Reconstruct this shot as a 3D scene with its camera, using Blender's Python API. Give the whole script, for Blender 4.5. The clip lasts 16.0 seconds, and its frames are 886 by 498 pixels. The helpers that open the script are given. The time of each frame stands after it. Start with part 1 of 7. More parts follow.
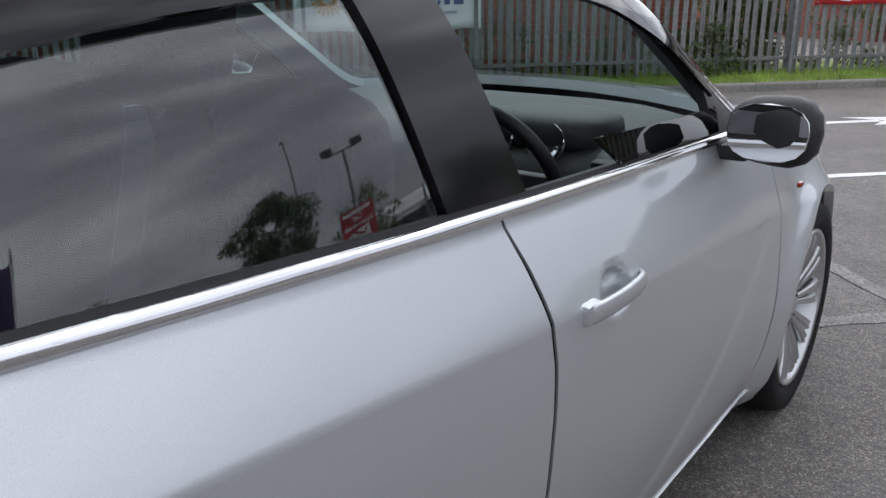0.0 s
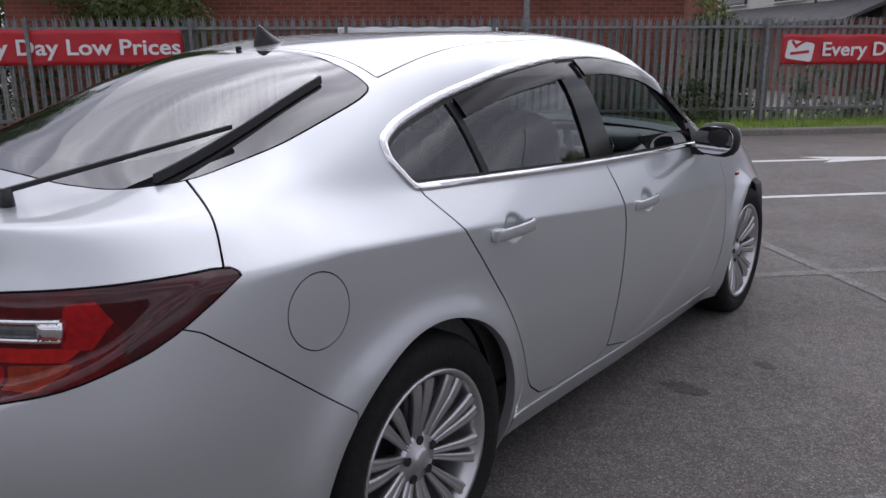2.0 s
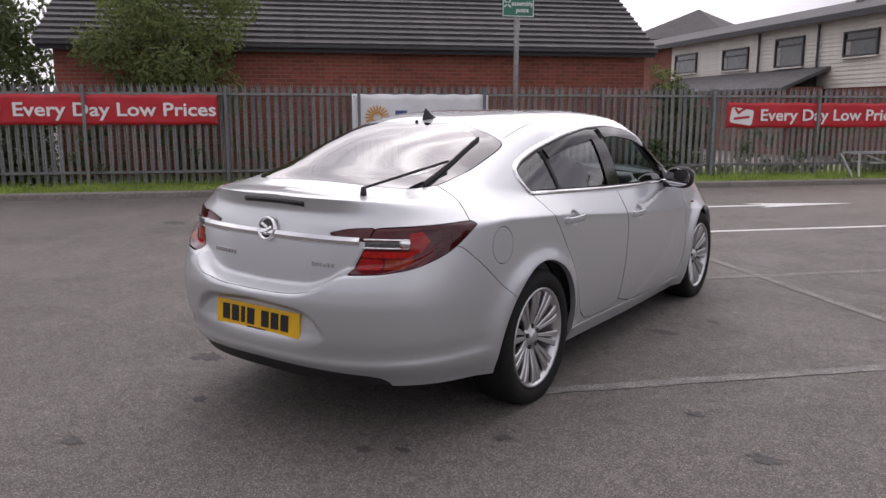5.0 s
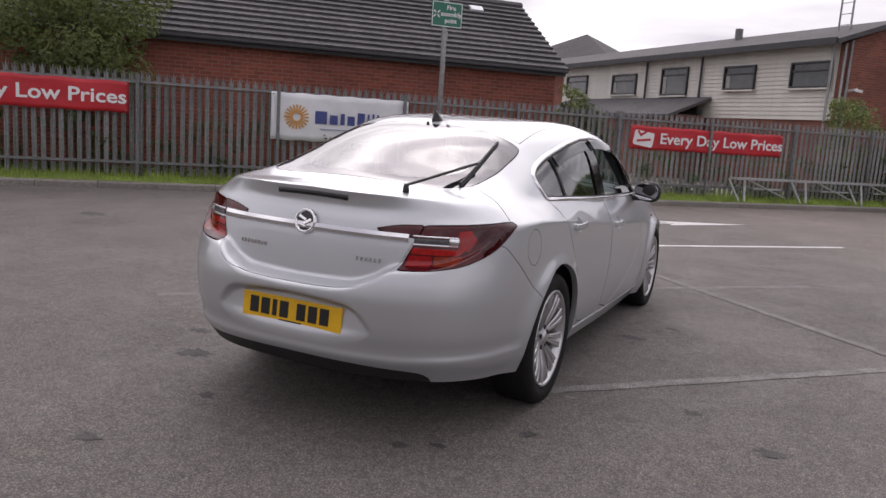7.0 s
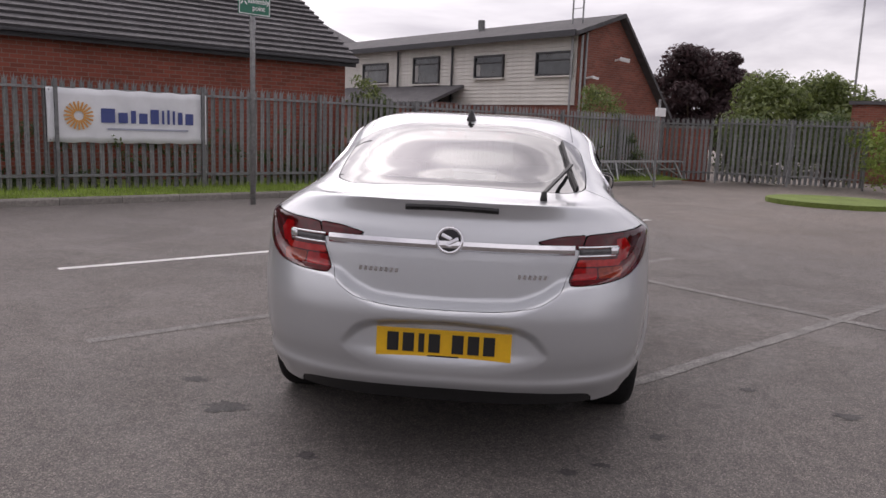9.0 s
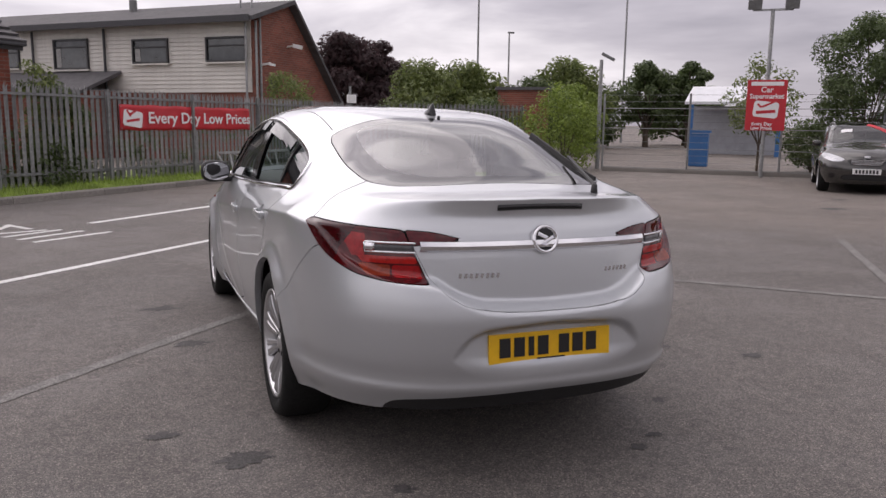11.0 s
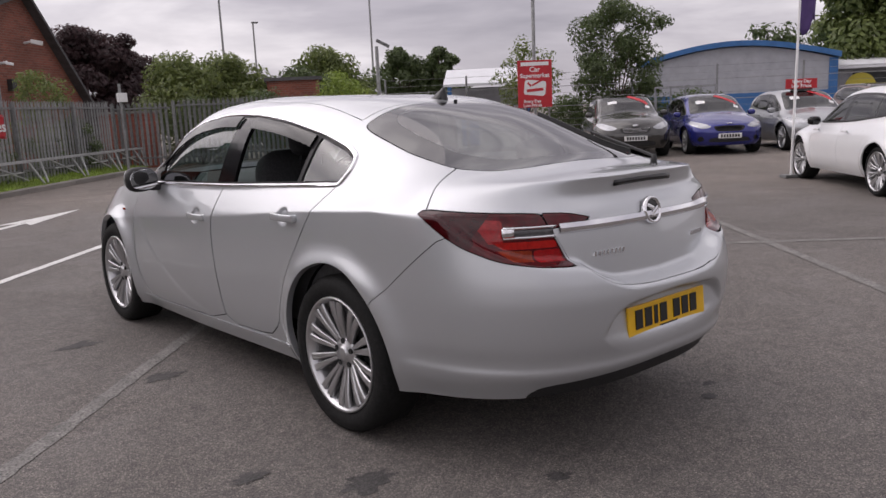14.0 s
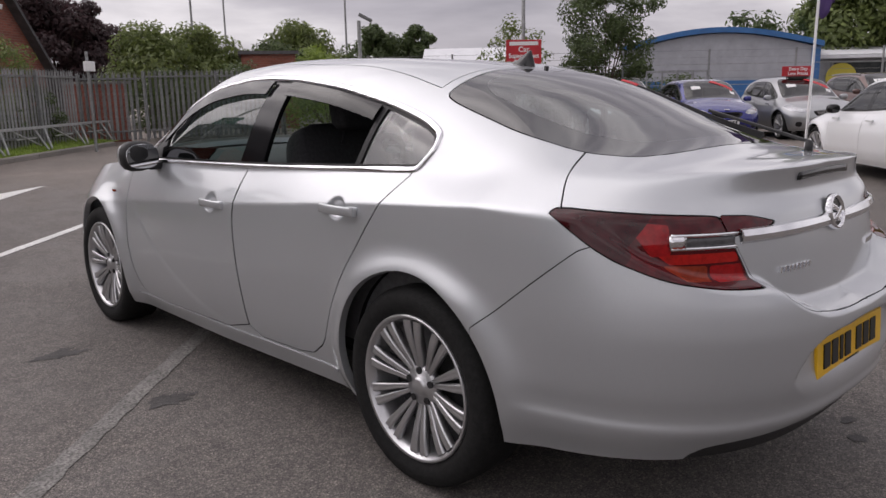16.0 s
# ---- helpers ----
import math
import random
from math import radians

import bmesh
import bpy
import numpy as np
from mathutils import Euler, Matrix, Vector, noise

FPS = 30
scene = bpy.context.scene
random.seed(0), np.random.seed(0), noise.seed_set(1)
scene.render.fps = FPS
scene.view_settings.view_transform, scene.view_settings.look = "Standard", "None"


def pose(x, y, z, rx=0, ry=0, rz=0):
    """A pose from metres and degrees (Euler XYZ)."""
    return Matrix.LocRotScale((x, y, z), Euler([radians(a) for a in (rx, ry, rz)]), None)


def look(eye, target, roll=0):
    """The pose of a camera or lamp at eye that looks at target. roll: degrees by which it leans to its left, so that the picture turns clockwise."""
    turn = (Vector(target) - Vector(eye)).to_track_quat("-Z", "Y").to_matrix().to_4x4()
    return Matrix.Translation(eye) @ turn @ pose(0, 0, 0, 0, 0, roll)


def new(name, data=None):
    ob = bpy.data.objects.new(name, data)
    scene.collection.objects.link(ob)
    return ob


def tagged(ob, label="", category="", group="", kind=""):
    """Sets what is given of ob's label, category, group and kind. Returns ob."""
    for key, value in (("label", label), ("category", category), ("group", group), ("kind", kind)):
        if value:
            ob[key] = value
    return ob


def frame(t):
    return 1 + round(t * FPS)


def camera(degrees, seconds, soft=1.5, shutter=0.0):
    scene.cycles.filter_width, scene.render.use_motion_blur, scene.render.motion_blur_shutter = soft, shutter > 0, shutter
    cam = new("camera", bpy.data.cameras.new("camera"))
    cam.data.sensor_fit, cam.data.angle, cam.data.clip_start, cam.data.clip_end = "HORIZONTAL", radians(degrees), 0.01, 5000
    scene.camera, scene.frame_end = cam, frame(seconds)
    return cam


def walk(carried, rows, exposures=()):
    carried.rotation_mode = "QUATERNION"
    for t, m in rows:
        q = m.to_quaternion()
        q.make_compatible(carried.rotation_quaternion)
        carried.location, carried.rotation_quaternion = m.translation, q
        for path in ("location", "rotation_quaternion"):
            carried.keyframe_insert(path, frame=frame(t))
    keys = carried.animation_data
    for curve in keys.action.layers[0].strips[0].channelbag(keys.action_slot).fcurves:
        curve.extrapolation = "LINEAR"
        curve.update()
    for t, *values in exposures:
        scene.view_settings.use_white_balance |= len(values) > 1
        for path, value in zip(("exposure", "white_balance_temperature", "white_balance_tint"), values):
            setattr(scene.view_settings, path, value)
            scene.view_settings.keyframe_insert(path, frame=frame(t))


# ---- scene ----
cam = camera(59.8, 16.0, soft=1.5)
PATH = [
    (0, (1.366, 0.275, 1.263), (0.192, 1.775, 0.654), -1.1),
    (0.5, (1.495, -0.121, 1.308), (0.355, 1.416, 0.729), 0.5),
    (1, (1.708, -0.544, 1.331), (0.499, 0.959, 0.799), 0.8),
    (1.5, (1.827, -0.958, 1.343), (0.622, 0.558, 0.842), 0.8),
    (2, (1.992, -1.427, 1.368), (0.825, 0.12, 0.874), -0.4),
    (2.5, (2.2, -1.851, 1.381), (0.979, -0.334, 0.926), -1.1),
    (3, (2.291, -2.295, 1.38), (1.087, -0.751, 0.969), -0.5),
    (5.3, (2.571, -3.364, 1.433), (1.472, -1.73, 1.084), 0.1),
    (5.5, (2.578, -3.371, 1.432), (1.479, -1.737, 1.082), 0.3),
    (6, (2.554, -3.424, 1.424), (1.472, -1.776, 1.085), 2.0),
    (6.5, (2.311, -3.619, 1.399), (1.355, -1.892, 1.079), 2.6),
    (7, (1.965, -3.741, 1.38), (1.134, -1.95, 1.061), 3.8),
    (7.5, (1.56, -3.778, 1.387), (0.814, -1.952, 1.056), 2.8),
    (8, (1.102, -3.905, 1.382), (0.55, -2.008, 1.071), 2.9),
    (8.5, (0.682, -3.943, 1.354), (0.316, -2.001, 1.047), 2.9),
    (8.7, (0.496, -3.93, 1.355), (0.212, -1.975, 1.042), 2.6),
    (10.8, (-1.295, -3.569, 1.34), (-0.637, -1.707, 1.022), 0.4),
    (11, (-1.436, -3.507, 1.358), (-0.695, -1.678, 1.034), 0.7),
    (11.5, (-1.717, -3.293, 1.317), (-0.819, -1.534, 1.002), 0.0),
    (12, (-2.016, -3.115, 1.332), (-0.954, -1.454, 0.995), -0.0),
    (12.5, (-2.306, -2.996, 1.351), (-1.11, -1.433, 0.995), -0.9),
    (13, (-2.423, -2.828, 1.339), (-1.179, -1.304, 0.977), -1.5),
    (13.5, (-2.486, -2.736, 1.343), (-1.211, -1.238, 0.98), -2.1),
    (14, (-2.558, -2.702, 1.353), (-1.278, -1.208, 0.993), -2.6),
    (14.5, (-2.599, -2.675, 1.349), (-1.315, -1.183, 0.994), -1.8),
    (15, (-2.617, -2.59, 1.33), (-1.327, -1.103, 0.977), -1.4),
    (15.5, (-2.535, -2.275, 1.316), (-1.222, -0.817, 0.931), -2.8),
    (16, (-2.43, -1.834, 1.313), (-1.091, -0.406, 0.904), -1.1),
]
TINTS = [(0.0, 0.52, 6150, 10), (0.6, 0.22, 6150, 14), (1.5, -0.12, 6100, 16), (2.4, -0.02, 6250, 17), (3.2, 0.0, 6430, 18), (5.5, 0.2, 6650, 19), (8.0, 0.06, 6700, 20), (11.0, 0.1, 6750, 20), (14.5, 0.0, 6750, 19), (16.0, -0.06, 6750, 18)]
walk(cam, [(t, look(eye, target, roll)) for t, eye, target, roll in PATH], TINTS)

# ---- world, sun ----


def node(nt, kind, **inputs):
    n = nt.nodes.new(kind)
    for key, value in inputs.items():
        n.inputs[key.replace("_", " ")].default_value = value
    return n


def ramp(nt, src, stops):
    n = nt.nodes.new("ShaderNodeValToRGB")
    e = n.color_ramp.elements
    while len(e) < len(stops):
        e.new(0.5)
    for k, (pos, col) in enumerate(stops):
        e[k].position = pos
        e[k].color = (*col, 1) if len(col) == 3 else col
    nt.links.new(src, n.inputs[0])
    return n


SUN_WAY = Vector((-0.31, 0.58, 0.75)).normalized()


def build_world():
    w = bpy.data.worlds.new("sky")
    scene.world = w
    w.use_nodes = True
    nt = w.node_tree
    nt.nodes.clear()
    sky = nt.nodes.new("ShaderNodeTexSky")
    sky.sky_type = "NISHITA"
    sky.sun_disc = False
    sky.sun_elevation, sky.sun_rotation = radians(49), radians(-28)
    co = nt.nodes.new("ShaderNodeTexCoord")
    mp = nt.nodes.new("ShaderNodeMapping")
    mp.inputs["Scale"].default_value = (1.0, 1.0, 4.4)
    nt.links.new(co.outputs["Generated"], mp.inputs["Vector"])
    big = node(nt, "ShaderNodeTexNoise", Scale=2.0, Detail=6.0, Roughness=0.52, Distortion=0.3)
    nt.links.new(mp.outputs[0], big.inputs["Vector"])
    clouds = ramp(nt, big.outputs["Fac"], [(0.30, (0.42, 0.42, 0.47)), (0.44, (0.62, 0.62, 0.67)), (0.54, (0.90, 0.91, 0.94)), (0.68, (1.32, 1.33, 1.35))])
    low = nt.nodes.new("ShaderNodeMix")
    low.data_type = "RGBA"
    low.inputs[0].default_value = 0.93
    blue = nt.nodes.new("ShaderNodeVectorMath")
    blue.operation = "SCALE"
    blue.inputs["Scale"].default_value = 0.12
    nt.links.new(sky.outputs[0], blue.inputs[0])
    nt.links.new(blue.outputs[0], low.inputs[6])
    nt.links.new(clouds.outputs[0], low.inputs[7])
    # clouds are brighter overhead, and brightest where the sun stands behind them
    sep = nt.nodes.new("ShaderNodeSeparateXYZ")
    nt.links.new(co.outputs["Generated"], sep.inputs[0])
    lift = ramp(nt, sep.outputs[2], [(0.0, (0.92, 0.92, 0.94)), (0.12, (1.0, 1.0, 1.01)), (0.32, (1.16, 1.16, 1.16)), (0.6, (1.18, 1.18, 1.18)), (1.0, (1.18, 1.18, 1.18))])
    dot = nt.nodes.new("ShaderNodeVectorMath")
    dot.operation = "DOT_PRODUCT"
    dot.inputs[1].default_value = SUN_WAY
    nt.links.new(co.outputs["Generated"], dot.inputs[0])
    glow = ramp(nt, dot.outputs["Value"], [(0.0, (1, 1, 1)), (0.5, (1, 1, 1)), (0.75, (1.15, 1.15, 1.15)), (0.88, (1.5, 1.5, 1.49)), (0.95, (2.1, 2.09, 2.07)), (1.0, (3.2, 3.17, 3.12))])
    src = low.outputs[2]
    for r in (lift, glow):
        mul = nt.nodes.new("ShaderNodeMix")
        mul.data_type, mul.blend_type = "RGBA", "MULTIPLY"
        mul.inputs[0].default_value = 1.0
        nt.links.new(src, mul.inputs[6])
        nt.links.new(r.outputs[0], mul.inputs[7])
        src = mul.outputs[2]
    bg = nt.nodes.new("ShaderNodeBackground")
    bg.inputs["Strength"].default_value = 0.85
    out = nt.nodes.new("ShaderNodeOutputWorld")
    nt.links.new(src, bg.inputs[0])
    nt.links.new(bg.outputs[0], out.inputs[0])


build_world()
sun = new("sun", bpy.data.lights.new("sun", "SUN"))
sun.data.energy, sun.data.angle, sun.data.color = 0.6, radians(85), (1.0, 0.97, 0.92)
sun.matrix_world = look(SUN_WAY * 20, (0, 0, 0))


# ---- materials ----
def material(name, col, rough=0.6, metal=0.0, scale=20.0, vary=0.15, bump=0.0, bump_scale=None, coat=0.0, big=0.0, big_scale=1.2, spec=0.5, random_vary=0.0):
    """A principled surface whose colour varies at two scales, with fine relief."""
    m = bpy.data.materials.new(name)
    m.use_nodes = True
    nt = m.node_tree
    b = nt.nodes["Principled BSDF"]
    b.inputs["Roughness"].default_value, b.inputs["Metallic"].default_value = rough, metal
    b.inputs["Specular IOR Level"].default_value = spec
    if coat:
        b.inputs["Coat Weight"].default_value, b.inputs["Coat Roughness"].default_value = coat, 0.03
    co = nt.nodes.new("ShaderNodeTexCoord")
    fine = node(nt, "ShaderNodeTexNoise", Scale=scale, Detail=4.0, Roughness=0.6)
    nt.links.new(co.outputs["Object"], fine.inputs["Vector"])
    lo, hi = [max(0, c * (1 - vary)) for c in col], [c * (1 + vary) for c in col]
    r = ramp(nt, fine.outputs["Fac"], [(0.3, lo), (0.7, hi)])
    src = r.outputs[0]
    if big:
        wide = node(nt, "ShaderNodeTexNoise", Scale=big_scale, Detail=5.0, Roughness=0.55)
        nt.links.new(co.outputs["Object"], wide.inputs["Vector"])
        r2 = ramp(nt, wide.outputs["Fac"], [(0.3, (1 - big,) * 3), (0.7, (1 + big,) * 3)])
        mul = nt.nodes.new("ShaderNodeMix")
        mul.data_type, mul.blend_type = "RGBA", "MULTIPLY"
        mul.inputs[0].default_value = 1.0
        nt.links.new(src, mul.inputs[6])
        nt.links.new(r2.outputs[0], mul.inputs[7])
        src = mul.outputs[2]
    if random_vary:
        info = nt.nodes.new("ShaderNodeObjectInfo")
        r3 = ramp(nt, info.outputs["Random"], [(0.0, (1 - random_vary,) * 3), (1.0, (1 + random_vary,) * 3)])
        mul = nt.nodes.new("ShaderNodeMix")
        mul.data_type, mul.blend_type = "RGBA", "MULTIPLY"
        mul.inputs[0].default_value = 1.0
        nt.links.new(src, mul.inputs[6])
        nt.links.new(r3.outputs[0], mul.inputs[7])
        src = mul.outputs[2]
    nt.links.new(src, b.inputs["Base Color"])
    if bump:
        bn = node(nt, "ShaderNodeTexNoise", Scale=bump_scale or scale, Detail=3.0)
        nt.links.new(co.outputs["Object"], bn.inputs["Vector"])
        bp = nt.nodes.new("ShaderNodeBump")
        bp.inputs["Strength"].default_value, bp.inputs["Distance"].default_value = bump, 0.01
        nt.links.new(bn.outputs["Fac"], bp.inputs["Height"])
        nt.links.new(bp.outputs[0], b.inputs["Normal"])
    return m


def glass_material(name, tint, rough=0.0, see=0.08):
    """Thin tinted glass: a clear mirror-like film over a tinted see-through sheet."""
    m = bpy.data.materials.new(name)
    m.use_nodes = True
    nt = m.node_tree
    nt.nodes.clear()
    out = nt.nodes.new("ShaderNodeOutputMaterial")
    tr = nt.nodes.new("ShaderNodeBsdfTransparent")
    tr.inputs[0].default_value = (*tint, 1)
    gl = nt.nodes.new("ShaderNodeBsdfGlossy")
    gl.inputs["Roughness"].default_value = rough
    lw = node(nt, "ShaderNodeLayerWeight", Blend=0.5)
    pw = nt.nodes.new("ShaderNodeMath")
    pw.operation = "POWER"
    pw.inputs[1].default_value = 4.0
    nt.links.new(lw.outputs["Facing"], pw.inputs[0])
    fr = nt.nodes.new("ShaderNodeMapRange")
    fr.inputs["To Min"].default_value = see
    nt.links.new(pw.outputs[0], fr.inputs["Value"])
    mix = nt.nodes.new("ShaderNodeMixShader")
    nt.links.new(fr.outputs[0], mix.inputs[0])
    nt.links.new(tr.outputs[0], mix.inputs[1])
    nt.links.new(gl.outputs[0], mix.inputs[2])
    nt.links.new(mix.outputs[0], out.inputs[0])
    return m


def asphalt_material():
    m = material("asphalt", (0.142, 0.129, 0.119), 0.78, scale=170, vary=0.95, bump=0.5, bump_scale=190, big=0.16, big_scale=0.45, spec=0.45)
    nt = m.node_tree
    b = nt.nodes["Principled BSDF"]
    co = nt.nodes.new("ShaderNodeTexCoord")
    stain = node(nt, "ShaderNodeTexNoise", Scale=1.6, Detail=6.0, Roughness=0.65, Distortion=0.6)
    nt.links.new(co.outputs["Object"], stain.inputs["Vector"])
    r = ramp(nt, stain.outputs["Fac"], [(0.26, (0.72, 0.72, 0.73)), (0.36, (1, 1, 1)), (0.66, (1, 1, 1)), (0.78, (1.18, 1.15, 1.1))])
    chips = node(nt, "ShaderNodeTexVoronoi", Scale=75.0)
    nt.links.new(co.outputs["Object"], chips.inputs["Vector"])
    rc = ramp(nt, chips.outputs["Distance"], [(0.10, (1.75, 1.7, 1.62)), (0.32, (1, 1, 1)), (0.75, (0.66, 0.66, 0.67))])
    mott = node(nt, "ShaderNodeTexNoise", Scale=13.0, Detail=5.0, Roughness=0.7)
    nt.links.new(co.outputs["Object"], mott.inputs["Vector"])
    rm = ramp(nt, mott.outputs["Fac"], [(0.3, (0.78, 0.78, 0.79)), (0.7, (1.22, 1.21, 1.19))])
    # the older, paler and browner surface of the through lane by the parked cars
    way = nt.nodes.new("ShaderNodeVectorMath")
    way.operation = "DOT_PRODUCT"
    way.inputs[1].default_value = (0.707, 0.707, 0.0)
    nt.links.new(co.outputs["Object"], way.inputs[0])
    edge = nt.nodes.new("ShaderNodeMath")
    edge.operation = "MULTIPLY_ADD"
    edge.inputs[1].default_value, edge.inputs[2].default_value = 0.05, -0.1
    nt.links.new(way.outputs["Value"], edge.inputs[0])
    wob = nt.nodes.new("ShaderNodeMath")
    wob.operation = "MULTIPLY_ADD"
    wob.inputs[1].default_value = 0.15
    nt.links.new(stain.outputs["Fac"], wob.inputs[0])
    nt.links.new(edge.outputs[0], wob.inputs[2])
    old = ramp(nt, wob.outputs[0], [(0.28, (1, 1, 1)), (0.42, (1.24, 1.18, 1.12))])
    src = b.inputs["Base Color"].links[0].from_socket
    for s in (r, rc, rm, old):
        mul = nt.nodes.new("ShaderNodeMix")
        mul.data_type, mul.blend_type = "RGBA", "MULTIPLY"
        mul.inputs[0].default_value = 1.0
        nt.links.new(src, mul.inputs[6])
        nt.links.new(s.outputs[0], mul.inputs[7])
        src = mul.outputs[2]
    nt.links.new(src, b.inputs["Base Color"])
    rr = ramp(nt, stain.outputs["Fac"], [(0.3, (0.6, 0.6, 0.6)), (0.6, (0.82, 0.82, 0.82))])
    nt.links.new(rr.outputs[0], b.inputs["Roughness"])
    return m


def brick_wall_material(name, col, mortar):
    m = material(name, col, 0.85)
    nt = m.node_tree
    b = nt.nodes["Principled BSDF"]
    co = nt.nodes.new("ShaderNodeTexCoord")
    sep = nt.nodes.new("ShaderNodeSeparateXYZ")
    com = nt.nodes.new("ShaderNodeCombineXYZ")
    add = nt.nodes.new("ShaderNodeMath")
    nt.links.new(co.outputs["Object"], sep.inputs[0])
    nt.links.new(sep.outputs[0], add.inputs[0])
    nt.links.new(sep.outputs[1], add.inputs[1])
    nt.links.new(add.outputs[0], com.inputs[0])
    nt.links.new(sep.outputs[2], com.inputs[1])
    bk = nt.nodes.new("ShaderNodeTexBrick")
    bk.inputs["Scale"].default_value = 1.0
    bk.inputs["Brick Width"].default_value, bk.inputs["Row Height"].default_value = 0.225, 0.075
    bk.inputs["Mortar Size"].default_value = 0.006
    bk.inputs["Color1"].default_value = (*[c * 0.8 for c in col], 1)
    bk.inputs["Color2"].default_value = (*[c * 1.2 for c in col], 1)
    bk.inputs["Mortar"].default_value = (*mortar, 1)
    nt.links.new(com.outputs[0], bk.inputs["Vector"])
    wide = node(nt, "ShaderNodeTexNoise", Scale=0.8, Detail=5.0)
    nt.links.new(co.outputs["Object"], wide.inputs["Vector"])
    r2 = ramp(nt, wide.outputs["Fac"], [(0.3, (0.8, 0.8, 0.8)), (0.7, (1.15, 1.15, 1.15))])
    mul = nt.nodes.new("ShaderNodeMix")
    mul.data_type, mul.blend_type = "RGBA", "MULTIPLY"
    mul.inputs[0].default_value = 1.0
    nt.links.new(bk.outputs[0], mul.inputs[6])
    nt.links.new(r2.outputs[0], mul.inputs[7])
    nt.links.new(mul.outputs[2], b.inputs["Base Color"])
    bp = nt.nodes.new("ShaderNodeBump")
    bp.inputs["Strength"].default_value, bp.inputs["Distance"].default_value = 0.4, 0.008
    bp.invert = True
    nt.links.new(bk.outputs["Fac"], bp.inputs["Height"])
    nt.links.new(bp.outputs[0], b.inputs["Normal"])
    return m


ASPHALT = asphalt_material()
PAINT_LINE = material("worn_white_paint", (0.62, 0.62, 0.60), 0.7, scale=60, vary=0.3, big=0.12, big_scale=3)
FAINT_LINE = material("faded_line_paint", (0.165, 0.158, 0.148), 0.8, scale=90, vary=0.75, big=0.25, big_scale=7)
KERB = material("kerb_concrete", (0.22, 0.205, 0.185), 0.9, scale=40, vary=0.25, bump=0.3, big=0.2, random_vary=0.1)
GRASS_SOIL = material("turf", (0.14, 0.19, 0.04), 0.95, scale=30, vary=0.4, bump=0.6, big=0.25, big_scale=1.5)
GRASS = material("grass", (0.25, 0.35, 0.06), 0.8, scale=3, vary=0.35, big=0.3, big_scale=0.8)
GALV = material("galvanised_steel", (0.29, 0.295, 0.295), 0.55, metal=0.55, scale=14, vary=0.22, big=0.2, big_scale=1.0, random_vary=0.18)
GALV_DARK = material("weathered_steel", (0.20, 0.205, 0.205), 0.6, metal=0.4, scale=14, vary=0.25, random_vary=0.12)
BRICK = brick_wall_material("red_brick", (0.25, 0.066, 0.042), (0.24, 0.17, 0.14))
BRICK_DARK = brick_wall_material("dark_red_brick", (0.22, 0.07, 0.045), (0.2, 0.14, 0.12))
TILE = material("roof_tile", (0.085, 0.082, 0.085), 0.85, scale=6, vary=0.2, bump=0.3, big=0.15, random_vary=0.2)
CLAD = material("cream_cladding", (0.62, 0.60, 0.55), 0.6, scale=5, vary=0.06, big=0.08, random_vary=0.03)
FRAME_DARK = material("dark_frame", (0.03, 0.03, 0.032), 0.5)
DARK_TRIM = material("dark_trim", (0.045, 0.045, 0.05), 0.6)
WINDOW_GLASS = material("window_glass", (0.035, 0.042, 0.045), 0.04, scale=2, vary=0.5, spec=0.8)
CURTAIN = material("curtain_cloth", (0.32, 0.32, 0.31), 0.9, scale=12, vary=0.25)
RED_PVC = material("red_banner", (0.50, 0.02, 0.03), 0.45, scale=4, vary=0.1, big=0.08)
WHITE_PVC = material("white_banner", (0.72, 0.74, 0.76), 0.45, scale=4, vary=0.05, big=0.05)
INK_WHITE = material("white_ink", (0.78, 0.78, 0.78), 0.5, vary=0.03)
INK_BLUE = material("navy_ink", (0.05, 0.07, 0.23), 0.5, vary=0.05)
INK_ORANGE = material("orange_ink", (0.62, 0.30, 0.07), 0.5, vary=0.05)
INK_GREY = material("grey_ink", (0.35, 0.37, 0.45), 0.5, vary=0.05)
INK_BLACK = material("black_ink", (0.012, 0.012, 0.013), 0.5, vary=0.05)
SIGN_GREEN = material("green_sign", (0.02, 0.16, 0.10), 0.4, vary=0.05)
BARK = material("bark", (0.09, 0.07, 0.05), 0.9, scale=25, vary=0.4, bump=0.8)


def leaf_material(name, col):
    m = material(name, col, 0.55, scale=2.5, vary=0.4)
    nt = m.node_tree
    b = nt.nodes["Principled BSDF"]
    geo = nt.nodes.new("ShaderNodeNewGeometry")
    r = ramp(nt, geo.outputs["Random Per Island"], [(0.0, (0.75, 0.78, 0.7)), (0.6, (1.0, 1.0, 1.0)), (1.0, (1.3, 1.25, 1.15))])
    old = b.inputs["Base Color"].links[0].from_socket
    mul = nt.nodes.new("ShaderNodeMix")
    mul.data_type, mul.blend_type = "RGBA", "MULTIPLY"
    mul.inputs[0].default_value = 1.0
    nt.links.new(old, mul.inputs[6])
    nt.links.new(r.outputs[0], mul.inputs[7])
    nt.links.new(mul.outputs[2], b.inputs["Base Color"])
    # light passes through the blades
    tl = nt.nodes.new("ShaderNodeBsdfTranslucent")
    nt.links.new(mul.outputs[2], tl.inputs[0])
    mix = nt.nodes.new("ShaderNodeMixShader")
    mix.inputs[0].default_value = 0.4
    out = nt.nodes["Material Output"]
    nt.links.new(b.outputs[0], mix.inputs[1])
    nt.links.new(tl.outputs[0], mix.inputs[2])
    nt.links.new(mix.outputs[0], out.inputs[0])
    return m


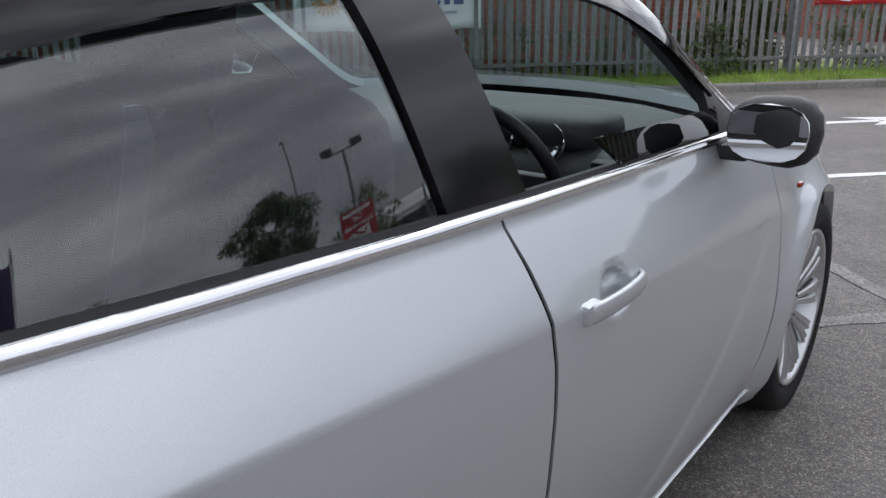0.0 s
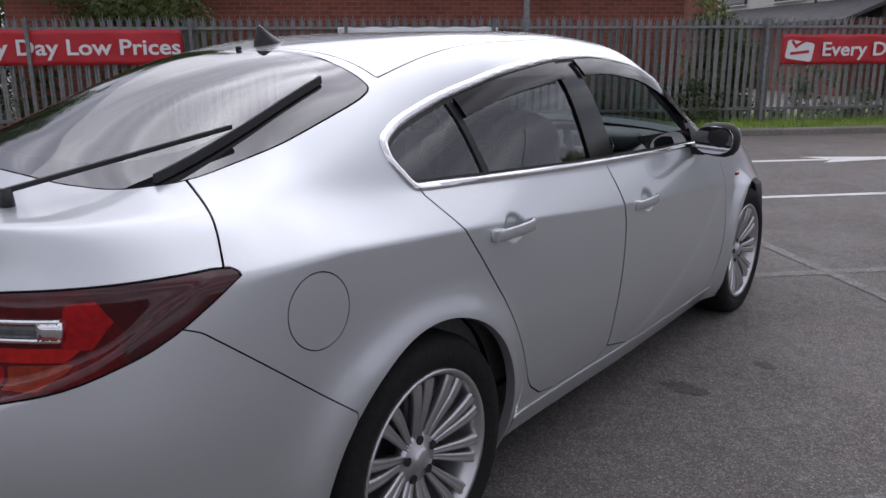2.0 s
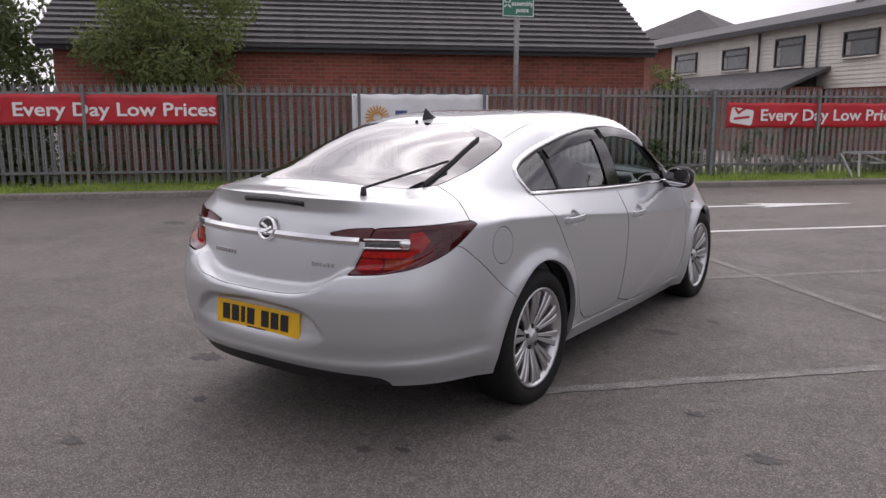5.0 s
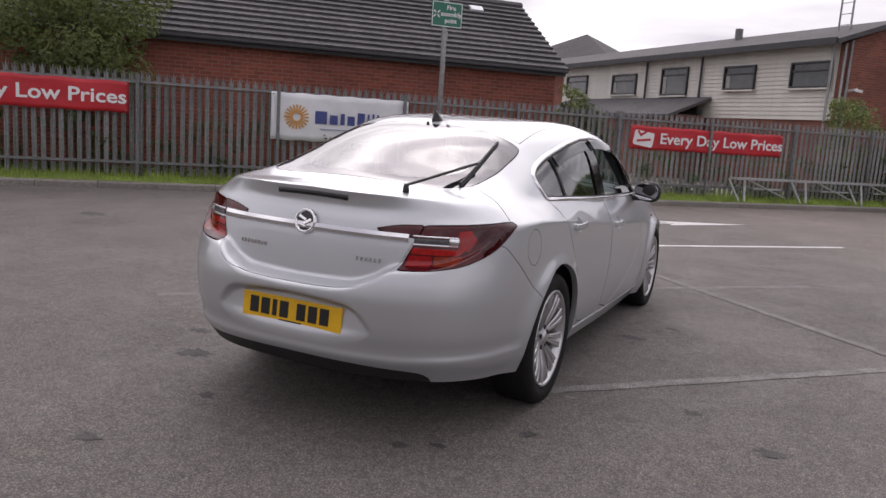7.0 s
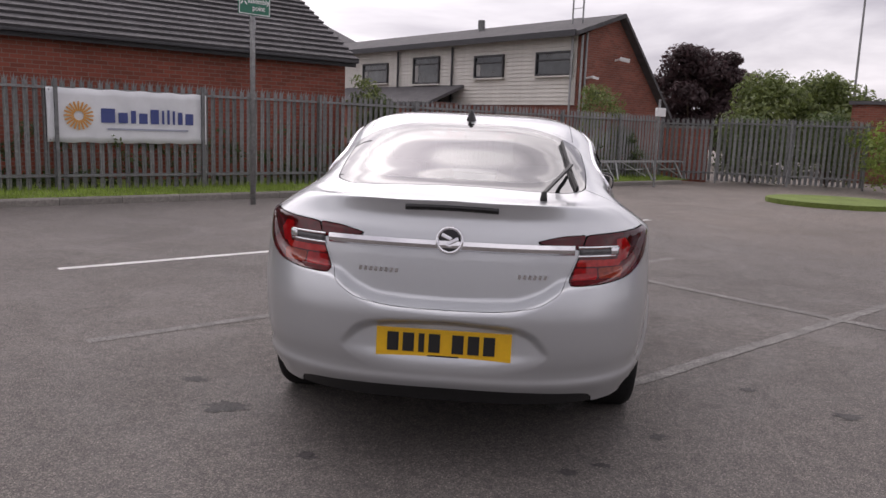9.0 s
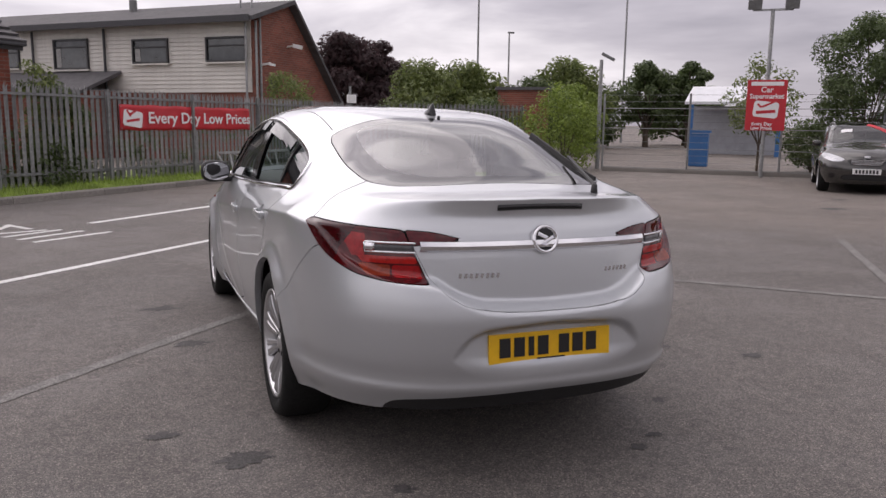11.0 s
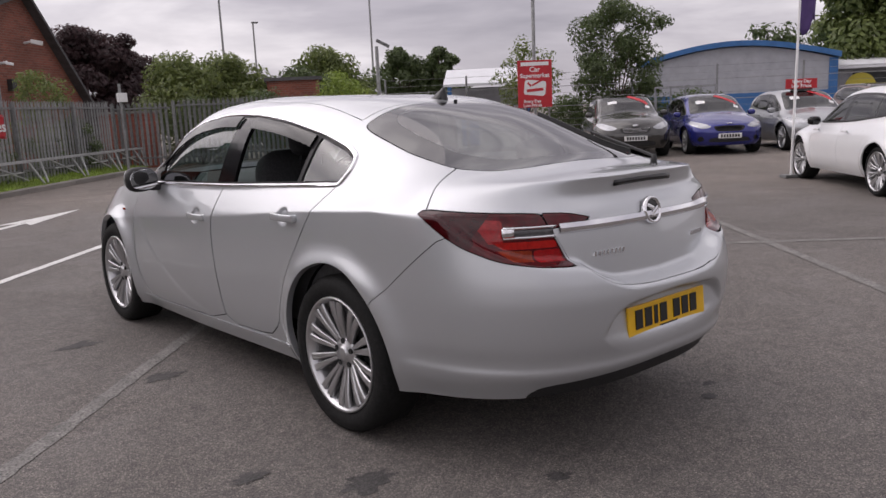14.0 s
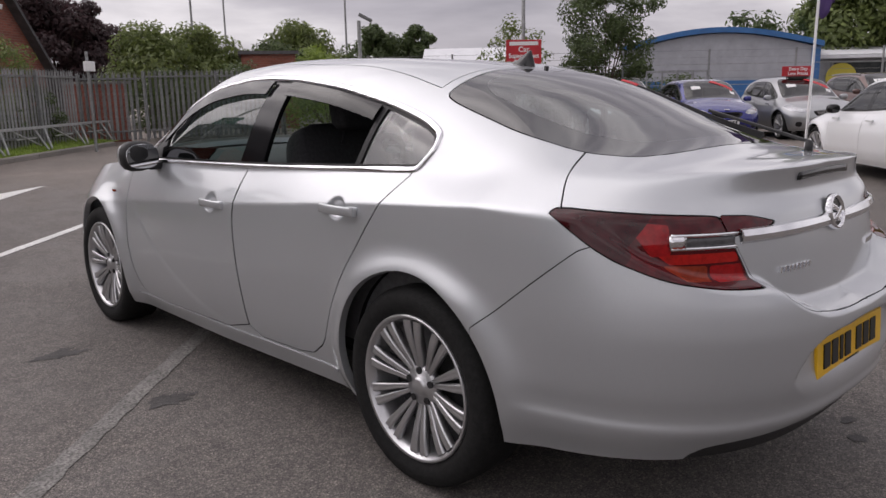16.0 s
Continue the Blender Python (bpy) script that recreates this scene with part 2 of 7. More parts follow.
LEAF_MID = leaf_material("leaf_mid_green", (0.15, 0.19, 0.06))
LEAF_DARK = leaf_material("leaf_dark_green", (0.085, 0.12, 0.045))
LEAF_LIGHT = leaf_material("leaf_light_green", (0.19, 0.26, 0.05))
LEAF_COPPER = leaf_material("leaf_copper", (0.06, 0.032, 0.036))


# ---- mesh helpers ----
def mesh_of(name, verts, faces, mat, smooth=False):
    me = bpy.data.meshes.new(name)
    me.from_pydata([tuple(v) for v in verts], [], [tuple(f) for f in faces])
    me.materials.append(mat)
    if smooth:
        me.polygons.foreach_set("use_smooth", [True] * len(me.polygons))
    me.update()
    return me


def link(name, me, parent=None, label=""):
    ob = new(name, me)
    if parent is not None:
        ob.parent = parent
    if label:
        ob["label"] = label
    return ob


def part(name, bm, mat, parent, label="", smooth=False):
    me = bpy.data.meshes.new(name)
    bm.to_mesh(me)
    bm.free()
    me.materials.append(mat)
    if smooth:
        me.polygons.foreach_set("use_smooth", [True] * len(me.polygons))
    return link(name, me, parent, label)


def empty(name, label, category, group="", m=None):
    ob = new(name)
    ob.empty_display_size = 0.2
    if m is not None:
        ob.matrix_world = m
    return tagged(ob, label, category, group)


def add_box(bm, m, sx, sy, sz, bevel=0.0):
    """A box of that size, centred on m, with soft edges if asked."""
    r = bmesh.ops.create_cube(bm, size=1.0, matrix=m @ Matrix.Diagonal((sx, sy, sz, 1)))
    if bevel:
        edges = list({e for v in r["verts"] for e in v.link_edges})
        bmesh.ops.bevel(bm, geom=edges, offset=bevel, segments=2, affect="EDGES", profile=0.7)


def add_tube(bm, a, b, r0, r1=None, seg=10, caps=True):
    a, b = Vector(a), Vector(b)
    d = b - a
    rot = d.to_track_quat("Z", "Y").to_matrix().to_4x4()
    bmesh.ops.create_cone(bm, cap_ends=caps, segments=seg, radius1=r0, radius2=r0 if r1 is None else r1, depth=d.length,
                          matrix=Matrix.Translation((a + b) / 2) @ rot)


def box_bm(m, sx, sy, sz, bevel=0.0):
    bm = bmesh.new()
    add_box(bm, m, sx, sy, sz, bevel)
    return bm


def tube_bm(a, b, r0, r1=None, seg=10):
    bm = bmesh.new()
    add_tube(bm, a, b, r0, r1, seg)
    return bm


def text_mesh(name, body, size, mat, m, parent, extrude=0.0015, align="CENTER", bold=0.0, squeeze=1.0, label=""):
    """Lettering as a thin mesh lying in the xy plane of m."""
    cu = bpy.data.curves.new(name, "FONT")
    cu.body, cu.size, cu.extrude, cu.align_x, cu.align_y = body, size, extrude, align, "CENTER"
    cu.offset = bold
    cu.resolution_u = 3
    tmp = bpy.data.objects.new(name, cu)
    scene.collection.objects.link(tmp)
    me = bpy.data.meshes.new_from_object(tmp.evaluated_get(bpy.context.evaluated_depsgraph_get()))
    bpy.data.objects.remove(tmp)
    me.transform(m @ Matrix.Diagonal((squeeze, 1, 1, 1)))
    me.materials.clear()
    me.materials.append(mat)
    return link(name, me, parent, label)


R2 = math.sqrt(0.5)


def lot(s, v, z=0.0):
    """The parking lot's own axes: s along the steel fence, v towards it."""
    return Vector(((s - v) * R2, (s + v) * R2, z))


LOT = Matrix(((R2, -R2, 0, 0), (R2, R2, 0, 0), (0, 0, 1, 0), (0, 0, 0, 1)))

# ---- ground ----
def build_ground():
    n, far = 60, 900.0
    xs = [math.copysign(abs(k / n) ** 3, k) * far for k in range(-n, n + 1)]
    verts = [(x, y, 0.0) for y in xs for x in xs]
    w = len(xs)
    faces = [(j * w + i, j * w + i + 1, (j + 1) * w + i + 1, (j + 1) * w + i) for j in range(w - 1) for i in range(w - 1)]
    g = link("ground", mesh_of("ground", verts, faces, ASPHALT))
    tagged(g, "grey worn tarmac of the car park with stains", "ground", kind="structure")
    return g


GROUND = build_ground()


def ground_strip(name, s0, v0, s1, v1, width, mat, label, z=0.004, worn=0.0, seed=0):
    """A painted stripe with uneven edges, a few millimetres proud of the tarmac."""
    rnd = random.Random(seed)
    a, b = lot(s0, v0, z), lot(s1, v1, z)
    d = (b - a)
    steps = max(2, int(d.length / 0.06))
    side = Vector((-d.y, d.x, 0)).normalized() * width / 2
    verts, faces = [], []
    for k in range(steps + 1):
        p = a + d * (k / steps)
        verts += [p + side * (1 + rnd.uniform(-worn, worn)), p - side * (1 + rnd.uniform(-worn, worn))]
        if k:
            i = 2 * k
            faces.append((i - 2, i - 1, i + 1, i))
    ob = link(name, mesh_of(name, verts, faces, mat))
    return tagged(ob, label, "road marking", kind="structure")


# solid white lines and the arrow of the lane
ground_strip("road_marking", -0.85, 4.36, 7.95, 4.36, 0.10, PAINT_LINE, "solid white painted line on the tarmac", worn=0.12, seed=1)
ground_strip("road_marking", 3.9, 6.68, 6.7, 6.68, 0.13, PAINT_LINE, "white painted shaft of a lane arrow", worn=0.1, seed=2)


def arrow_head():
    pts = [lot(6.45, 6.42, 0.004), lot(8.25, 6.68, 0.004), lot(6.45, 6.98, 0.004), lot(6.75, 6.68, 0.004)]
    ob = link("arrow_marking", mesh_of("arrow_marking", pts, [(0, 1, 3), (3, 1, 2)], PAINT_LINE))
    tagged(ob, "white painted arrow head on the tarmac lane", "road marking", kind="structure")


arrow_head()
# worn bay lines
for k, (s0, v0, s1, v1) in enumerate([(-1.3, 1.9, 4.9, 1.9), (0.2, -0.5, 4.9, -0.5), (3.47, 2.75, 3.5, -4.6), (1.2, -2.72, 7.0, -2.3)]):
    ground_strip("bay_line", s0, v0, s1, v1, 0.09, FAINT_LINE, "faded parking bay line worn into the tarmac", z=0.003 + 0.0005 * k, worn=0.16, seed=10 + k)


def painted_word():
    """Lettering on the lane, too worn to read: plain bars."""
    bars = [(2.45, 5.95, 3.45, 5.85), (2.5, 6.25, 3.35, 6.2), (2.55, 6.55, 3.3, 6.5), (2.6, 6.9, 3.2, 6.62), (2.7, 7.0, 3.25, 7.35), (3.15, 6.85, 3.28, 7.45)]
    for k, (s0, v0, s1, v1) in enumerate(bars):
        ground_strip("lane_lettering", s0, v0, s1, v1, 0.09, PAINT_LINE, "white painted bar of worn lane lettering", worn=0.2, z=0.004 + 0.0004 * k, seed=40 + k)


painted_word()


def stain(s, v, r, k):
    rnd = random.Random(k)
    n = 26
    c = lot(s, v, 0.0025)
    verts = [c] + [c + Vector((math.cos(a) * r * 1.2, math.sin(a) * r * 0.8, 0)) * rnd.uniform(0.45, 1.1) for a in [2 * math.pi * i / n for i in range(n)]]
    ob = link("oil_stain", mesh_of("oil_stain", verts, [(0, i, i % n + 1) for i in range(1, n + 1)], STAIN))
    tagged(ob, "dark oil stain on the tarmac", "stain", kind="structure")


STAIN = material("oil_stain", (0.055, 0.052, 0.05), 0.75, scale=90, vary=0.6, bump=0.4, bump_scale=150, big=0.3, big_scale=9)
for k, (x, y, r) in enumerate([(0.517, -0.941, 0.045), (0.66, -0.85, 0.04), (1.58, 0.262, 0.05), (1.975, -0.065, 0.07), (-1.364, -0.128, 0.07), (-1.071, -0.48, 0.11), (-0.55, -0.95, 0.05), (0.95, -0.5, 0.05),
                               (1.0, 1.55, 0.09), (1.2, 2.0, 0.05), (-1.15, 1.3, 0.11), (-1.3, 2.3, 0.12), (-0.6, -1.6, 0.06), (4.6, -1.0, 0.1), (-6.0, 3.0, 0.2), (9.5, 6.0, 0.25), (11, 7.2, 0.2)]):
    stain((x + y) * R2, (y - x) * R2, r, 60 + k)


# ---- verge, kerb and grass ----
def build_verge():
    kerbs = empty("kerb", "row of weathered concrete kerb stones along the grass verge", "kerb")
    kerbs["kind"] = "structure"
    me = mesh_of("kerb_stone", *kerb_block(0.905), KERB)
    for k in range(-16, 19):
        ob = link("kerb_stone", me, kerbs)
        ob.matrix_world = LOT @ pose(k * 0.915, 9.6, 0)
    # turf: one sheet from the kerb to behind the fence
    nx, ny = 160, 8
    verts, faces = [], []
    for j in range(ny + 1):
        for i in range(nx + 1):
            s, v = -15 + 32.5 * i / nx, 9.66 + 2.2 * j / ny
            z = 0.1 + 0.1 * (j / ny) ** 0.6 + 0.02 * noise.noise((s * 1.3, v * 1.3, 0))
            verts.append(lot(s, v, z))
    for j in range(ny):
        for i in range(nx):
            a = j * (nx + 1) + i
            faces.append((a, a + 1, a + nx + 2, a + nx + 1))
    tagged(link("grass_verge", mesh_of("grass_verge", verts, faces, GRASS_SOIL, True)), "narrow strip of mown grass below the steel fence", "grass", kind="structure")
    rnd = random.Random(5)
    gv, gf = [], []
    for k in range(26000):
        s, v = rnd.uniform(-14, 17.2), 9.67 + rnd.random() ** 1.2 * 0.9
        h = rnd.uniform(0.03, 0.085) * (1.6 if v > 10.25 else 1)
        z = 0.1 + 0.1 * min(1, (v - 9.66) / 2.2) ** 0.6
        p, a = lot(s, v, z - 0.005), rnd.uniform(0, 6.28)
        w = Vector((math.cos(a), math.sin(a), 0)) * 0.006
        lean = Vector((rnd.uniform(-0.03, 0.03), rnd.uniform(-0.03, 0.03), h))
        i = len(gv)
        gv += [p - w, p + w, p + lean]
        gf.append((i, i + 1, i + 2))
    tagged(link("grass_blades", mesh_of("grass_blades", gv, gf, GRASS)), "short green grass blades on the verge", "grass", kind="stuff")


def kerb_block(length):
    prof = [(-0.06, 0), (-0.06, 0.085), (-0.045, 0.105), (0.07, 0.11), (0.07, 0)]
    verts = [(x, y, z) for x in (-length / 2, length / 2) for y, z in prof]
    n = len(prof)
    faces = [(i, (i + 1) % n, n + (i + 1) % n, n + i) for i in range(n)] + [tuple(range(n))[::-1], tuple(range(n, 2 * n))]
    return verts, faces


build_verge()


def unseen_wall():
    """Unseen wall closing the side behind the walk, added to darken the car's tail."""
    ob = part("wall_south", box_bm(pose(-2, -15, 1.6), 46, 0.3, 3.2), KERB, None)
    tagged(ob, "plain grey unseen wall added behind the walk to darken the car's tail", "wall", kind="structure")


unseen_wall()


# ---- steel palisade fence ----
def pale_mesh(h, w=0.078, d=0.022):
    """A W-section pale with a three-pointed split head."""
    prof = [(-w / 2, d), (-w / 4, 0), (0, d * 0.7), (w / 4, 0), (w / 2, d)]
    t = 0.004
    verts, faces = [], []
    n = len(prof)
    for off in (0, t):
        for z in (0, h):
            verts += [(x, y + off, z - (0 if z == 0 else 0.0)) for x, y in prof]
        verts += [(-w * 0.62, d + 0.012 + off, h + 0.075), (0, d * 0.7 + off, h + 0.1), (w * 0.62, d + 0.012 + off, h + 0.075)]
    b = 2 * n + 3
    for o, flip in ((0, False), (b, True)):
        f = [(o + i, o + i + 1, o + n + i + 1, o + n + i) for i in range(n - 1)]
        f += [(o + n, o + n + 1, o + 2 * n), (o + n + 1, o + n + 2, o + n + 3, o + 2 * n + 1), (o + n + 3, o + n + 4, o + 2 * n + 2)]
        faces += [x[::-1] for x in f] if flip else f
    return verts, faces


def fence_run(a, b, base, top, spacing=0.137, name="palisade_fence", label="weathered grey galvanised steel palisade fence", posts=2.44, phase=0.0):
    """A straight run of palisade fence from a to b (world xy), pales on the near side."""
    a, b = Vector((*a, 0)), Vector((*b, 0))
    d = b - a
    ang = math.degrees(math.atan2(d.y, d.x))
    m = Matrix.Translation(a) @ pose(0, 0, 0, 0, 0, ang)
    f = empty(name, label, "fence", m=m)
    n = int(d.length / spacing)
    me = mesh_of("pale", *pale_mesh(top - base - 0.1), GALV)
    rnd = random.Random(int(a.x * 10))
    for k in range(n):
        ob = link("pale", me, f)
        ob.matrix_local = pose(0.05 + k * spacing, 0.03, base + rnd.uniform(-0.008, 0.008), rnd.uniform(-0.4, 0.4), rnd.uniform(-0.5, 0.5), 180 + rnd.uniform(-3, 3))
    for z in (base + 0.22, top - 0.19):
        part("rail", box_bm(pose(d.length / 2, 0, z), d.length, 0.05, 0.045), GALV_DARK, f)
    k = 0
    while phase + k * posts < d.length:
        part("post", box_bm(pose(phase + k * posts, -0.075, (base + top - 0.02) / 2 - 0.05), 0.05, 0.06, top - base + 0.02), GALV_DARK, f)
        k += 1
    return f


FA, FB = lot(-8.98, 10.42), lot(17.0, 10.42)
fence_run(FA[:2], FB[:2], 0.16, 1.95, phase=0.11, posts=2.383)
fence_run((4.66, 19.40), (6.15, 18.98), 0.12, 1.9, label="short return run of grey palisade fence")
GATE = fence_run((6.2, 18.97), (10.0, 17.95), 0.12, 1.95, name="steel_gate", label="closed grey palisade steel double gate", posts=1.9)


# ---- banners ----
def banner(name, s0, s1, z0, z1, mat, label, v=10.375):
    """A slightly slack printed sheet tied to the fence; returns it with its own axes: x along, y up, z to the viewer."""
    m = LOT @ pose((s0 + s1) / 2, v, (z0 + z1) / 2, 90, 0, 0)
    e = empty(name, label, "banner", m=m)
    w, h = s1 - s0, z1 - z0
    nx, ny = 40, 8
    verts = [(w * (i / nx - 0.5), h * (j / ny - 0.5) + 0.008 * math.sin(i * 0.9), 0.012 * math.sin(i * 0.55 + j * 0.4) * math.sin(math.pi * j / ny)) for j in range(ny + 1) for i in range(nx + 1)]
    faces = [(j * (nx + 1) + i, j * (nx + 1) + i + 1, (j + 1) * (nx + 1) + i + 1, (j + 1) * (nx + 1) + i) for j in range(ny) for i in range(nx)]
    sheet = link("sheet", mesh_of("sheet", verts, faces, mat, True), e)
    sol = sheet.modifiers.new("thick", "SOLIDIFY")
    sol.thickness = 0.003
    for x in (-w / 2 + 0.04, w / 2 - 0.04):
        for y in (-h / 2 + 0.04, h / 2 - 0.04):
            part("eyelet", tube_bm((x, y, -0.01), (x, y, 0.012), 0.012, seg=8), GALV, e)
    return e, w, h


def rounded_panel(w, h, r, depth, n=6):
    bm = bmesh.new()
    pts = []
    for cx, cy, a0 in ((w / 2 - r, h / 2 - r, 0), (-w / 2 + r, h / 2 - r, 90), (-w / 2 + r, -h / 2 + r, 180), (w / 2 - r, -h / 2 + r, 270)):
        for k in range(n + 1):
            a = radians(a0 + 90 * k / n)
            pts.append((cx + r * math.cos(a), cy + r * math.sin(a), 0))
    f = bm.faces.new([bm.verts.new(p) for p in pts])
    e = bmesh.ops.extrude_face_region(bm, geom=[f])
    bmesh.ops.translate(bm, vec=(0, 0, depth), verts=[x for x in e["geom"] if isinstance(x, bmesh.types.BMVert)])
    bmesh.ops.recalc_face_normals(bm, faces=bm.faces)
    return bm


def tick_badge(parent, x, y, size, z=0.02):
    """The white tilted panel with a red tick, as plain shapes."""
    bm = rounded_panel(size * 1.15, size * 0.72, size * 0.12, 0.003)
    bmesh.ops.transform(bm, matrix=pose(x, y - size * 0.05, z, 0, 0, -8), verts=bm.verts)
    part("guarantee_panel", bm, INK_WHITE, parent, "white tilted panel printed on the banner")
    bm = bmesh.new()
    add_box(bm, pose(x - size * 0.25, y + size * 0.2, z + 0.006, 0, 0, -50), size * 0.35, size * 0.10, 0.004)
    add_box(bm, pose(x + size * 0.14, y + size * 0.3, z + 0.006, 0, 0, 28), size * 0.75, size * 0.10, 0.004)
    part("tick_mark", bm, RED_PVC, parent, "red tick mark")
    part("unreadable_bar", box_bm(pose(x, y - size * 0.12, z + 0.005, 0, 0, 6), size * 0.8, size * 0.11, 0.003), RED_PVC, parent)


def red_banner(s0, s1, z0, z1):
    e, w, h = banner("price_banner", s0, s1, z0, z1, RED_PVC, "red banner with white lettering tied to the steel fence")
    tick_badge(e, -w / 2 + 0.33, 0, 0.44)
    text_mesh("lettering", "Every Day Low Prices", 0.325, INK_WHITE, pose(0.37, -0.01, 0.018), e, bold=0.006, squeeze=1.17, label="white printed words")


red_banner(8.12, 12.24, 1.13, 1.63)
red_banner(-6.03, -1.86, 1.22, 1.74)


def white_banner():
    e, w, h = banner("charity_banner", 0.53, 3.12, 0.91, 1.765, WHITE_PVC, "white banner with an orange sun emblem and navy bars")
    bm = bmesh.new()
    for k in range(20):
        a = 2 * math.pi * k / 20
        add_box(bm, pose(-0.83 + 0.15 * math.cos(a), 0.0 + 0.15 * math.sin(a), 0.02, 0, 0, math.degrees(a)), 0.15, 0.028, 0.004)
    part("sun_emblem", bm, INK_ORANGE, e, "orange sunburst emblem")
    at = -0.49
    for wide, tall in ((0.22, 0.23), (0.15, 0.17), (0.08, 0.21), (0.14, 0.17), (0.14, 0.24), (0.04, 0.23), (0.04, 0.24), (0.04, 0.23), (0.08, 0.21), (0.14, 0.19)):
        part("word_bar", box_bm(pose(at + wide / 2, -0.10 + tall / 2, 0.019), wide, tall, 0.004), INK_BLUE, e)
        at += wide + 0.052
    part("unreadable_bar", box_bm(pose(0.28, -0.2, 0.019), 1.35, 0.03, 0.004), INK_GREY, e, "line of fine grey print")


white_banner()


# ---- fire point sign on its pole ----
def fire_sign():
    p = Vector((-3.88, 8.37, 0))
    e = empty("fire_point_sign", "green fire assembly point sign on a tall grey steel pole", "sign", m=Matrix.Translation(p) @ pose(0, 0, 0, 0, 0, 48))
    part("pole", tube_bm((0, 0.03, 0), (0, 0.03, 5.2), 0.045, 0.04, 14), GALV, e, "grey steel pole", True)
    part("collar", tube_bm((0, 0.03, 2.78), (0, 0.03, 2.92), 0.056, seg=14), GALV, e)
    bm = box_bm(pose(0, -0.03, 3.2), 0.56, 0.012, 0.42, 0.004)
    board = part("board", bm, SIGN_GREEN, e, "green board with white lettering")
    part("border", frame_bm(0.54, 0.40, 0.012, 0.004, pose(0, -0.039, 3.2, 90)), INK_WHITE, board)
    for k, word in enumerate(("Fire", "assembly", "point")):
        text_mesh("lettering", word, 0.105, INK_WHITE, pose(0.07, -0.04, 3.31 - 0.105 * k, 90), board, bold=0.002)
    bm = bmesh.new()
    for k in range(4):
        a = math.pi / 4 + k * math.pi / 2
        add_box(bm, pose(-0.19 + 0.05 * math.cos(a), -0.04, 3.2 + 0.05 * math.sin(a), 0, -math.degrees(a), 0), 0.06, 0.004, 0.02)
    part("arrow_symbol", bm, INK_WHITE, board)


def frame_bm(w, h, t, d, m):
    bm = bmesh.new()
    add_box(bm, m @ pose(0, h / 2 - t / 2, 0), w, t, d)
    add_box(bm, m @ pose(0, -h / 2 + t / 2, 0), w, t, d)
    add_box(bm, m @ pose(w / 2 - t / 2, 0, 0), t, h - 2 * t, d)
    add_box(bm, m @ pose(-w / 2 + t / 2, 0, 0), t, h - 2 * t, d)
    return bm


fire_sign()


# ---- long brick building behind the fence ----
def brick_building():
    m = LOT.copy()
    e = empty("brick_building", "low red brick building with a dark tiled roof", "building", m=m)
    s0, s1, v0, v1, zt = -4.95, 7.0, 11.9, 17.0, 2.66
    bm = bmesh.new()
    add_box(bm, pose((s0 + s1) / 2, (v0 + v1) / 2, zt / 2), s1 - s0, v1 - v0, zt)
    part("wall", bm, BRICK, e)
    # gable ends
    for s in (s0 + 0.12, s1 - 0.12):
        bm = bmesh.new()
        vs = [bm.verts.new((s + dx, v, z)) for dx in (-0.1, 0.1) for v, z in ((v0 + 0.05, zt - 0.02), (v1 - 0.05, zt - 0.02), ((v0 + v1) / 2, 4.25))]
        for f in ((0, 1, 2), (5, 4, 3), (0, 3, 4, 1), (1, 4, 5, 2), (2, 5, 3, 0)):
            bm.faces.new([vs[i] for i in f])
        bmesh.ops.recalc_face_normals(bm, faces=bm.faces)
        part("gable", bm, BRICK, e)
    roof = part("roof", ridge_bm(s0 - 0.25, s1 + 0.15, 14.4, 4.42), TILE, e, "ridge of dark concrete tiles")
    # courses of tiles, each lapped over the one below
    ve, ze, vr, zr, n = 11.62, 2.72, 14.4, 4.40, 13
    me = mesh_of("tile_course", *course_mesh(s1 - s0 + 0.4, math.hypot(vr - ve, zr - ze) / n), TILE)
    tilt = math.degrees(math.atan2(zr - ze, vr - ve))
    for k in range(n):
        ob = link("tile_course", me, roof)
        ob.matrix_local = pose((s0 + s1) / 2 - 0.05, ve + (vr - ve) * k / n, ze + (zr - ze) * k / n, tilt)
    ob = link("rear_slope", mesh_of("rear_slope", *course_mesh(s1 - s0 + 0.4, 3.3), TILE), roof)
    ob.matrix_local = pose((s0 + s1) / 2 - 0.05, 17.15, 2.72, tilt, 0, 180)
    part("fascia", box_bm(pose((s0 + s1) / 2 - 0.05, 11.68, 2.66), s1 - s0 + 0.36, 0.03, 0.13), DARK_TRIM, e)
    for s in (5.75, 2.6):
        part("roof_vent", box_bm(pose(s, 13.9, 4.16, tilt), 0.32, 0.24, 0.10, 0.02), WHITE_PVC, roof, "small white roof vent")
    part("gutter", box_bm(pose((s0 + s1) / 2 - 0.05, 11.6, 2.70), s1 - s0 + 0.36, 0.11, 0.06, 0.02), DARK_TRIM, e)


def ridge_bm(s0, s1, v, z):
    bm = bmesh.new()
    add_tube(bm, (s0, v, z), (s1, v, z), 0.11, seg=10)
    return bm


def course_mesh(length, run):
    t = 0.08
    verts = []
    for x in (-length / 2, length / 2):
        verts += [(x, -0.02, 0.0), (x, -0.02, t), (x, run + 0.05, 0.012), (x, run + 0.05, -0.02)]
    faces = [(0, 1, 2, 3), (7, 6, 5, 4), (0, 4, 5, 1), (1, 5, 6, 2), (2, 6, 7, 3), (3, 7, 4, 0)]
    return verts, faces


brick_building()


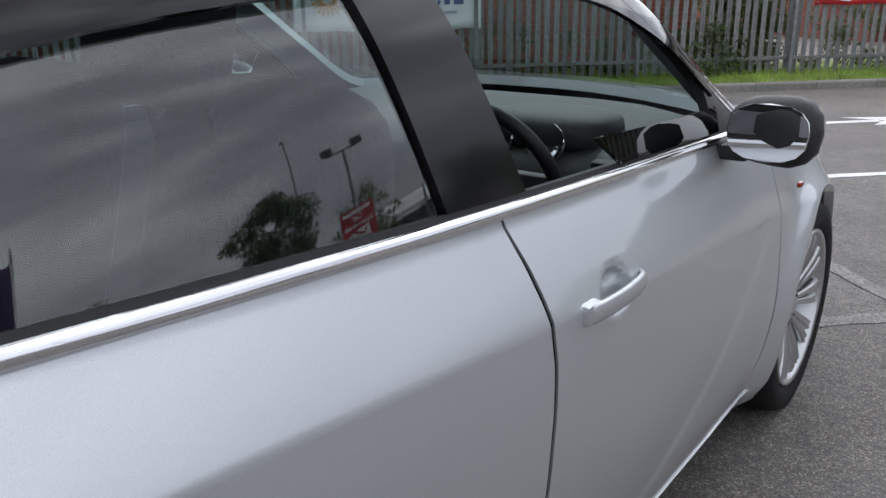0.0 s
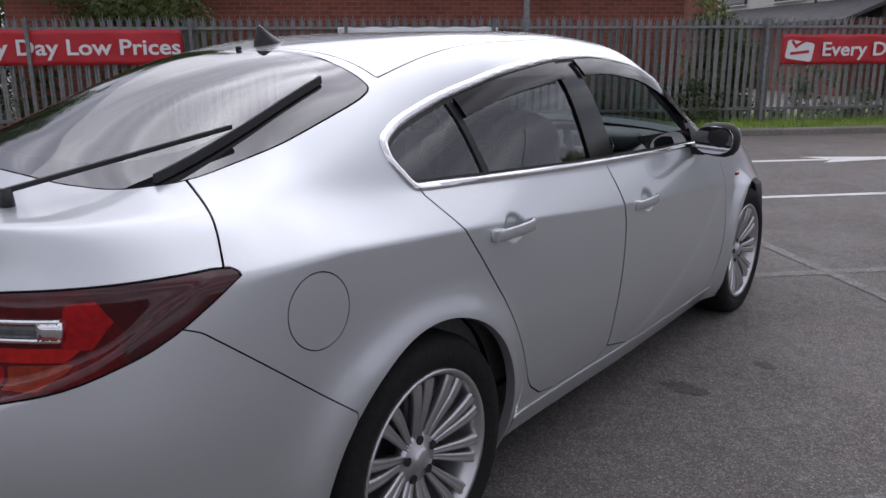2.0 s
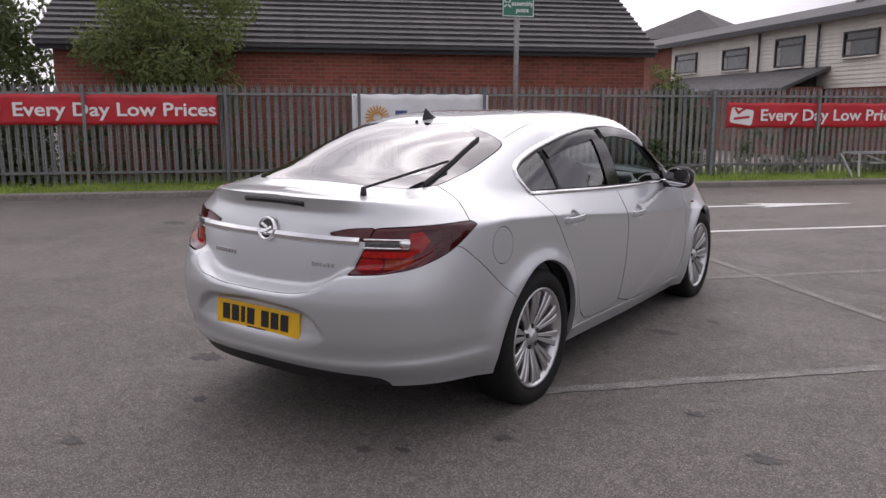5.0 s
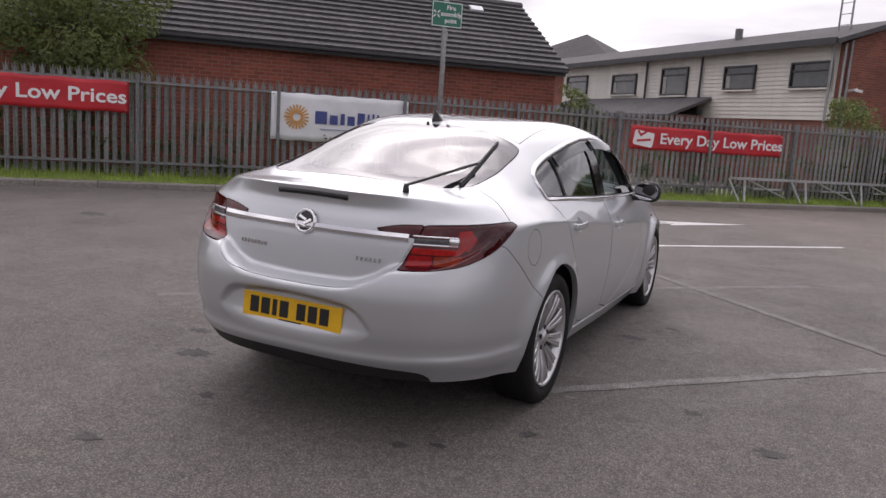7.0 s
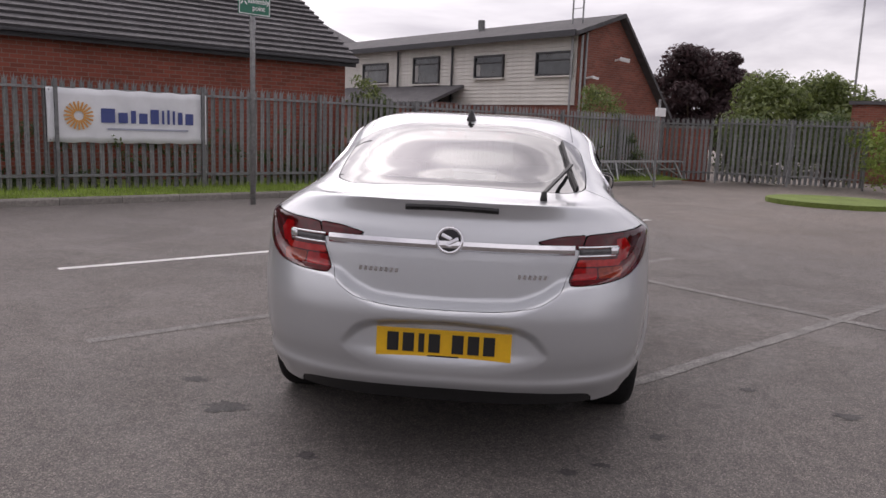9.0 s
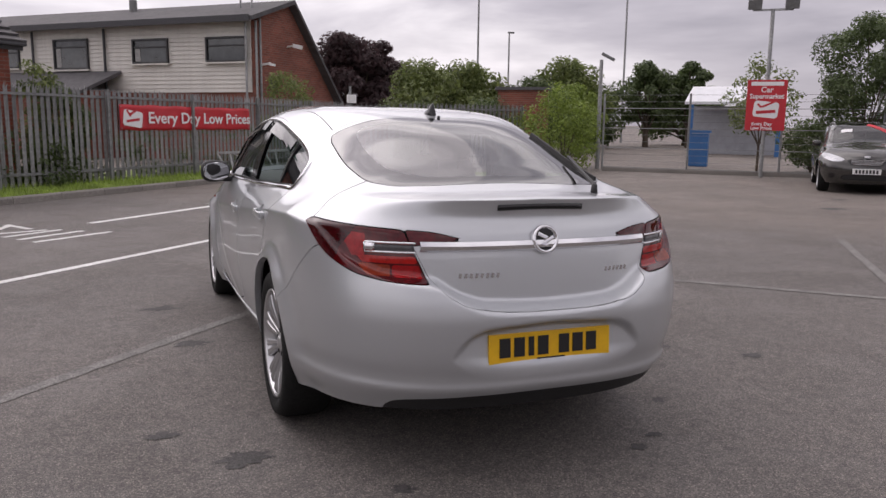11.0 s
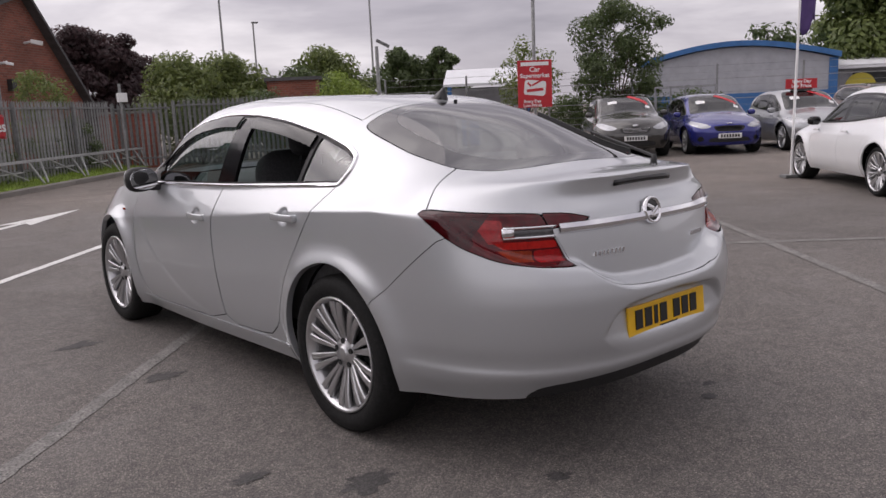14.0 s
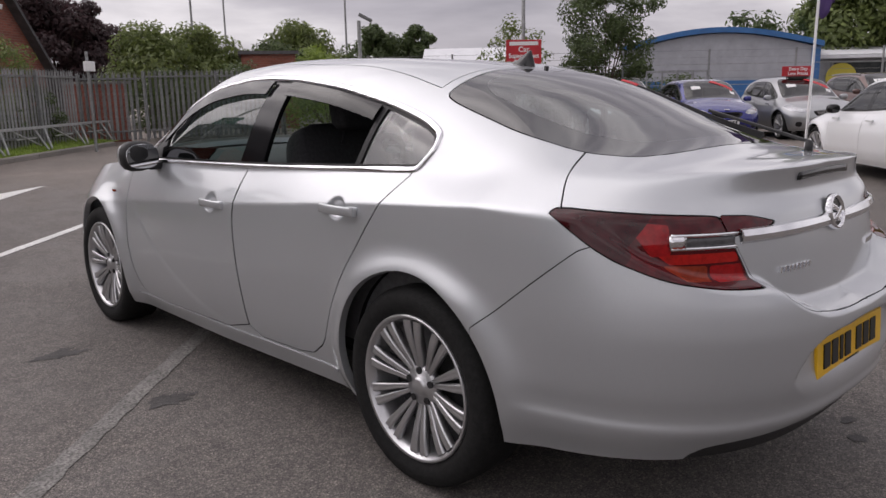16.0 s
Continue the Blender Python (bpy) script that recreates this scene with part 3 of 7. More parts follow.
# ---- clad house behind the fence ----
def clad_house():
    w3 = Vector((-0.19, 24.726, 0))
    ang = -44.5
    e = empty("clad_house", "two-storey house with cream boarding and a red brick gable", "house", m=Matrix.Translation(w3) @ pose(0, 0, 0, 0, 0, ang))
    u0, u1, clad, eave = -22.0, 3.5, -13.3, 4.58
    # brick shell: gable profile swept along the house
    prof = [(0.12, 0), (0.12, eave - 0.1), (2.05, 5.24), (5.0, 2.15), (5.0, 0)]
    bm = bmesh.new()
    a = [bm.verts.new((u0, d, z)) for d, z in prof]
    b = [bm.verts.new((u1 + 0.05, d, z)) for d, z in prof]
    bm.faces.new(a)
    bm.faces.new(b[::-1])
    for k in range(5):
        bm.faces.new((a[k], b[k], b[(k + 1) % 5], a[(k + 1) % 5]))
    bmesh.ops.recalc_face_normals(bm, faces=bm.faces)
    part("wall", bm, BRICK_DARK, e, "red brick gable wall")
    roof = part("roof", slope_bm(u0 - 0.2, u1 + 0.35, ((-0.38, eave), (2.05, 5.38), (5.25, 2.05)), 0.14), TILE, e, "dark roof with a wide verge board")
    part("fascia", box_bm(pose((u0 + u1) / 2, -0.40, eave - 0.06), u1 - u0 + 0.5, 0.04, 0.2), DARK_TRIM, roof)
    # boards of the cladding
    nb, z0 = 17, 2.25
    hb = (eave - z0) / nb
    me = mesh_of("board", *board_mesh(u1 - clad - 0.1, hb), CLAD)
    for k in range(nb):
        ob = link("board", me, e)
        ob.matrix_local = pose((clad + u1) / 2, 0.1, z0 + k * hb)
    for u, w, zb, zt in ((-12.8, 1.95, 3.2, 4.08), (-8.7, 1.85, 3.15, 4.0), (-5.1, 1.65, 3.07, 4.13), (-1.42, 1.55, 3.22, 4.04), (1.7, 1.6, 3.22, 4.02)):
        win = part("window", frame_bm(w, zt - zb, 0.06, 0.08, pose(u + w / 2, 0.02, (zb + zt) / 2, 90)), FRAME_DARK, e, "dark framed window")
        part("pane", box_bm(pose(u + w / 2, 0.045, (zb + zt) / 2), w - 0.1, 0.012, zt - zb - 0.1), WINDOW_GLASS, win)
        part("transom", box_bm(pose(u + w / 2, 0.02, zt - 0.28), w - 0.1, 0.05, 0.045), FRAME_DARK, win)
        part("sill", box_bm(pose(u + w / 2, -0.03, zb - 0.03), w + 0.12, 0.12, 0.05), CLAD, win)
        if u < -1:
            part("curtain", box_bm(pose(u + 0.22, 0.033, (zb + zt) / 2 - 0.12), 0.22, 0.01, zt - zb - 0.4), CURTAIN, win)
    for u in (-6.1, -2.65):
        part("downpipe", tube_bm((u, -0.02, 2.2), (u, -0.02, eave - 0.15), 0.045, seg=8), DARK_TRIM, e)
    part("corner_pipe", tube_bm((u1 - 0.15, -0.06, 0), (u1 - 0.15, -0.06, eave - 0.15), 0.04, seg=8), GALV, e)
    part("corner_pipe", tube_bm((u1 + 0.1, 0.15, 0), (u1 + 0.1, 0.15, 4.5), 0.04, seg=8), GALV, e)
    part("corner_pipe", tube_bm((u1 + 0.12, 0.35, 0), (u1 + 0.12, 0.35, 4.6), 0.04, seg=8), GALV, e)
    for k in range(2):
        part("aerial_mast", tube_bm((2.4 + 0.45 * k, 1.0, 4.9), (2.4 + 0.45 * k, 1.0, 9.5), 0.03, seg=6), GALV, e)
    bm = bmesh.new()
    for k in range(14):
        add_box(bm, pose(2.625, 1.0, 5.2 + 0.33 * k), 0.45, 0.02, 0.02)
    part("mast_rungs", bm, GALV, e)
    part("flue", tube_bm((-2.8, 1.6, 5.1), (-2.8, 1.6, 5.62), 0.14, seg=10), GALV_DARK, e)
    # lower porch roof in front of the cladding
    porch = part("porch", box_bm(pose(-7.0, -0.8, 1.15), 9.6, 1.55, 2.3), BRICK_DARK, e, "low brick porch with a lean-to roof")
    part("porch_roof", slope_bm(-12.2, -2.0, ((-1.75, 2.27), (0.06, 3.0)), 0.12), TILE, porch)
    # security lights and cameras on the gable
    for d, z, r in ((2.0, 3.84, 0.13), (0.5, 3.14, 0.08)):
        c = part("security_camera", tube_bm((u1 + 0.05, d, z), (u1 + 0.38, d, z + 0.05), 0.035, seg=8), INK_WHITE, e, "white security camera on the gable")
        part("housing", box_bm(pose(u1 + 0.45, d, z, 0, 12, 30), r * 2.6, r, r, 0.02), INK_WHITE, c)
    part("wall_lamp", box_bm(pose(u1 + 0.13, 1.0, 2.57), 0.16, 0.24, 0.34, 0.03), FRAME_DARK, e)


def slope_bm(u0, u1, line, t):
    bm = bmesh.new()
    for (d0, z0), (d1, z1) in zip(line, line[1:]):
        vs = [bm.verts.new((u, d, z + dz)) for dz in (0, -t) for u in (u0, u1) for d, z in ((d0, z0), (d1, z1))]
        for f in ((0, 2, 3, 1), (4, 5, 7, 6), (0, 4, 6, 2), (1, 3, 7, 5), (0, 1, 5, 4), (2, 6, 7, 3)):
            bm.faces.new([vs[i] for i in f])
    bmesh.ops.recalc_face_normals(bm, faces=bm.faces)
    return bm


def board_mesh(length, h):
    verts = []
    for x in (-length / 2, length / 2):
        verts += [(x, 0.0, 0), (x, -0.045, 0), (x, -0.02, h - 0.003), (x, 0.0, h - 0.003)]
    return verts, [(0, 1, 2, 3), (7, 6, 5, 4), (0, 4, 5, 1), (1, 5, 6, 2), (2, 6, 7, 3), (3, 7, 4, 0)]


clad_house()


# ---- car body tools ----
def spline(xs, ys):
    """A smooth monotone curve through a few control values."""
    xs, ys = np.array(xs, float), np.array(ys, float)
    h = np.diff(xs)
    d = np.diff(ys) / h
    m = np.zeros_like(ys)
    same = d[:-1] * d[1:] > 0
    with np.errstate(divide="ignore", invalid="ignore"):
        har = 3 * (h[:-1] + h[1:]) / ((2 * h[1:] + h[:-1]) / d[:-1] + (h[1:] + 2 * h[:-1]) / d[1:])
    m[1:-1] = np.where(same, np.nan_to_num(har), 0)
    m[0], m[-1] = d[0], d[-1]

    def f(x):
        x = np.clip(x, xs[0], xs[-1])
        i = np.clip(np.searchsorted(xs, x, side="right") - 1, 0, len(h) - 1)
        t = (x - xs[i]) / h[i]
        return ((1 + 2 * t) * (1 - t) ** 2 * ys[i] + t * (1 - t) ** 2 * h[i] * m[i] + t * t * (3 - 2 * t) * ys[i + 1] + t * t * (t - 1) * h[i] * m[i + 1])

    return f


def smoothstep(x):
    x = np.clip(x, 0, 1)
    return x * x * (3 - 2 * x)


def rounded(poly, rounds=3):
    """Chaikin's corner cutting of a closed polygon."""
    p = np.array(poly, float)
    for _ in range(rounds):
        q = np.roll(p, -1, 0)
        p = np.stack([0.82 * p + 0.18 * q, 0.18 * p + 0.82 * q], 1).reshape(-1, 2)
    return p


def inside_distance(u, w, poly):
    """The signed distance from points (u, w) to a closed polygon, negative within."""
    a, b = np.array(poly, float), np.roll(np.array(poly, float), -1, 0)
    best, odd = np.full(len(u), 1e9), np.zeros(len(u), bool)
    for (ax, ay), (bx, by) in zip(a, b):
        dx, dy = bx - ax, by - ay
        t = np.clip(((u - ax) * dx + (w - ay) * dy) / (dx * dx + dy * dy + 1e-18), 0, 1)
        best = np.minimum(best, np.hypot(u - ax - t * dx, w - ay - t * dy))
        if ay != by:
            odd ^= ((ay > w) != (by > w)) & (u < (bx - ax) * (w - ay) / (by - ay) + ax)
    return np.where(odd, -best, best)


class Sheet:
    """A fine surface from which panels are cut along curves."""

    def __init__(self, verts, attrs):
        self.v, self.a = np.array(verts, float), np.array(attrs, float)

    def cut(self, faces, field):
        """Faces (a dict of corner count: array) split where the field changes sign: (within, outside)."""
        val = field(self.v, self.a)
        val = np.where(np.abs(val) < 1e-6, 1e-6, val)
        neg = val < 0
        inn, out = {}, {}
        fresh_v, fresh_a, made, base = [], [], {}, len(self.v)
        for n, arr in faces.items():
            cnt = neg[arr].sum(1)
            for d, pick in ((inn, cnt == n), (out, cnt == 0)):
                d.setdefault(n, []).append(arr[pick])
            for f in arr[(cnt > 0) & (cnt < n)].tolist():
                fi, fo = [], []
                for k in range(n):
                    p, q = f[k], f[(k + 1) % n]
                    (fi if neg[p] else fo).append(p)
                    if neg[p] != neg[q]:
                        key = (p, q) if p < q else (q, p)
                        if key not in made:
                            s = val[key[0]] / (val[key[0]] - val[key[1]])
                            made[key] = base + len(fresh_v)
                            fresh_v.append(self.v[key[0]] * (1 - s) + self.v[key[1]] * s)
                            fresh_a.append(self.a[key[0]] * (1 - s) + self.a[key[1]] * s)
                        fi.append(made[key])
                        fo.append(made[key])
                for d, g in ((inn, fi), (out, fo)):
                    if len(g) > 2:
                        d.setdefault(len(g), []).append(np.array([g]))
        if fresh_v:
            self.v, self.a = np.vstack([self.v, fresh_v]), np.vstack([self.a, fresh_a])
        clean = lambda d: {n: np.vstack(x) for n, x in d.items() if sum(len(y) for y in x)}
        return clean(inn), clean(out)

    def mesh(self, name, faces, mat, rim=0.012, push=0.0, side=0, bead=None):
        """A panel as a mesh: the surface itself, with its edges turned inwards by rim."""
        polys = [f for arr in faces.values() for f in arr.tolist()]
        if side:
            polys = [f for f in polys if self.v[f, 0].mean() * side > 0]
        used = sorted({i for f in polys for i in f})
        idx = {i: k for k, i in enumerate(used)}
        nor = self.a[used, 2:5]
        nor = nor / np.maximum(np.linalg.norm(nor, axis=1, keepdims=True), 1e-9)
        v = self.v[used] + nor * push
        if bead is not None:
            v = v + nor * bead(self.v[used], self.a[used])[:, None]
        out = [[idx[i] for i in f] for f in polys]
        allv, normals = v.tolist(), nor.tolist()
        if rim:
            count = {}
            for f in out:
                for p, q in zip(f, f[1:] + f[:1]):
                    count[(p, q)] = count.get((p, q), 0) + 1
            dup = {}
            for (p, q) in list(count):
                if (q, p) not in count:
                    for k in (p, q):
                        if k not in dup:
                            dup[k] = len(allv)
                            allv += [v[k].tolist(), (v[k] - nor[k] * rim).tolist()]
                            normals += [[0, 0, 0], [0, 0, 0]]
                    out.append([dup[q], dup[p], dup[p] + 1, dup[q] + 1])
        me = bpy.data.meshes.new(name)
        me.from_pydata(allv, [], out)
        me.materials.append(mat)
        me.polygons.foreach_set("use_smooth", [True] * len(me.polygons))
        me.update()
        if bead is None:
            me.normals_split_custom_set_from_vertices(normals)
        return me


def hatch_surface(c, nr, ns, nf, n1, n2, nu):
    """The outer skin of a car from its outlines: rear, side and front in plan, a side section and a centre line.
    Returns a Sheet and its faces. Attributes: girth from the rear centre, height share, normal."""
    yc, yf, ne, nfx = c["yc"], c["yf"], c["n_rear"], c["n_front"]
    ref = np.linspace(0, math.pi / 2, 3000)

    def even(n, w, l, e):
        x, y = w * np.sin(ref) ** (2 / e), -l * np.cos(ref) ** (2 / e)
        s = np.r_[0, np.cumsum(np.hypot(np.diff(x), np.diff(y)))]
        return np.interp(np.linspace(0, s[-1], n), s, ref), np.linspace(0, s[-1], n)

    tr, mr = even(nr, 0.84, yc - c["rear"](0.85), ne)
    tf, mf = even(nf, 0.84, c["front"](0.7) - yf, nfx)
    ys = np.linspace(yc, yf, ns)[1:-1]
    sr, cr = np.sin(tr) ** (2 / ne), np.cos(tr) ** (2 / ne)
    sf, cf = np.sin(tf[::-1]) ** (2 / nfx), np.cos(tf[::-1]) ** (2 / nfx)
    sf[-1] = 0
    sr[0] = 0
    st = np.r_[np.full(nr, yc), ys, np.full(nf, yf)]
    fx = np.r_[sr, np.ones(len(ys)), sf]
    back, fore = np.r_[cr, np.zeros(len(ys) + nf)], np.r_[np.zeros(nr + len(ys)), cf]
    girth = np.r_[mr, mr[-1] + (ys - yc), mr[-1] + (yf - yc) + (mf[-1] - mf[::-1])]
    ya = st + back * (c["rear"](0.85) - yc) + fore * (c["front"](0.7) - yf)
    zb, zc, z0, xb = c["belt"](ya), c["crease"](ya), c["foot"](ya), c["belt_x"](st)
    nc, rows = len(st), []
    for k in range(n1 + n2):
        if k < n1:
            r = k / (n1 - 1)
            z = z0 + (zc - z0) * r
            x = c["low"](np.full(nc, r)) * c["wide"](st)
        else:
            r = (k - n1 + 1) / n2
            z = zc + (zb - zc) * r
            x = c["low"](np.ones(nc)) * c["wide"](st)
            x = x + (xb - x) * r ** c["shoulder"]
        for wy in c["axles"]:
            g = np.hypot(ya - wy, z - 0.345)
            x = x + c["flare"] * np.exp(-((g - c["arch"]) / 0.07) ** 2) * smoothstep((0.86 - z) / 0.2) * (1 - 0.9 * smoothstep((ya - wy) / 0.3) * (wy > 1))
        px = fx * x
        yr = c["rear_at"](px, z)
        py = st + back * (yr - yc) + fore * (c["front"](z) - yf)
        rows.append(np.stack([px, py, z], 1))
    low = np.stack(rows, 1)
    b = low[:, -1]
    tau = np.linspace(0, 1, 260)
    h = 1 - (1 - tau) ** 2.2
    top = c["top"](b[:, 1])
    height = np.maximum(top - b[:, 2], 1e-4)
    up = np.empty((nc, nu, 3))
    for k in range(nc):
        y = b[k, 1]
        p, q, lean = c["p"](y), c["q"](y), c["lean"](y)
        x = b[k, 0] * (1 - lean * h) * np.maximum(1 - h**p, 0) ** q
        z = b[k, 2] + height[k] * h
        s = np.r_[0, np.cumsum(np.hypot(np.diff(x), np.diff(z)))]
        u = np.linspace(0, s[-1], nu + 1)[1:]
        up[k] = np.stack([np.interp(u, s, x), np.full(nu, y), np.interp(u, s, z)], 1)
    up[:, -1, 0] = 0
    g = np.concatenate([low, up], 1)
    # fair the shoulder where the roof pillar flows into the flank, and the sheet as a whole
    nb = n1 + n2 - 1
    rowi = np.arange(g.shape[1])
    near = np.exp(-((rowi - nb) / (0.16 * nu)) ** 2)[None, :] * smoothstep((c["fair"] - g[:, nb, 1]) / 0.25)[:, None] * smoothstep((g[:, nb, 1] - c["rear"](1.0) - 0.02) / 0.2)[:, None]
    for rounds, wt in ((c["fair_rounds"], near), (3, np.full(g.shape[:2], 0.35))):
        for _ in range(rounds):
            a = g.copy()
            a[1:-1, 1:-1] = (g[:-2, 1:-1] + g[2:, 1:-1] + g[1:-1, :-2] + g[1:-1, 2:]) / 4
            w = wt.copy()
            w[:, 0] = w[:, -1] = 0
            w[:, n1 - 3:n1 + 2] *= 0.12
            w[:, nb] *= np.where(g[:, nb, 1] < c["fair"], 1, 0)
            g = g + (a - g) * w[..., None]
    for d in c["dents"]:
        g = d(g)
    # normals
    du, dv = np.gradient(g, axis=0), np.gradient(g, axis=1)
    nor = np.cross(du, dv)
    nor /= np.maximum(np.linalg.norm(nor, axis=2, keepdims=True), 1e-9)
    nor[0], nor[-1] = nor[1], nor[-2]
    nor[0, :, 0] = nor[-1, :, 0] = nor[:, -1, 0] = 0
    nrow = g.shape[1]
    ids = np.arange(nc * nrow).reshape(nc, nrow)
    left = np.full((nc, nrow), -1)
    shared = np.zeros((nc, nrow), bool)
    shared[0] = shared[-1] = True
    shared[:, -1] = True
    left[shared] = ids[shared]
    left[~shared] = nc * nrow + np.arange((~shared).sum())
    hs = np.broadcast_to(np.arange(nrow) / nrow, (nc, nrow))
    att = np.concatenate([np.broadcast_to(girth[:, None], (nc, nrow))[..., None], hs[..., None], nor], 2)
    flip = np.array([-1, 1, 1])
    gl, al = g[~shared] * flip, att[~shared].copy()
    al[:, 2] *= -1
    verts, attrs = np.vstack([g.reshape(-1, 3), gl]), np.vstack([att.reshape(-1, 5), al])
    q = np.stack([ids[:-1, :-1], ids[1:, :-1], ids[1:, 1:], ids[:-1, 1:]], 2).reshape(-1, 4)
    ql = np.stack([left[:-1, :-1], left[:-1, 1:], left[1:, 1:], left[1:, :-1]], 2).reshape(-1, 4)
    return Sheet(verts, attrs), {4: np.vstack([q, ql])}


# ---- car materials ----
def car_paint(name, col, metal=0.66, rough=0.40, coat=1.0):
    m = material(name, col, rough, metal=metal, scale=900, vary=0.10, big=0.02, big_scale=1.5, coat=coat)
    return m


SILVER = car_paint("silver_metallic_paint", (0.54, 0.56, 0.58))
CHROME = material("chrome", (0.80, 0.80, 0.82), 0.12, metal=1.0, vary=0.02)
GLOSS_BLACK = material("gloss_black_trim", (0.008, 0.008, 0.009), 0.12, vary=0.1)
SATIN_BLACK = material("black_plastic", (0.013, 0.013, 0.014), 0.55, scale=120, vary=0.3, bump=0.1, bump_scale=300)
RUBBER = material("tyre_rubber", (0.014, 0.014, 0.014), 0.8, scale=60, vary=0.3, bump=0.2, bump_scale=120, spec=0.2)
SEAM = material("panel_gap", (0.008, 0.008, 0.008), 0.95, vary=0.1, spec=0.05)
ALLOY = material("alloy_wheel", (0.55, 0.55, 0.56), 0.3, metal=0.85, scale=300, vary=0.06)
ALLOY_DARK = material("wheel_inner", (0.06, 0.06, 0.062), 0.55, metal=0.6, vary=0.2)
LENS_RED = material("red_lens", (0.07, 0.002, 0.004), 0.04, scale=35, vary=0.35, big=0.2, big_scale=6)
LENS_SMOKE = material("smoked_lens", (0.042, 0.002, 0.004), 0.06, scale=30, vary=0.3)
LENS_BRIGHT = material("bright_red_lens", (0.36, 0.008, 0.006), 0.05, scale=50, vary=0.3)
LENS_DEEP = material("deep_red_lens", (0.29, 0.004, 0.006), 0.05, scale=45, vary=0.35)
LENS_AMBER = material("amber_lens", (0.22, 0.025, 0.008), 0.05, scale=40, vary=0.3)
LENS_CLEAR = material("clear_lens", (0.36, 0.37, 0.39), 0.06, metal=0.5, scale=30, vary=0.4, coat=1.0)
GLASS = glass_material("car_glass", (0.62, 0.72, 0.70), see=0.14)
GLASS_REAR = glass_material("rear_car_glass", (0.40, 0.46, 0.46), rough=0.04, see=0.24)
FRIT = material("printed_glass_border", (0.012, 0.013, 0.014), 0.03, vary=0.1, spec=0.8, coat=0.6)
SMOKED = glass_material("smoked_acrylic", (0.02, 0.02, 0.022), see=0.05)
SEAT = material("seat_cloth", (0.035, 0.035, 0.038), 0.85, scale=80, vary=0.3, bump=0.2)
SEAT_GREY = material("grey_leather", (0.11, 0.11, 0.115), 0.55, scale=60, vary=0.2)
DASH = material("dashboard_plastic", (0.035, 0.038, 0.038), 0.6, scale=120, vary=0.2, bump=0.1)
DASH_LIGHT = material("light_dash_trim", (0.12, 0.125, 0.13), 0.45, vary=0.1)
LINING = material("head_lining_cloth", (0.30, 0.31, 0.32), 0.8, scale=60, vary=0.1)
CARPET = material("cabin_carpet", (0.02, 0.02, 0.022), 0.95, scale=90, vary=0.3)
MIRROR = material("mirror_glass", (0.85, 0.86, 0.87), 0.02, metal=1.0, vary=0.01)
PLATE_YELLOW = material("yellow_plate", (0.80, 0.46, 0.015), 0.35, scale=30, vary=0.06)
PLATE_WHITE = material("white_plate", (0.75, 0.75, 0.74), 0.35, vary=0.04)

# ---- the silver hatchback ----
BUMPER = spline([0.2, 0.26, 0.33, 0.385, 0.42, 0.55, 0.64, 0.70, 0.80, 0.96], [-0.955, -0.98, -1.015, -1.055, -1.066, -1.09, -1.095, -1.085, -1.05, -0.985])
GATE_FACE = spline([0.6, 0.70, 0.78, 0.90, 0.95, 1.01, 1.045, 1.08], [-1.005, -0.995, -0.985, -0.965, -0.95, -0.922, -0.928, -0.94])
LEDGE = spline([0, 0.25, 0.36, 0.45, 0.6, 0.72, 0.80], [0.672, 0.682, 0.715, 0.768, 0.785, 0.84, 0.95])


def tail_of(x, z):
    x = np.abs(x)
    up = smoothstep((z - LEDGE(x)) / 0.022)
    return BUMPER(z) * (1 - up) + GATE_FACE(z) * up


SCOOP = rounded([(-0.5, 0.628), (0.0, 0.626), (0.27, 0.612), (0.335, 0.585), (0.385, 0.53), (0.435, 0.46), (0.46, 0.40), (-0.5, 0.40)], 2)


def plate_scoop(g):
    """The hollow for the number plate in the bumper, deepest at its top and fading out downwards."""
    x, y, z = np.abs(g[..., 0]), g[..., 1], g[..., 2]
    d = inside_distance(x.ravel(), z.ravel(), SCOOP).reshape(x.shape)
    w = smoothstep(0.5 - d / 0.032) * smoothstep((z - 0.415) / 0.10) * (y < -0.6)
    g[..., 1] = np.where(w > 0, y * (1 - w) + np.maximum(y, -1.033 - 0.12 * (0.6 - z)) * w, y)
    return g


def door_blade(g):
    """The hollow blade pressed into the front doors, rising from the sill to the front wheel."""
    x, y, z = g[..., 0], g[..., 1], g[..., 2]
    line = 0.30 + 0.42 * np.clip((y - 1.25) / 0.95, 0, 1) ** 1.8
    d = z - line
    w = np.where(d > 0, np.exp(-(d / 0.11) ** 2), np.exp(-(d / 0.02) ** 2)) * smoothstep((y - 1.15) / 0.3) * smoothstep((2.28 - y) / 0.15) * (z < 0.75)
    g[..., 0] = x - 0.0035 * w * (x > 0.7)
    return g


def bumper_step(g):
    """The fold that runs round the lower bumper, below which its lip stands out."""
    y, z = g[..., 1], g[..., 2]
    lip = smoothstep((0.415 - z) / 0.03) * smoothstep((z - 0.27) / 0.08)
    w = (0.007 * lip - 0.004 * np.exp(-((z - 0.435) / 0.035) ** 2)) * smoothstep((-0.40 - y) / 0.14)
    g[..., 0] = g[..., 0] * (1 + w)
    g[..., 1] = y - w * 0.9
    return g


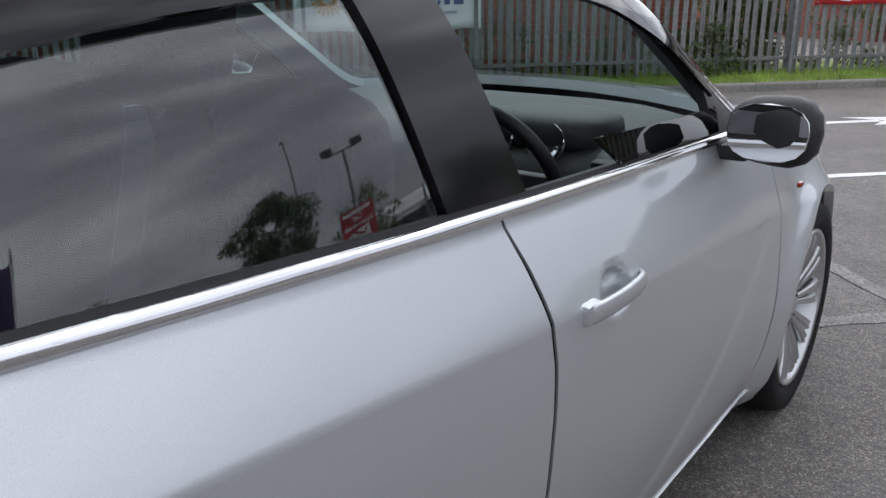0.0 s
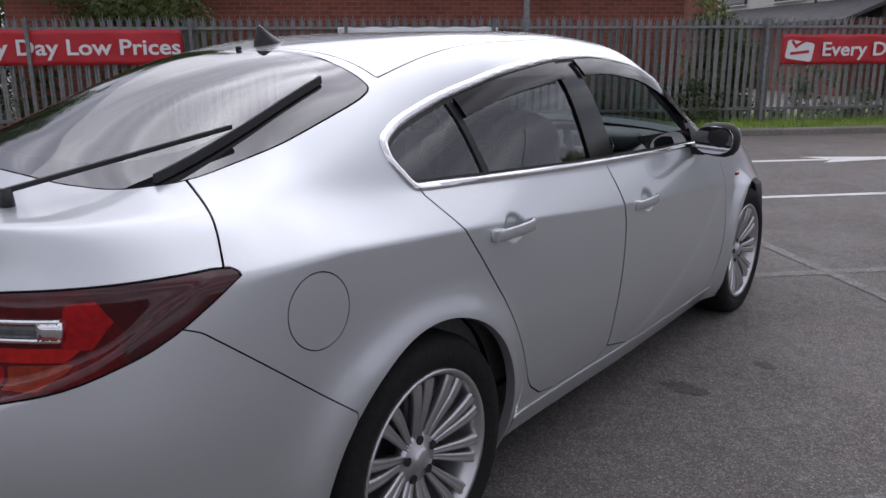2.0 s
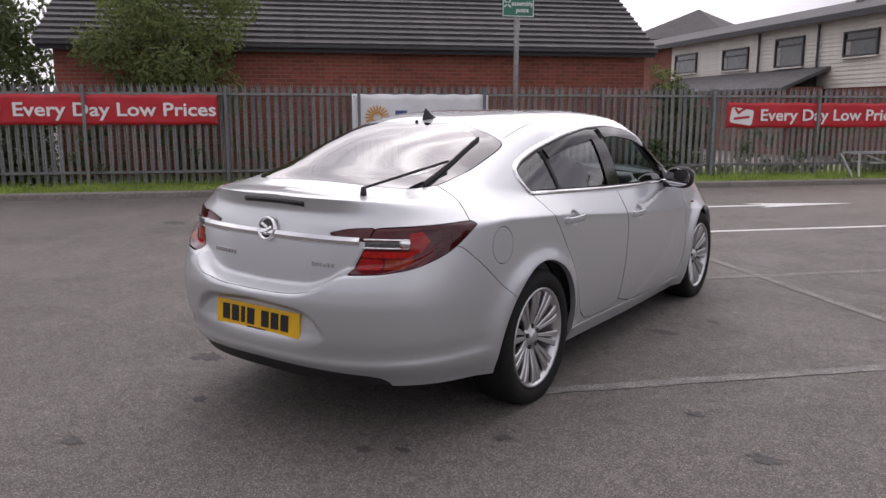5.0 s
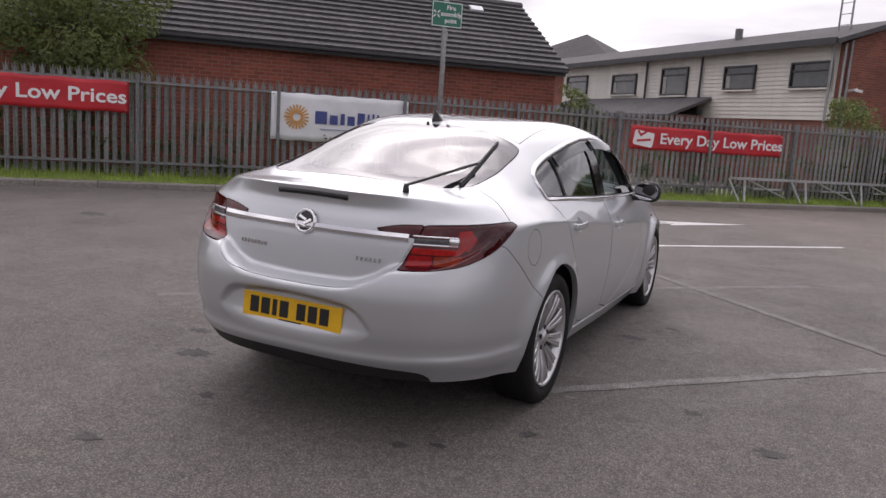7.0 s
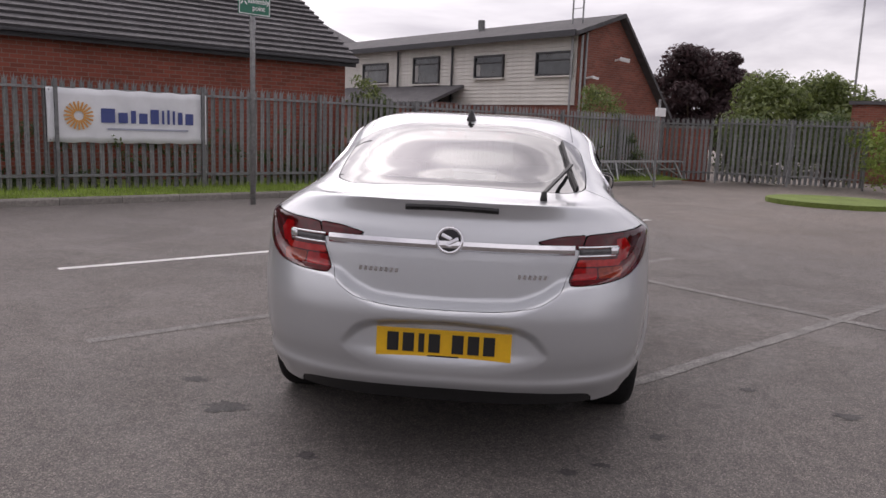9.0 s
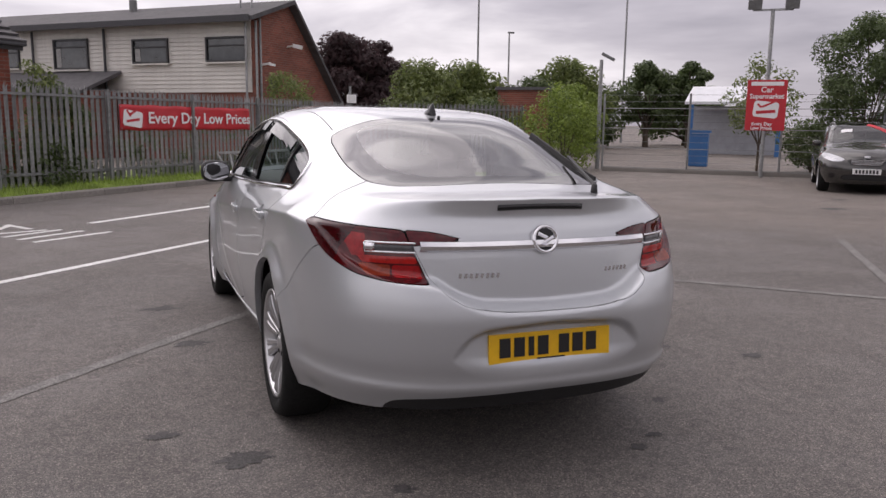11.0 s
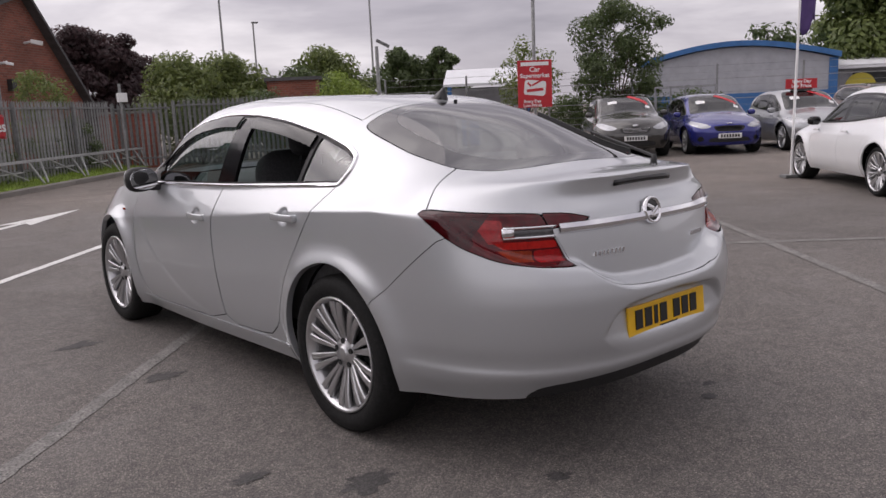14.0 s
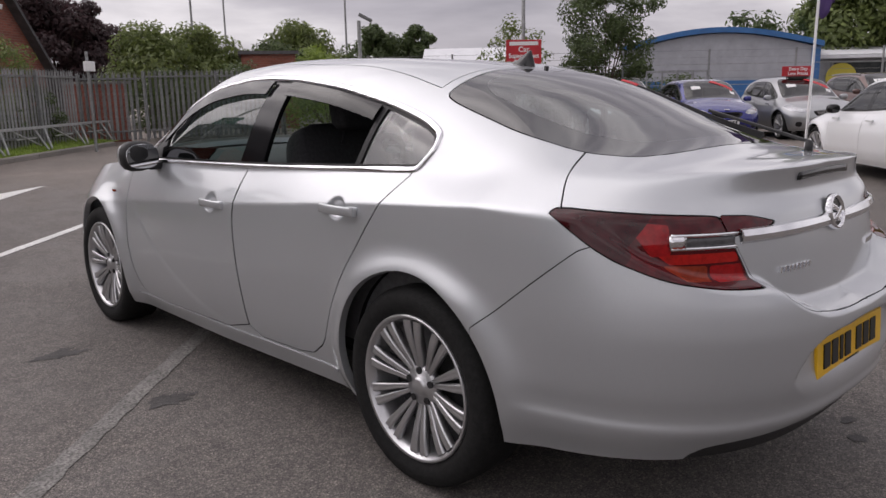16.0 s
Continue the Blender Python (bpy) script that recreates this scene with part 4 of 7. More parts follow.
def handle_cups(g):
    """The finger hollows behind the door handles."""
    for y0, z0 in ((0.412, 0.893), (1.362, 0.825)):
        r2 = ((g[..., 1] - y0) / 0.058) ** 2 + ((g[..., 2] - z0) / 0.039) ** 2
        g[..., 0] = g[..., 0] - 0.016 * smoothstep((1 - r2) * 1.6) * (g[..., 0] > 0.7)
    return g


CAR = dict(
    yc=-0.2, yf=2.80, n_rear=2.8, n_front=2.2, rear=lambda z: tail_of(0 * np.asarray(z) + 0.0, z), rear_at=tail_of,
    front=spline([0.15, 0.3, 0.5, 0.7, 0.85, 1.0], [3.58, 3.66, 3.70, 3.66, 3.52, 3.3]),
    belt=spline([-0.95, -0.8, -0.6, -0.4, -0.2, 0.1, 0.42, 1.12, 2.3, 2.7, 3.3, 3.7], [1.072, 1.066, 1.062, 1.062, 1.056, 1.042, 1.016, 0.975, 0.945, 0.92, 0.84, 0.70]),
    crease=lambda y: np.minimum(0.92 - 0.08 * np.clip(y, -0.49, 4) + 0.010 + 0.014 * smoothstep((1.1 - y) / 0.9), 0.966) - 0.05 * smoothstep((y - 2.6) / 0.9),
    foot=spline([-1.1, -0.9, -0.4, -0.2, 0.4, 2.3, 2.8, 3.7], [0.295, 0.285, 0.255, 0.24, 0.19, 0.17, 0.20, 0.22]),
    belt_x=spline([-0.2, 0.1, 1.1, 2.0, 2.4, 3.0], [0.715, 0.748, 0.795, 0.80, 0.79, 0.72]),
    low=spline([0, 0.14, 0.35, 0.6, 0.85, 1.0], [0.80, 0.838, 0.862, 0.872, 0.866, 0.857]), wide=spline([-0.2, 0.6, 1.5, 2.75], [0.995, 0.995, 1.012, 1.01]),
    shoulder=1.08, axles=(0.0, 2.737), arch=0.385, flare=0.034,
    top=spline([-0.95, -0.90, -0.75, -0.62, -0.45, -0.1, 0.1, 0.45, 0.8, 1.2, 1.55, 1.75, 2.1, 2.45, 3.0, 3.4, 3.72],
               [1.074, 1.082, 1.084, 1.110, 1.178, 1.318, 1.370, 1.418, 1.442, 1.451, 1.435, 1.400, 1.245, 1.03, 0.965, 0.89, 0.70]),
    p=spline([-0.95, -0.5, 0.1, 0.6, 1.6, 2.3, 2.6], [1.0, 1.1, 2.6, 5.0, 3.4, 1.6, 1.0]), q=spline([-0.95, -0.5, 0.1, 0.6, 1.6, 2.3, 2.6], [0.5, 0.5, 0.32, 0.20, 0.20, 0.45, 0.5]),
    lean=spline([-0.95, -0.5, 0.1, 0.6, 1.6, 2.4], [0.0, 0.02, 0.19, 0.155, 0.105, 0.05]),
    fair=0.12, fair_rounds=26, dents=(plate_scoop, bumper_step, door_blade, handle_cups))

DLO = rounded([(0.068, 1.05), (0.085, 1.033), (0.115, 1.029), (0.45, 1.013), (1.12, 0.984), (1.8, 0.966), (2.25, 0.956), (2.13, 1.058), (1.815, 1.25), (1.56, 1.338), (1.25, 1.374), (0.926, 1.366), (0.6, 1.329), (0.32, 1.268), (0.13, 1.21), (0.04, 1.165), (0.03, 1.11)], 3)
LAMP = rounded([(1.04, 0.986), (0.75, 0.973), (0.535, 0.963), (0.53, 0.945), (0.455, 0.785), (0.465, 0.777), (0.60, 0.783), (0.74, 0.805), (0.88, 0.862)], 2)
LAMP_IN = rounded([(0.532, 0.963), (0.531, 0.9632), (0.43, 0.957), (0.33, 0.934), (0.335, 0.928), (0.50, 0.906), (0.512, 0.906)], 2)
GLASS_BACK = rounded([(-0.3, -0.615), (0.3, -0.615), (0.47, -0.57), (0.555, -0.46), (0.578, -0.2), (0.572, 0.07), (0.555, 0.142), (0.50, 0.15), (0.0, 0.15), (-0.3, 0.15)], 2)
GATE_SIDE = [(-3, 0.4), (-0.58, 0.4), (-0.56, 0.965), (-0.485, 1.07), (-0.42, 1.14), (-0.22, 1.205), (0.06, 1.27), (0.13, 1.30), (0.165, 1.38), (0.17, 1.6), (-3, 1.6)]
GATE_LOW = rounded([(-0.3, 0.672), (0.2, 0.677), (0.34, 0.70), (0.43, 0.755), (0.53, 0.957), (0.75, 0.968), (1.02, 0.980), (1.3, 0.983), (2.2, 0.985), (2.2, 1.7), (-0.3, 1.7)], 2)
REAR_DOOR = rounded([(0.095, 1.032), (0.138, 0.97), (0.237, 0.84), (0.355, 0.68), (0.46, 0.5), (0.525, 0.36), (0.64, 0.283), (1.085, 0.272), (1.115, 0.5), (1.158, 0.75), (1.147, 0.9), (1.116, 1.03), (0.6, 1.05), (0.14, 1.075)], 1)
FRONT_DOOR = rounded([(1.127, 0.984), (1.152, 0.9), (1.163, 0.75), (1.12, 0.5), (1.09, 0.272), (2.16, 0.245), (2.25, 0.33), (2.31, 0.6), (2.33, 0.93), (2.28, 0.965), (1.7, 0.99), (1.117, 1.03)], 1)


def flank(u, w):
    """A flap cut through the side alone, by a closed outline in side view."""
    return lambda v, a: np.maximum(inside_distance(v[:, 1], v[:, 2], w), u - np.abs(v[:, 0]))


def shift(f, d):
    return lambda v, a: f(v, a) + d


def islands(me):
    """Part a mesh into its connected pieces; tiny slivers are dropped."""
    root = list(range(len(me.vertices)))

    def find(i):
        while root[i] != i:
            root[i] = root[root[i]]
            i = root[i]
        return i
    for p in me.polygons:
        vs = list(p.vertices)
        for v in vs[1:]:
            root[find(v)] = find(vs[0])
    groups = {}
    for p in me.polygons:
        groups.setdefault(find(p.vertices[0]), []).append(list(p.vertices))
    out = []
    for polys in groups.values():
        if len(polys) < 8:
            continue
        ids = sorted({v for p in polys for v in p})
        at = {v: k for k, v in enumerate(ids)}
        out.append(mesh_of(me.name, [tuple(me.vertices[v].co) for v in ids], [tuple(at[v] for v in p) for p in polys], me.materials[0], True))
    return out


def build_silver_car():
    car = empty("silver_hatchback", "silver five-door hatchback parked askew with open side windows", "car", m=pose(0, 0, 0, 0, 0.6, 0))
    sh, faces = hatch_surface(CAR, 140, 260, 50, 88, 16, 84)

    def take(faces, field, gap):
        """Cut a panel free, with a gap all round; what lies in the gap goes to the seams."""
        a, rest = sh.cut(faces, shift(field, gap))
        strip, rest = sh.cut(rest, shift(field, -gap))
        seams.append(strip)
        return a, rest

    def add(name, faces, mat, label="", parent=None, rim=0.012, push=0.0, side=0):
        return link(name, sh.mesh(name, faces, mat, rim, push, side), parent or car, label)

    seams = []
    # wheel arches
    for wy in CAR["axles"]:
        _, faces = sh.cut(faces, lambda v, a: np.maximum(np.hypot(v[:, 1] - wy, (v[:, 2] - 0.345)) - 0.385, v[:, 2] - 0.9))
    # side windows
    dlo = flank(0.62, DLO)
    win, faces = sh.cut(faces, dlo)
    chrome, win = sh.cut(win, lambda v, a: -dlo(v, a) - 0.021)
    # the chrome surround is a rounded bead: cut it lengthwise so that it can swell
    for at in (0.0035, 0.0105, 0.0175):
        p, q = sh.cut(chrome, lambda v, a: -dlo(v, a) - at)
        chrome = {n: np.vstack([x[n] for x in (p, q) if n in x]) for n in set(p) | set(q)}
    bead = lambda v, a: 0.008 * np.sqrt(np.clip(1 - ((-dlo(v, a) - 0.0105) / 0.0105) ** 2, 0, 1))
    # windscreen and rear window
    screen = rounded([(-0.3, 1.66), (0.50, 1.62), (0.575, 1.70), (0.66, 2.30), (0.64, 2.40), (-0.3, 2.48)], 2)
    wind, faces = sh.cut(faces, lambda v, a: np.maximum(inside_distance(np.abs(v[:, 0]), v[:, 1], screen), 0.98 - v[:, 2]))
    back_field = lambda v, a: np.maximum(inside_distance(np.abs(v[:, 0]), v[:, 1], GLASS_BACK), 1.0 - v[:, 2])
    back, faces = take(faces, back_field, 0.0025)
    # lamps
    low = lambda v, a: (a[:, 1] - 0.6)
    lamp_field = lambda v, a: np.maximum(inside_distance(a[:, 0], v[:, 2], LAMP), low(v, a))
    lamp, faces = take(faces, lamp_field, 0.002)
    lamp_in, faces = take(faces, lambda v, a: np.maximum(inside_distance(a[:, 0], v[:, 2], LAMP_IN), low(v, a)), 0.0015)
    # tailgate, bumper
    gate_field = lambda v, a: np.maximum(inside_distance(v[:, 1], v[:, 2], GATE_SIDE), 2.2 * inside_distance(a[:, 0], v[:, 2], GATE_LOW))
    gate, faces = take(faces, gate_field, 0.002)
    bumper_side = [(-3, 0.1), (-0.28, 0.1), (-0.30, 0.61), (-0.62, 0.875), (-0.9, 0.985), (-3, 0.985)]
    bumper, faces = take(faces, lambda v, a: inside_distance(v[:, 1], v[:, 2], bumper_side), 0.0017)
    # doors, fuel flap, roof skin
    door_r, faces = take(faces, flank(0.55, REAR_DOOR), 0.0027)
    door_f, faces = take(faces, flank(0.55, FRONT_DOOR), 0.0027)
    flap, faces = take(faces, lambda v, a: np.maximum(np.hypot(v[:, 1] + 0.362, (v[:, 2] - 0.855)) - 0.083, -v[:, 0]), 0.0014)
    roof = [(-0.3, 0.19), (0.535, 0.19), (0.545, 0.9), (0.50, 1.6), (-0.3, 1.64)]
    skin, faces = take(faces, lambda v, a: np.maximum(inside_distance(np.abs(v[:, 0]), v[:, 1], roof), 1.2 - v[:, 2]), 0.002)
    # bright fold along the sills
    sill, faces = take(faces, lambda v, a: np.maximum(np.maximum(np.abs(v[:, 2] - 0.262 + 0.012 * (v[:, 1] - 0.6)) - 0.008, 0.6 - np.abs(v[:, 0])), np.maximum(0.46 - v[:, 1], v[:, 1] - 2.28)), 0.0008)
    # lower black insert of the bumper
    insert = rounded([(-0.3, 0.1), (0.70, 0.1), (0.665, 0.29), (0.60, 0.335), (0.3, 0.355), (-0.3, 0.36)], 2)
    skirt, bumper = take(bumper, lambda v, a: inside_distance(a[:, 0], v[:, 2], insert), 0.001)

    add("body_shell", faces, SILVER, rim=0.03)
    add("bumper", bumper, SILVER, "silver rear bumper")
    add("lower_skirt", skirt, SATIN_BLACK, "black plastic lower bumper insert", push=-0.004)
    tailgate = add("tailgate", gate, SILVER, "silver tailgate with a lip spoiler")
    add("roof_skin", skin, SILVER)
    add("fuel_flap", flap, SILVER, "round silver fuel flap", rim=0.008)
    for s in (1, -1):
        add("sill_strip", sill, SILVER, "raised silver sill strip", side=s, push=0.004)
        fd = add("front_door", door_f, SILVER, side=s)
        rd = add("rear_door", door_r, SILVER, side=s)
        door_handle(rd, s, 0.395, 0.890)
        door_handle(fd, s, 1.345, 0.822)
        link("window_chrome", sh.mesh("window_chrome", chrome, CHROME, 0.008, 0.001, s, bead), car, "polished chrome window surround")
    for k, f in enumerate(seams):
        for s in (1, -1) if k in (1, 2, 4, 5, 6, 9) else (0,):
            if f:
                for me in islands(sh.mesh("panel_gap", f, SEAM, 0, -0.004, s)):
                    link("panel_gap", me, car, "dark gap between panels")
    glazing(car, sh, win, dlo, add)
    # windscreen and rear glass with their black borders
    add("windscreen", wind, GLASS, rim=0)
    frit, clear = sh.cut(back, lambda v, a: back_border(v))
    add("rear_window", clear, GLASS_REAR, "rear window reflecting the clouds", tailgate, rim=0)
    add("rear_window_border", frit, FRIT, "black printed glass border", tailgate, rim=0.004)
    tail_lamps(car, tailgate, sh, lamp, lamp_in, add)
    return car, tailgate


def back_border(v):
    """Negative in the black border of the rear window."""
    clear = rounded([(-0.3, -0.545), (0.2, -0.545), (0.36, -0.50), (0.455, -0.36), (0.475, -0.12), (0.465, 0.03), (0.40, 0.10), (-0.3, 0.118)], 3)
    return -inside_distance(np.abs(v[:, 0]), v[:, 1], clear)


def door_handle(door, s, y, z):
    """A pull handle over its hollow."""
    x = 0.850
    bm = bmesh.new()
    n = 14
    ring, prof = [], [(math.cos(a), math.sin(a)) for a in [2 * math.pi * k / 10 for k in range(10)]]
    for k in range(n + 1):
        u = k / n
        out = 0.014 + 0.022 * math.sin(math.pi * min(1, max(0, u))) ** 0.3
        r = 0.0165 * (0.93 + 0.07 * math.sin(math.pi * u) ** 0.4)
        ring.append([bm.verts.new((s * (x + out - 0.006 + 0.006 * math.copysign(abs(c) ** 0.6, c)), y - 0.11 + 0.22 * u, z + r * math.copysign(abs(d) ** 0.6, d))) for c, d in prof])
    for a, b in zip(ring, ring[1:]):
        for i in range(10):
            bm.faces.new((a[i], a[(i + 1) % 10], b[(i + 1) % 10], b[i]))
    bm.faces.new(ring[0])
    bm.faces.new(ring[-1])
    bmesh.ops.recalc_face_normals(bm, faces=bm.faces)
    h = part("handle", bm, SILVER, door, "silver pull handle", True)
    part("lock_cover", box_bm(pose(s * (x + 0.012), y - 0.085, z), 0.03, 0.045, 0.034, 0.008), SILVER, h)


def glazing(car, sh, win, dlo, add):
    """Side glass, pillars and wind deflectors of both sides. The driver's window and one rear window are open."""
    rubber, glass = sh.cut(win, lambda v, a: -dlo(v, a) - 0.029)
    pillar = lambda v, a: np.abs(v[:, 1] - (1.118 - (v[:, 2] - 0.984) * 0.34)) - (0.092 - 0.06 * (v[:, 2] - 0.98))
    post, glass = sh.cut(glass, pillar)
    bar, glass = sh.cut(glass, lambda v, a: np.abs(v[:, 1] - (0.41 - (v[:, 2] - 1.024) * 0.31)) - 0.013)
    sail, glass = sh.cut(glass, lambda v, a: 1.96 - v[:, 1] + 0.15 * (v[:, 2] - 1.0))
    fore, aft = sh.cut(glass, lambda v, a: (1.118 - (v[:, 2] - 0.984) * 0.34) - v[:, 1])
    rear, quarter = sh.cut(aft, lambda v, a: (0.41 - (v[:, 2] - 1.024) * 0.31) - v[:, 1])
    strip = lambda v, a: np.maximum(-dlo(v, a) - 0.08, 1.17 - 0.06 * v[:, 1] - 0.12 * smoothstep((v[:, 1] - 1.3) / 0.3) - v[:, 2])
    guard_f, _ = sh.cut(fore, strip)
    guard_r, _ = sh.cut(rear, strip)
    for s in (1, -1):
        add("window_rubber", rubber, SATIN_BLACK, side=s, rim=0.02, push=-0.004)
        add("door_pillar", post, GLOSS_BLACK, "gloss black door pillar", side=s, rim=0.02, push=-0.002)
        add("window_bar", bar, SATIN_BLACK, side=s, rim=0.02, push=-0.002)
        add("mirror_sail", sail, SATIN_BLACK, side=s, rim=0.02, push=-0.003)
        add("quarter_window", quarter, GLASS, side=s, rim=0, push=-0.008)
        if s < 0:
            add("front_window", fore, GLASS, "closed front door window", side=s, rim=0, push=-0.010)
        else:
            add("rear_window_pane", rear, GLASS, "closed rear door window", side=s, rim=0, push=-0.010)
        add("wind_deflector", guard_f, SMOKED, "smoked acrylic wind deflector", side=s, rim=0.008, push=0.012)
        add("wind_deflector", guard_r, SMOKED, "smoked acrylic wind deflector", side=s, rim=0.008, push=0.012)


def tail_lamps(car, tailgate, sh, lamp, lamp_in, add):
    within = lambda poly: (lambda v, a: inside_distance(a[:, 0], v[:, 2], poly))
    smoke, red = sh.cut(lamp, lambda v, a: 0.80 + 0.9 * (0.88 - v[:, 2]) - a[:, 0])
    side, red = sh.cut(red, within([(0.683, 0.945), (0.81, 0.953), (0.765, 0.905), (0.735, 0.862), (0.683, 0.868)]))
    brake, red = sh.cut(red, within([(0.497, 0.868), (0.72, 0.868), (0.69, 0.842), (0.487, 0.842)]))
    amber, red = sh.cut(red, within([(0.585, 0.836), (0.72, 0.84), (0.69, 0.806), (0.59, 0.798)]))
    inner, red = sh.cut(red, within([(0.484, 0.836), (0.58, 0.836), (0.58, 0.796), (0.472, 0.792)]))
    for s in (1, -1):
        e = add("tail_lamp", red, LENS_RED, "red rear lamp with a smoked outer lens", side=s, rim=0.02)
        add("smoked_lens", smoke, LENS_SMOKE, "dark smoked red lens", e, side=s, rim=0.02)
        add("brake_segment", brake, LENS_BRIGHT, "bright red lens segment", e, side=s, rim=0)
        add("side_segment", side, LENS_DEEP, "deep red lens segment", e, side=s, rim=0)
        add("inner_segment", inner, LENS_DEEP, "deep red lens segment", e, side=s, rim=0)
        add("indicator_segment", amber, LENS_AMBER, "amber lens segment", e, side=s, rim=0)
        add("tailgate_lamp", lamp_in, LENS_RED, "smoked red lamp on the tailgate", tailgate, side=s, rim=0.015)


SILVER_CAR, TAILGATE = build_silver_car()


# ---- fittings of the silver car ----
LAMP_GREY = material("grey_lamp_glass", (0.10, 0.10, 0.105), 0.1, scale=40, vary=0.3)
def rear_y(x, z):
    """The tail's surface: its y at that x and z."""
    w = float(CAR["low"](np.array([0.9]))[0]) * 0.995 if z < 0.95 else 0.80
    r = float(tail_of(np.array([x]), np.array([z]))[0])
    return CAR["yc"] - (CAR["yc"] - r) * max(0.0, 1 - (abs(x) / w) ** CAR["n_rear"]) ** (1 / CAR["n_rear"])


def lathe(bm, prof, seg, m):
    """A ring swept round the x axis from (x, radius) pairs."""
    rings = []
    for k in range(seg):
        a = 2 * math.pi * k / seg
        rings.append([bm.verts.new(m @ Vector((x, r * math.cos(a), r * math.sin(a)))) for x, r in prof])
    for k in range(seg):
        a, b = rings[k], rings[(k + 1) % seg]
        for i in range(len(prof) - 1):
            bm.faces.new((a[i], a[i + 1], b[i + 1], b[i]))
    return rings


def build_wheel(parent, s, y, z=0.335, x=0.86, turn=0.0, radius=0.335):
    """An alloy wheel with ten pairs of fluted spokes; its face looks along s x."""
    m = pose(s * x, y, z) @ (Matrix.Identity(4) if s > 0 else pose(0, 0, 0, 0, 0, 180)) @ pose(0, 0, 0, turn)
    hub = link("wheel", bpy.data.meshes.new("wheel"), parent)
    bm = bmesh.new()
    lathe(bm, [(-0.20, 0.225), (-0.03, 0.222), (-0.012, 0.232), (0.004, 0.240), (0.010, 0.248), (0.004, 0.253), (-0.02, 0.250), (-0.21, 0.245)], 64, m)
    bmesh.ops.recalc_face_normals(bm, faces=bm.faces)
    bm.to_mesh(hub.data)
    bm.free()
    hub.data.materials.append(ALLOY)
    hub.data.polygons.foreach_set("use_smooth", [True] * len(hub.data.polygons))
    k = radius
    bm = bmesh.new()
    lathe(bm, [(-0.20, 0.244), (-0.005, 0.246), (0.006, 0.262), (0.016, 0.285), (0.012, k - 0.022), (-0.006, k - 0.008), (-0.025, k - 0.001), (-0.11, k), (-0.19, k - 0.004), (-0.215, k - 0.03), (-0.21, 0.26), (-0.20, 0.244)], 64, m)
    bmesh.ops.recalc_face_normals(bm, faces=bm.faces)
    part("tyre", bm, RUBBER, hub, "black road tyre", True)
    # dark barrel and brake disc behind the spokes
    bm = bmesh.new()
    lathe(bm, [(-0.10, 0.01), (-0.10, 0.15), (-0.115, 0.155), (-0.115, 0.222)], 48, m)
    part("brake_disc", bm, ALLOY_DARK, hub, "dark brake disc behind the spokes")
    me = None
    for i in range(10):
        for off in (-6.4, 6.4):
            if me is None:
                me = mesh_of("spoke", *spoke_mesh(), ALLOY, True)
            ob = link("spoke", me, hub)
            ob.matrix_local = m @ pose(0, 0, 0, 36 * i + off * 1.0) @ pose(0, 0, 0, 0)
    bm = bmesh.new()
    lathe(bm, [(-0.06, 0.0), (-0.06, 0.075), (-0.038, 0.073), (-0.030, 0.062), (-0.024, 0.033), (-0.020, 0.030), (-0.016, 0.024), (-0.014, 0.0001)], 40, m)
    bmesh.ops.recalc_face_normals(bm, faces=bm.faces)
    part("hub_cap", bm, ALLOY, hub, "silver hub cap", True)
    for i in range(5):
        a = 2 * math.pi * i / 5 + 0.3
        c = Vector((-0.034, 0.055 * math.cos(a), 0.055 * math.sin(a)))
        part("wheel_bolt", tube_bm(m @ c, m @ (c + Vector((0.010, 0, 0))), 0.0125, seg=8), SATIN_BLACK, hub, "dark recessed wheel bolt")
    return hub


def spoke_mesh():
    """One slim spoke along +z, with a rounded back and a groove down its face."""
    n = 8
    verts, faces = [], []
    for k in range(n + 1):
        u = k / n
        r = 0.060 + 0.172 * u
        w = 0.0075 + 0.0105 * u
        d = 0.028 - 0.004 * u
        x = -0.034 + 0.030 * math.sin(u * math.pi * 0.5) ** 1.3
        for dy, dx in ((-w, -0.006), (-w * 0.62, 0.004), (-w * 0.2, 0.0), (w * 0.2, 0.0), (w * 0.62, 0.004), (w, -0.006), (w * 0.7, -d), (-w * 0.7, -d)):
            verts.append((x + dx, dy, r))
    for k in range(n):
        for i in range(8):
            a, b = k * 8 + i, k * 8 + (i + 1) % 8
            faces.append((a, b, b + 8, a + 8))
    return verts, faces


for s in (1, -1):
    for y in (0.0, 2.737):
        build_wheel(SILVER_CAR, s, y, 0.337 if s > 0 else 0.328, turn=14 if y else 3, radius=0.343)
        bm = bmesh.new()
        # dark wheel housing behind the arch
        n = 28
        ring = [[bm.verts.new((s * (xx - (0.13 * max(0, math.cos(a)) if y > 1 and xx > 0.6 else 0)), y + 0.392 * math.cos(a), 0.345 + 0.392 * math.sin(a))) for a in [math.pi * (-0.02 + 1.04 * k / n) for k in range(n + 1)]] for xx in (0.80 if y < 1 else 0.765, 0.55)]
        for k in range(n):
            bm.faces.new((ring[0][k], ring[0][k + 1], ring[1][k + 1], ring[1][k]))
        bm.faces.new(ring[1])
        part("wheel_housing", bm, SEAM, SILVER_CAR, "dark wheel housing")


def under_tray():
    bm = box_bm(pose(0, 1.45, 0.30), 1.30, 4.1, 0.10, 0.03)
    part("underbody", bm, SEAM, SILVER_CAR, "dark underbody")


under_tray()


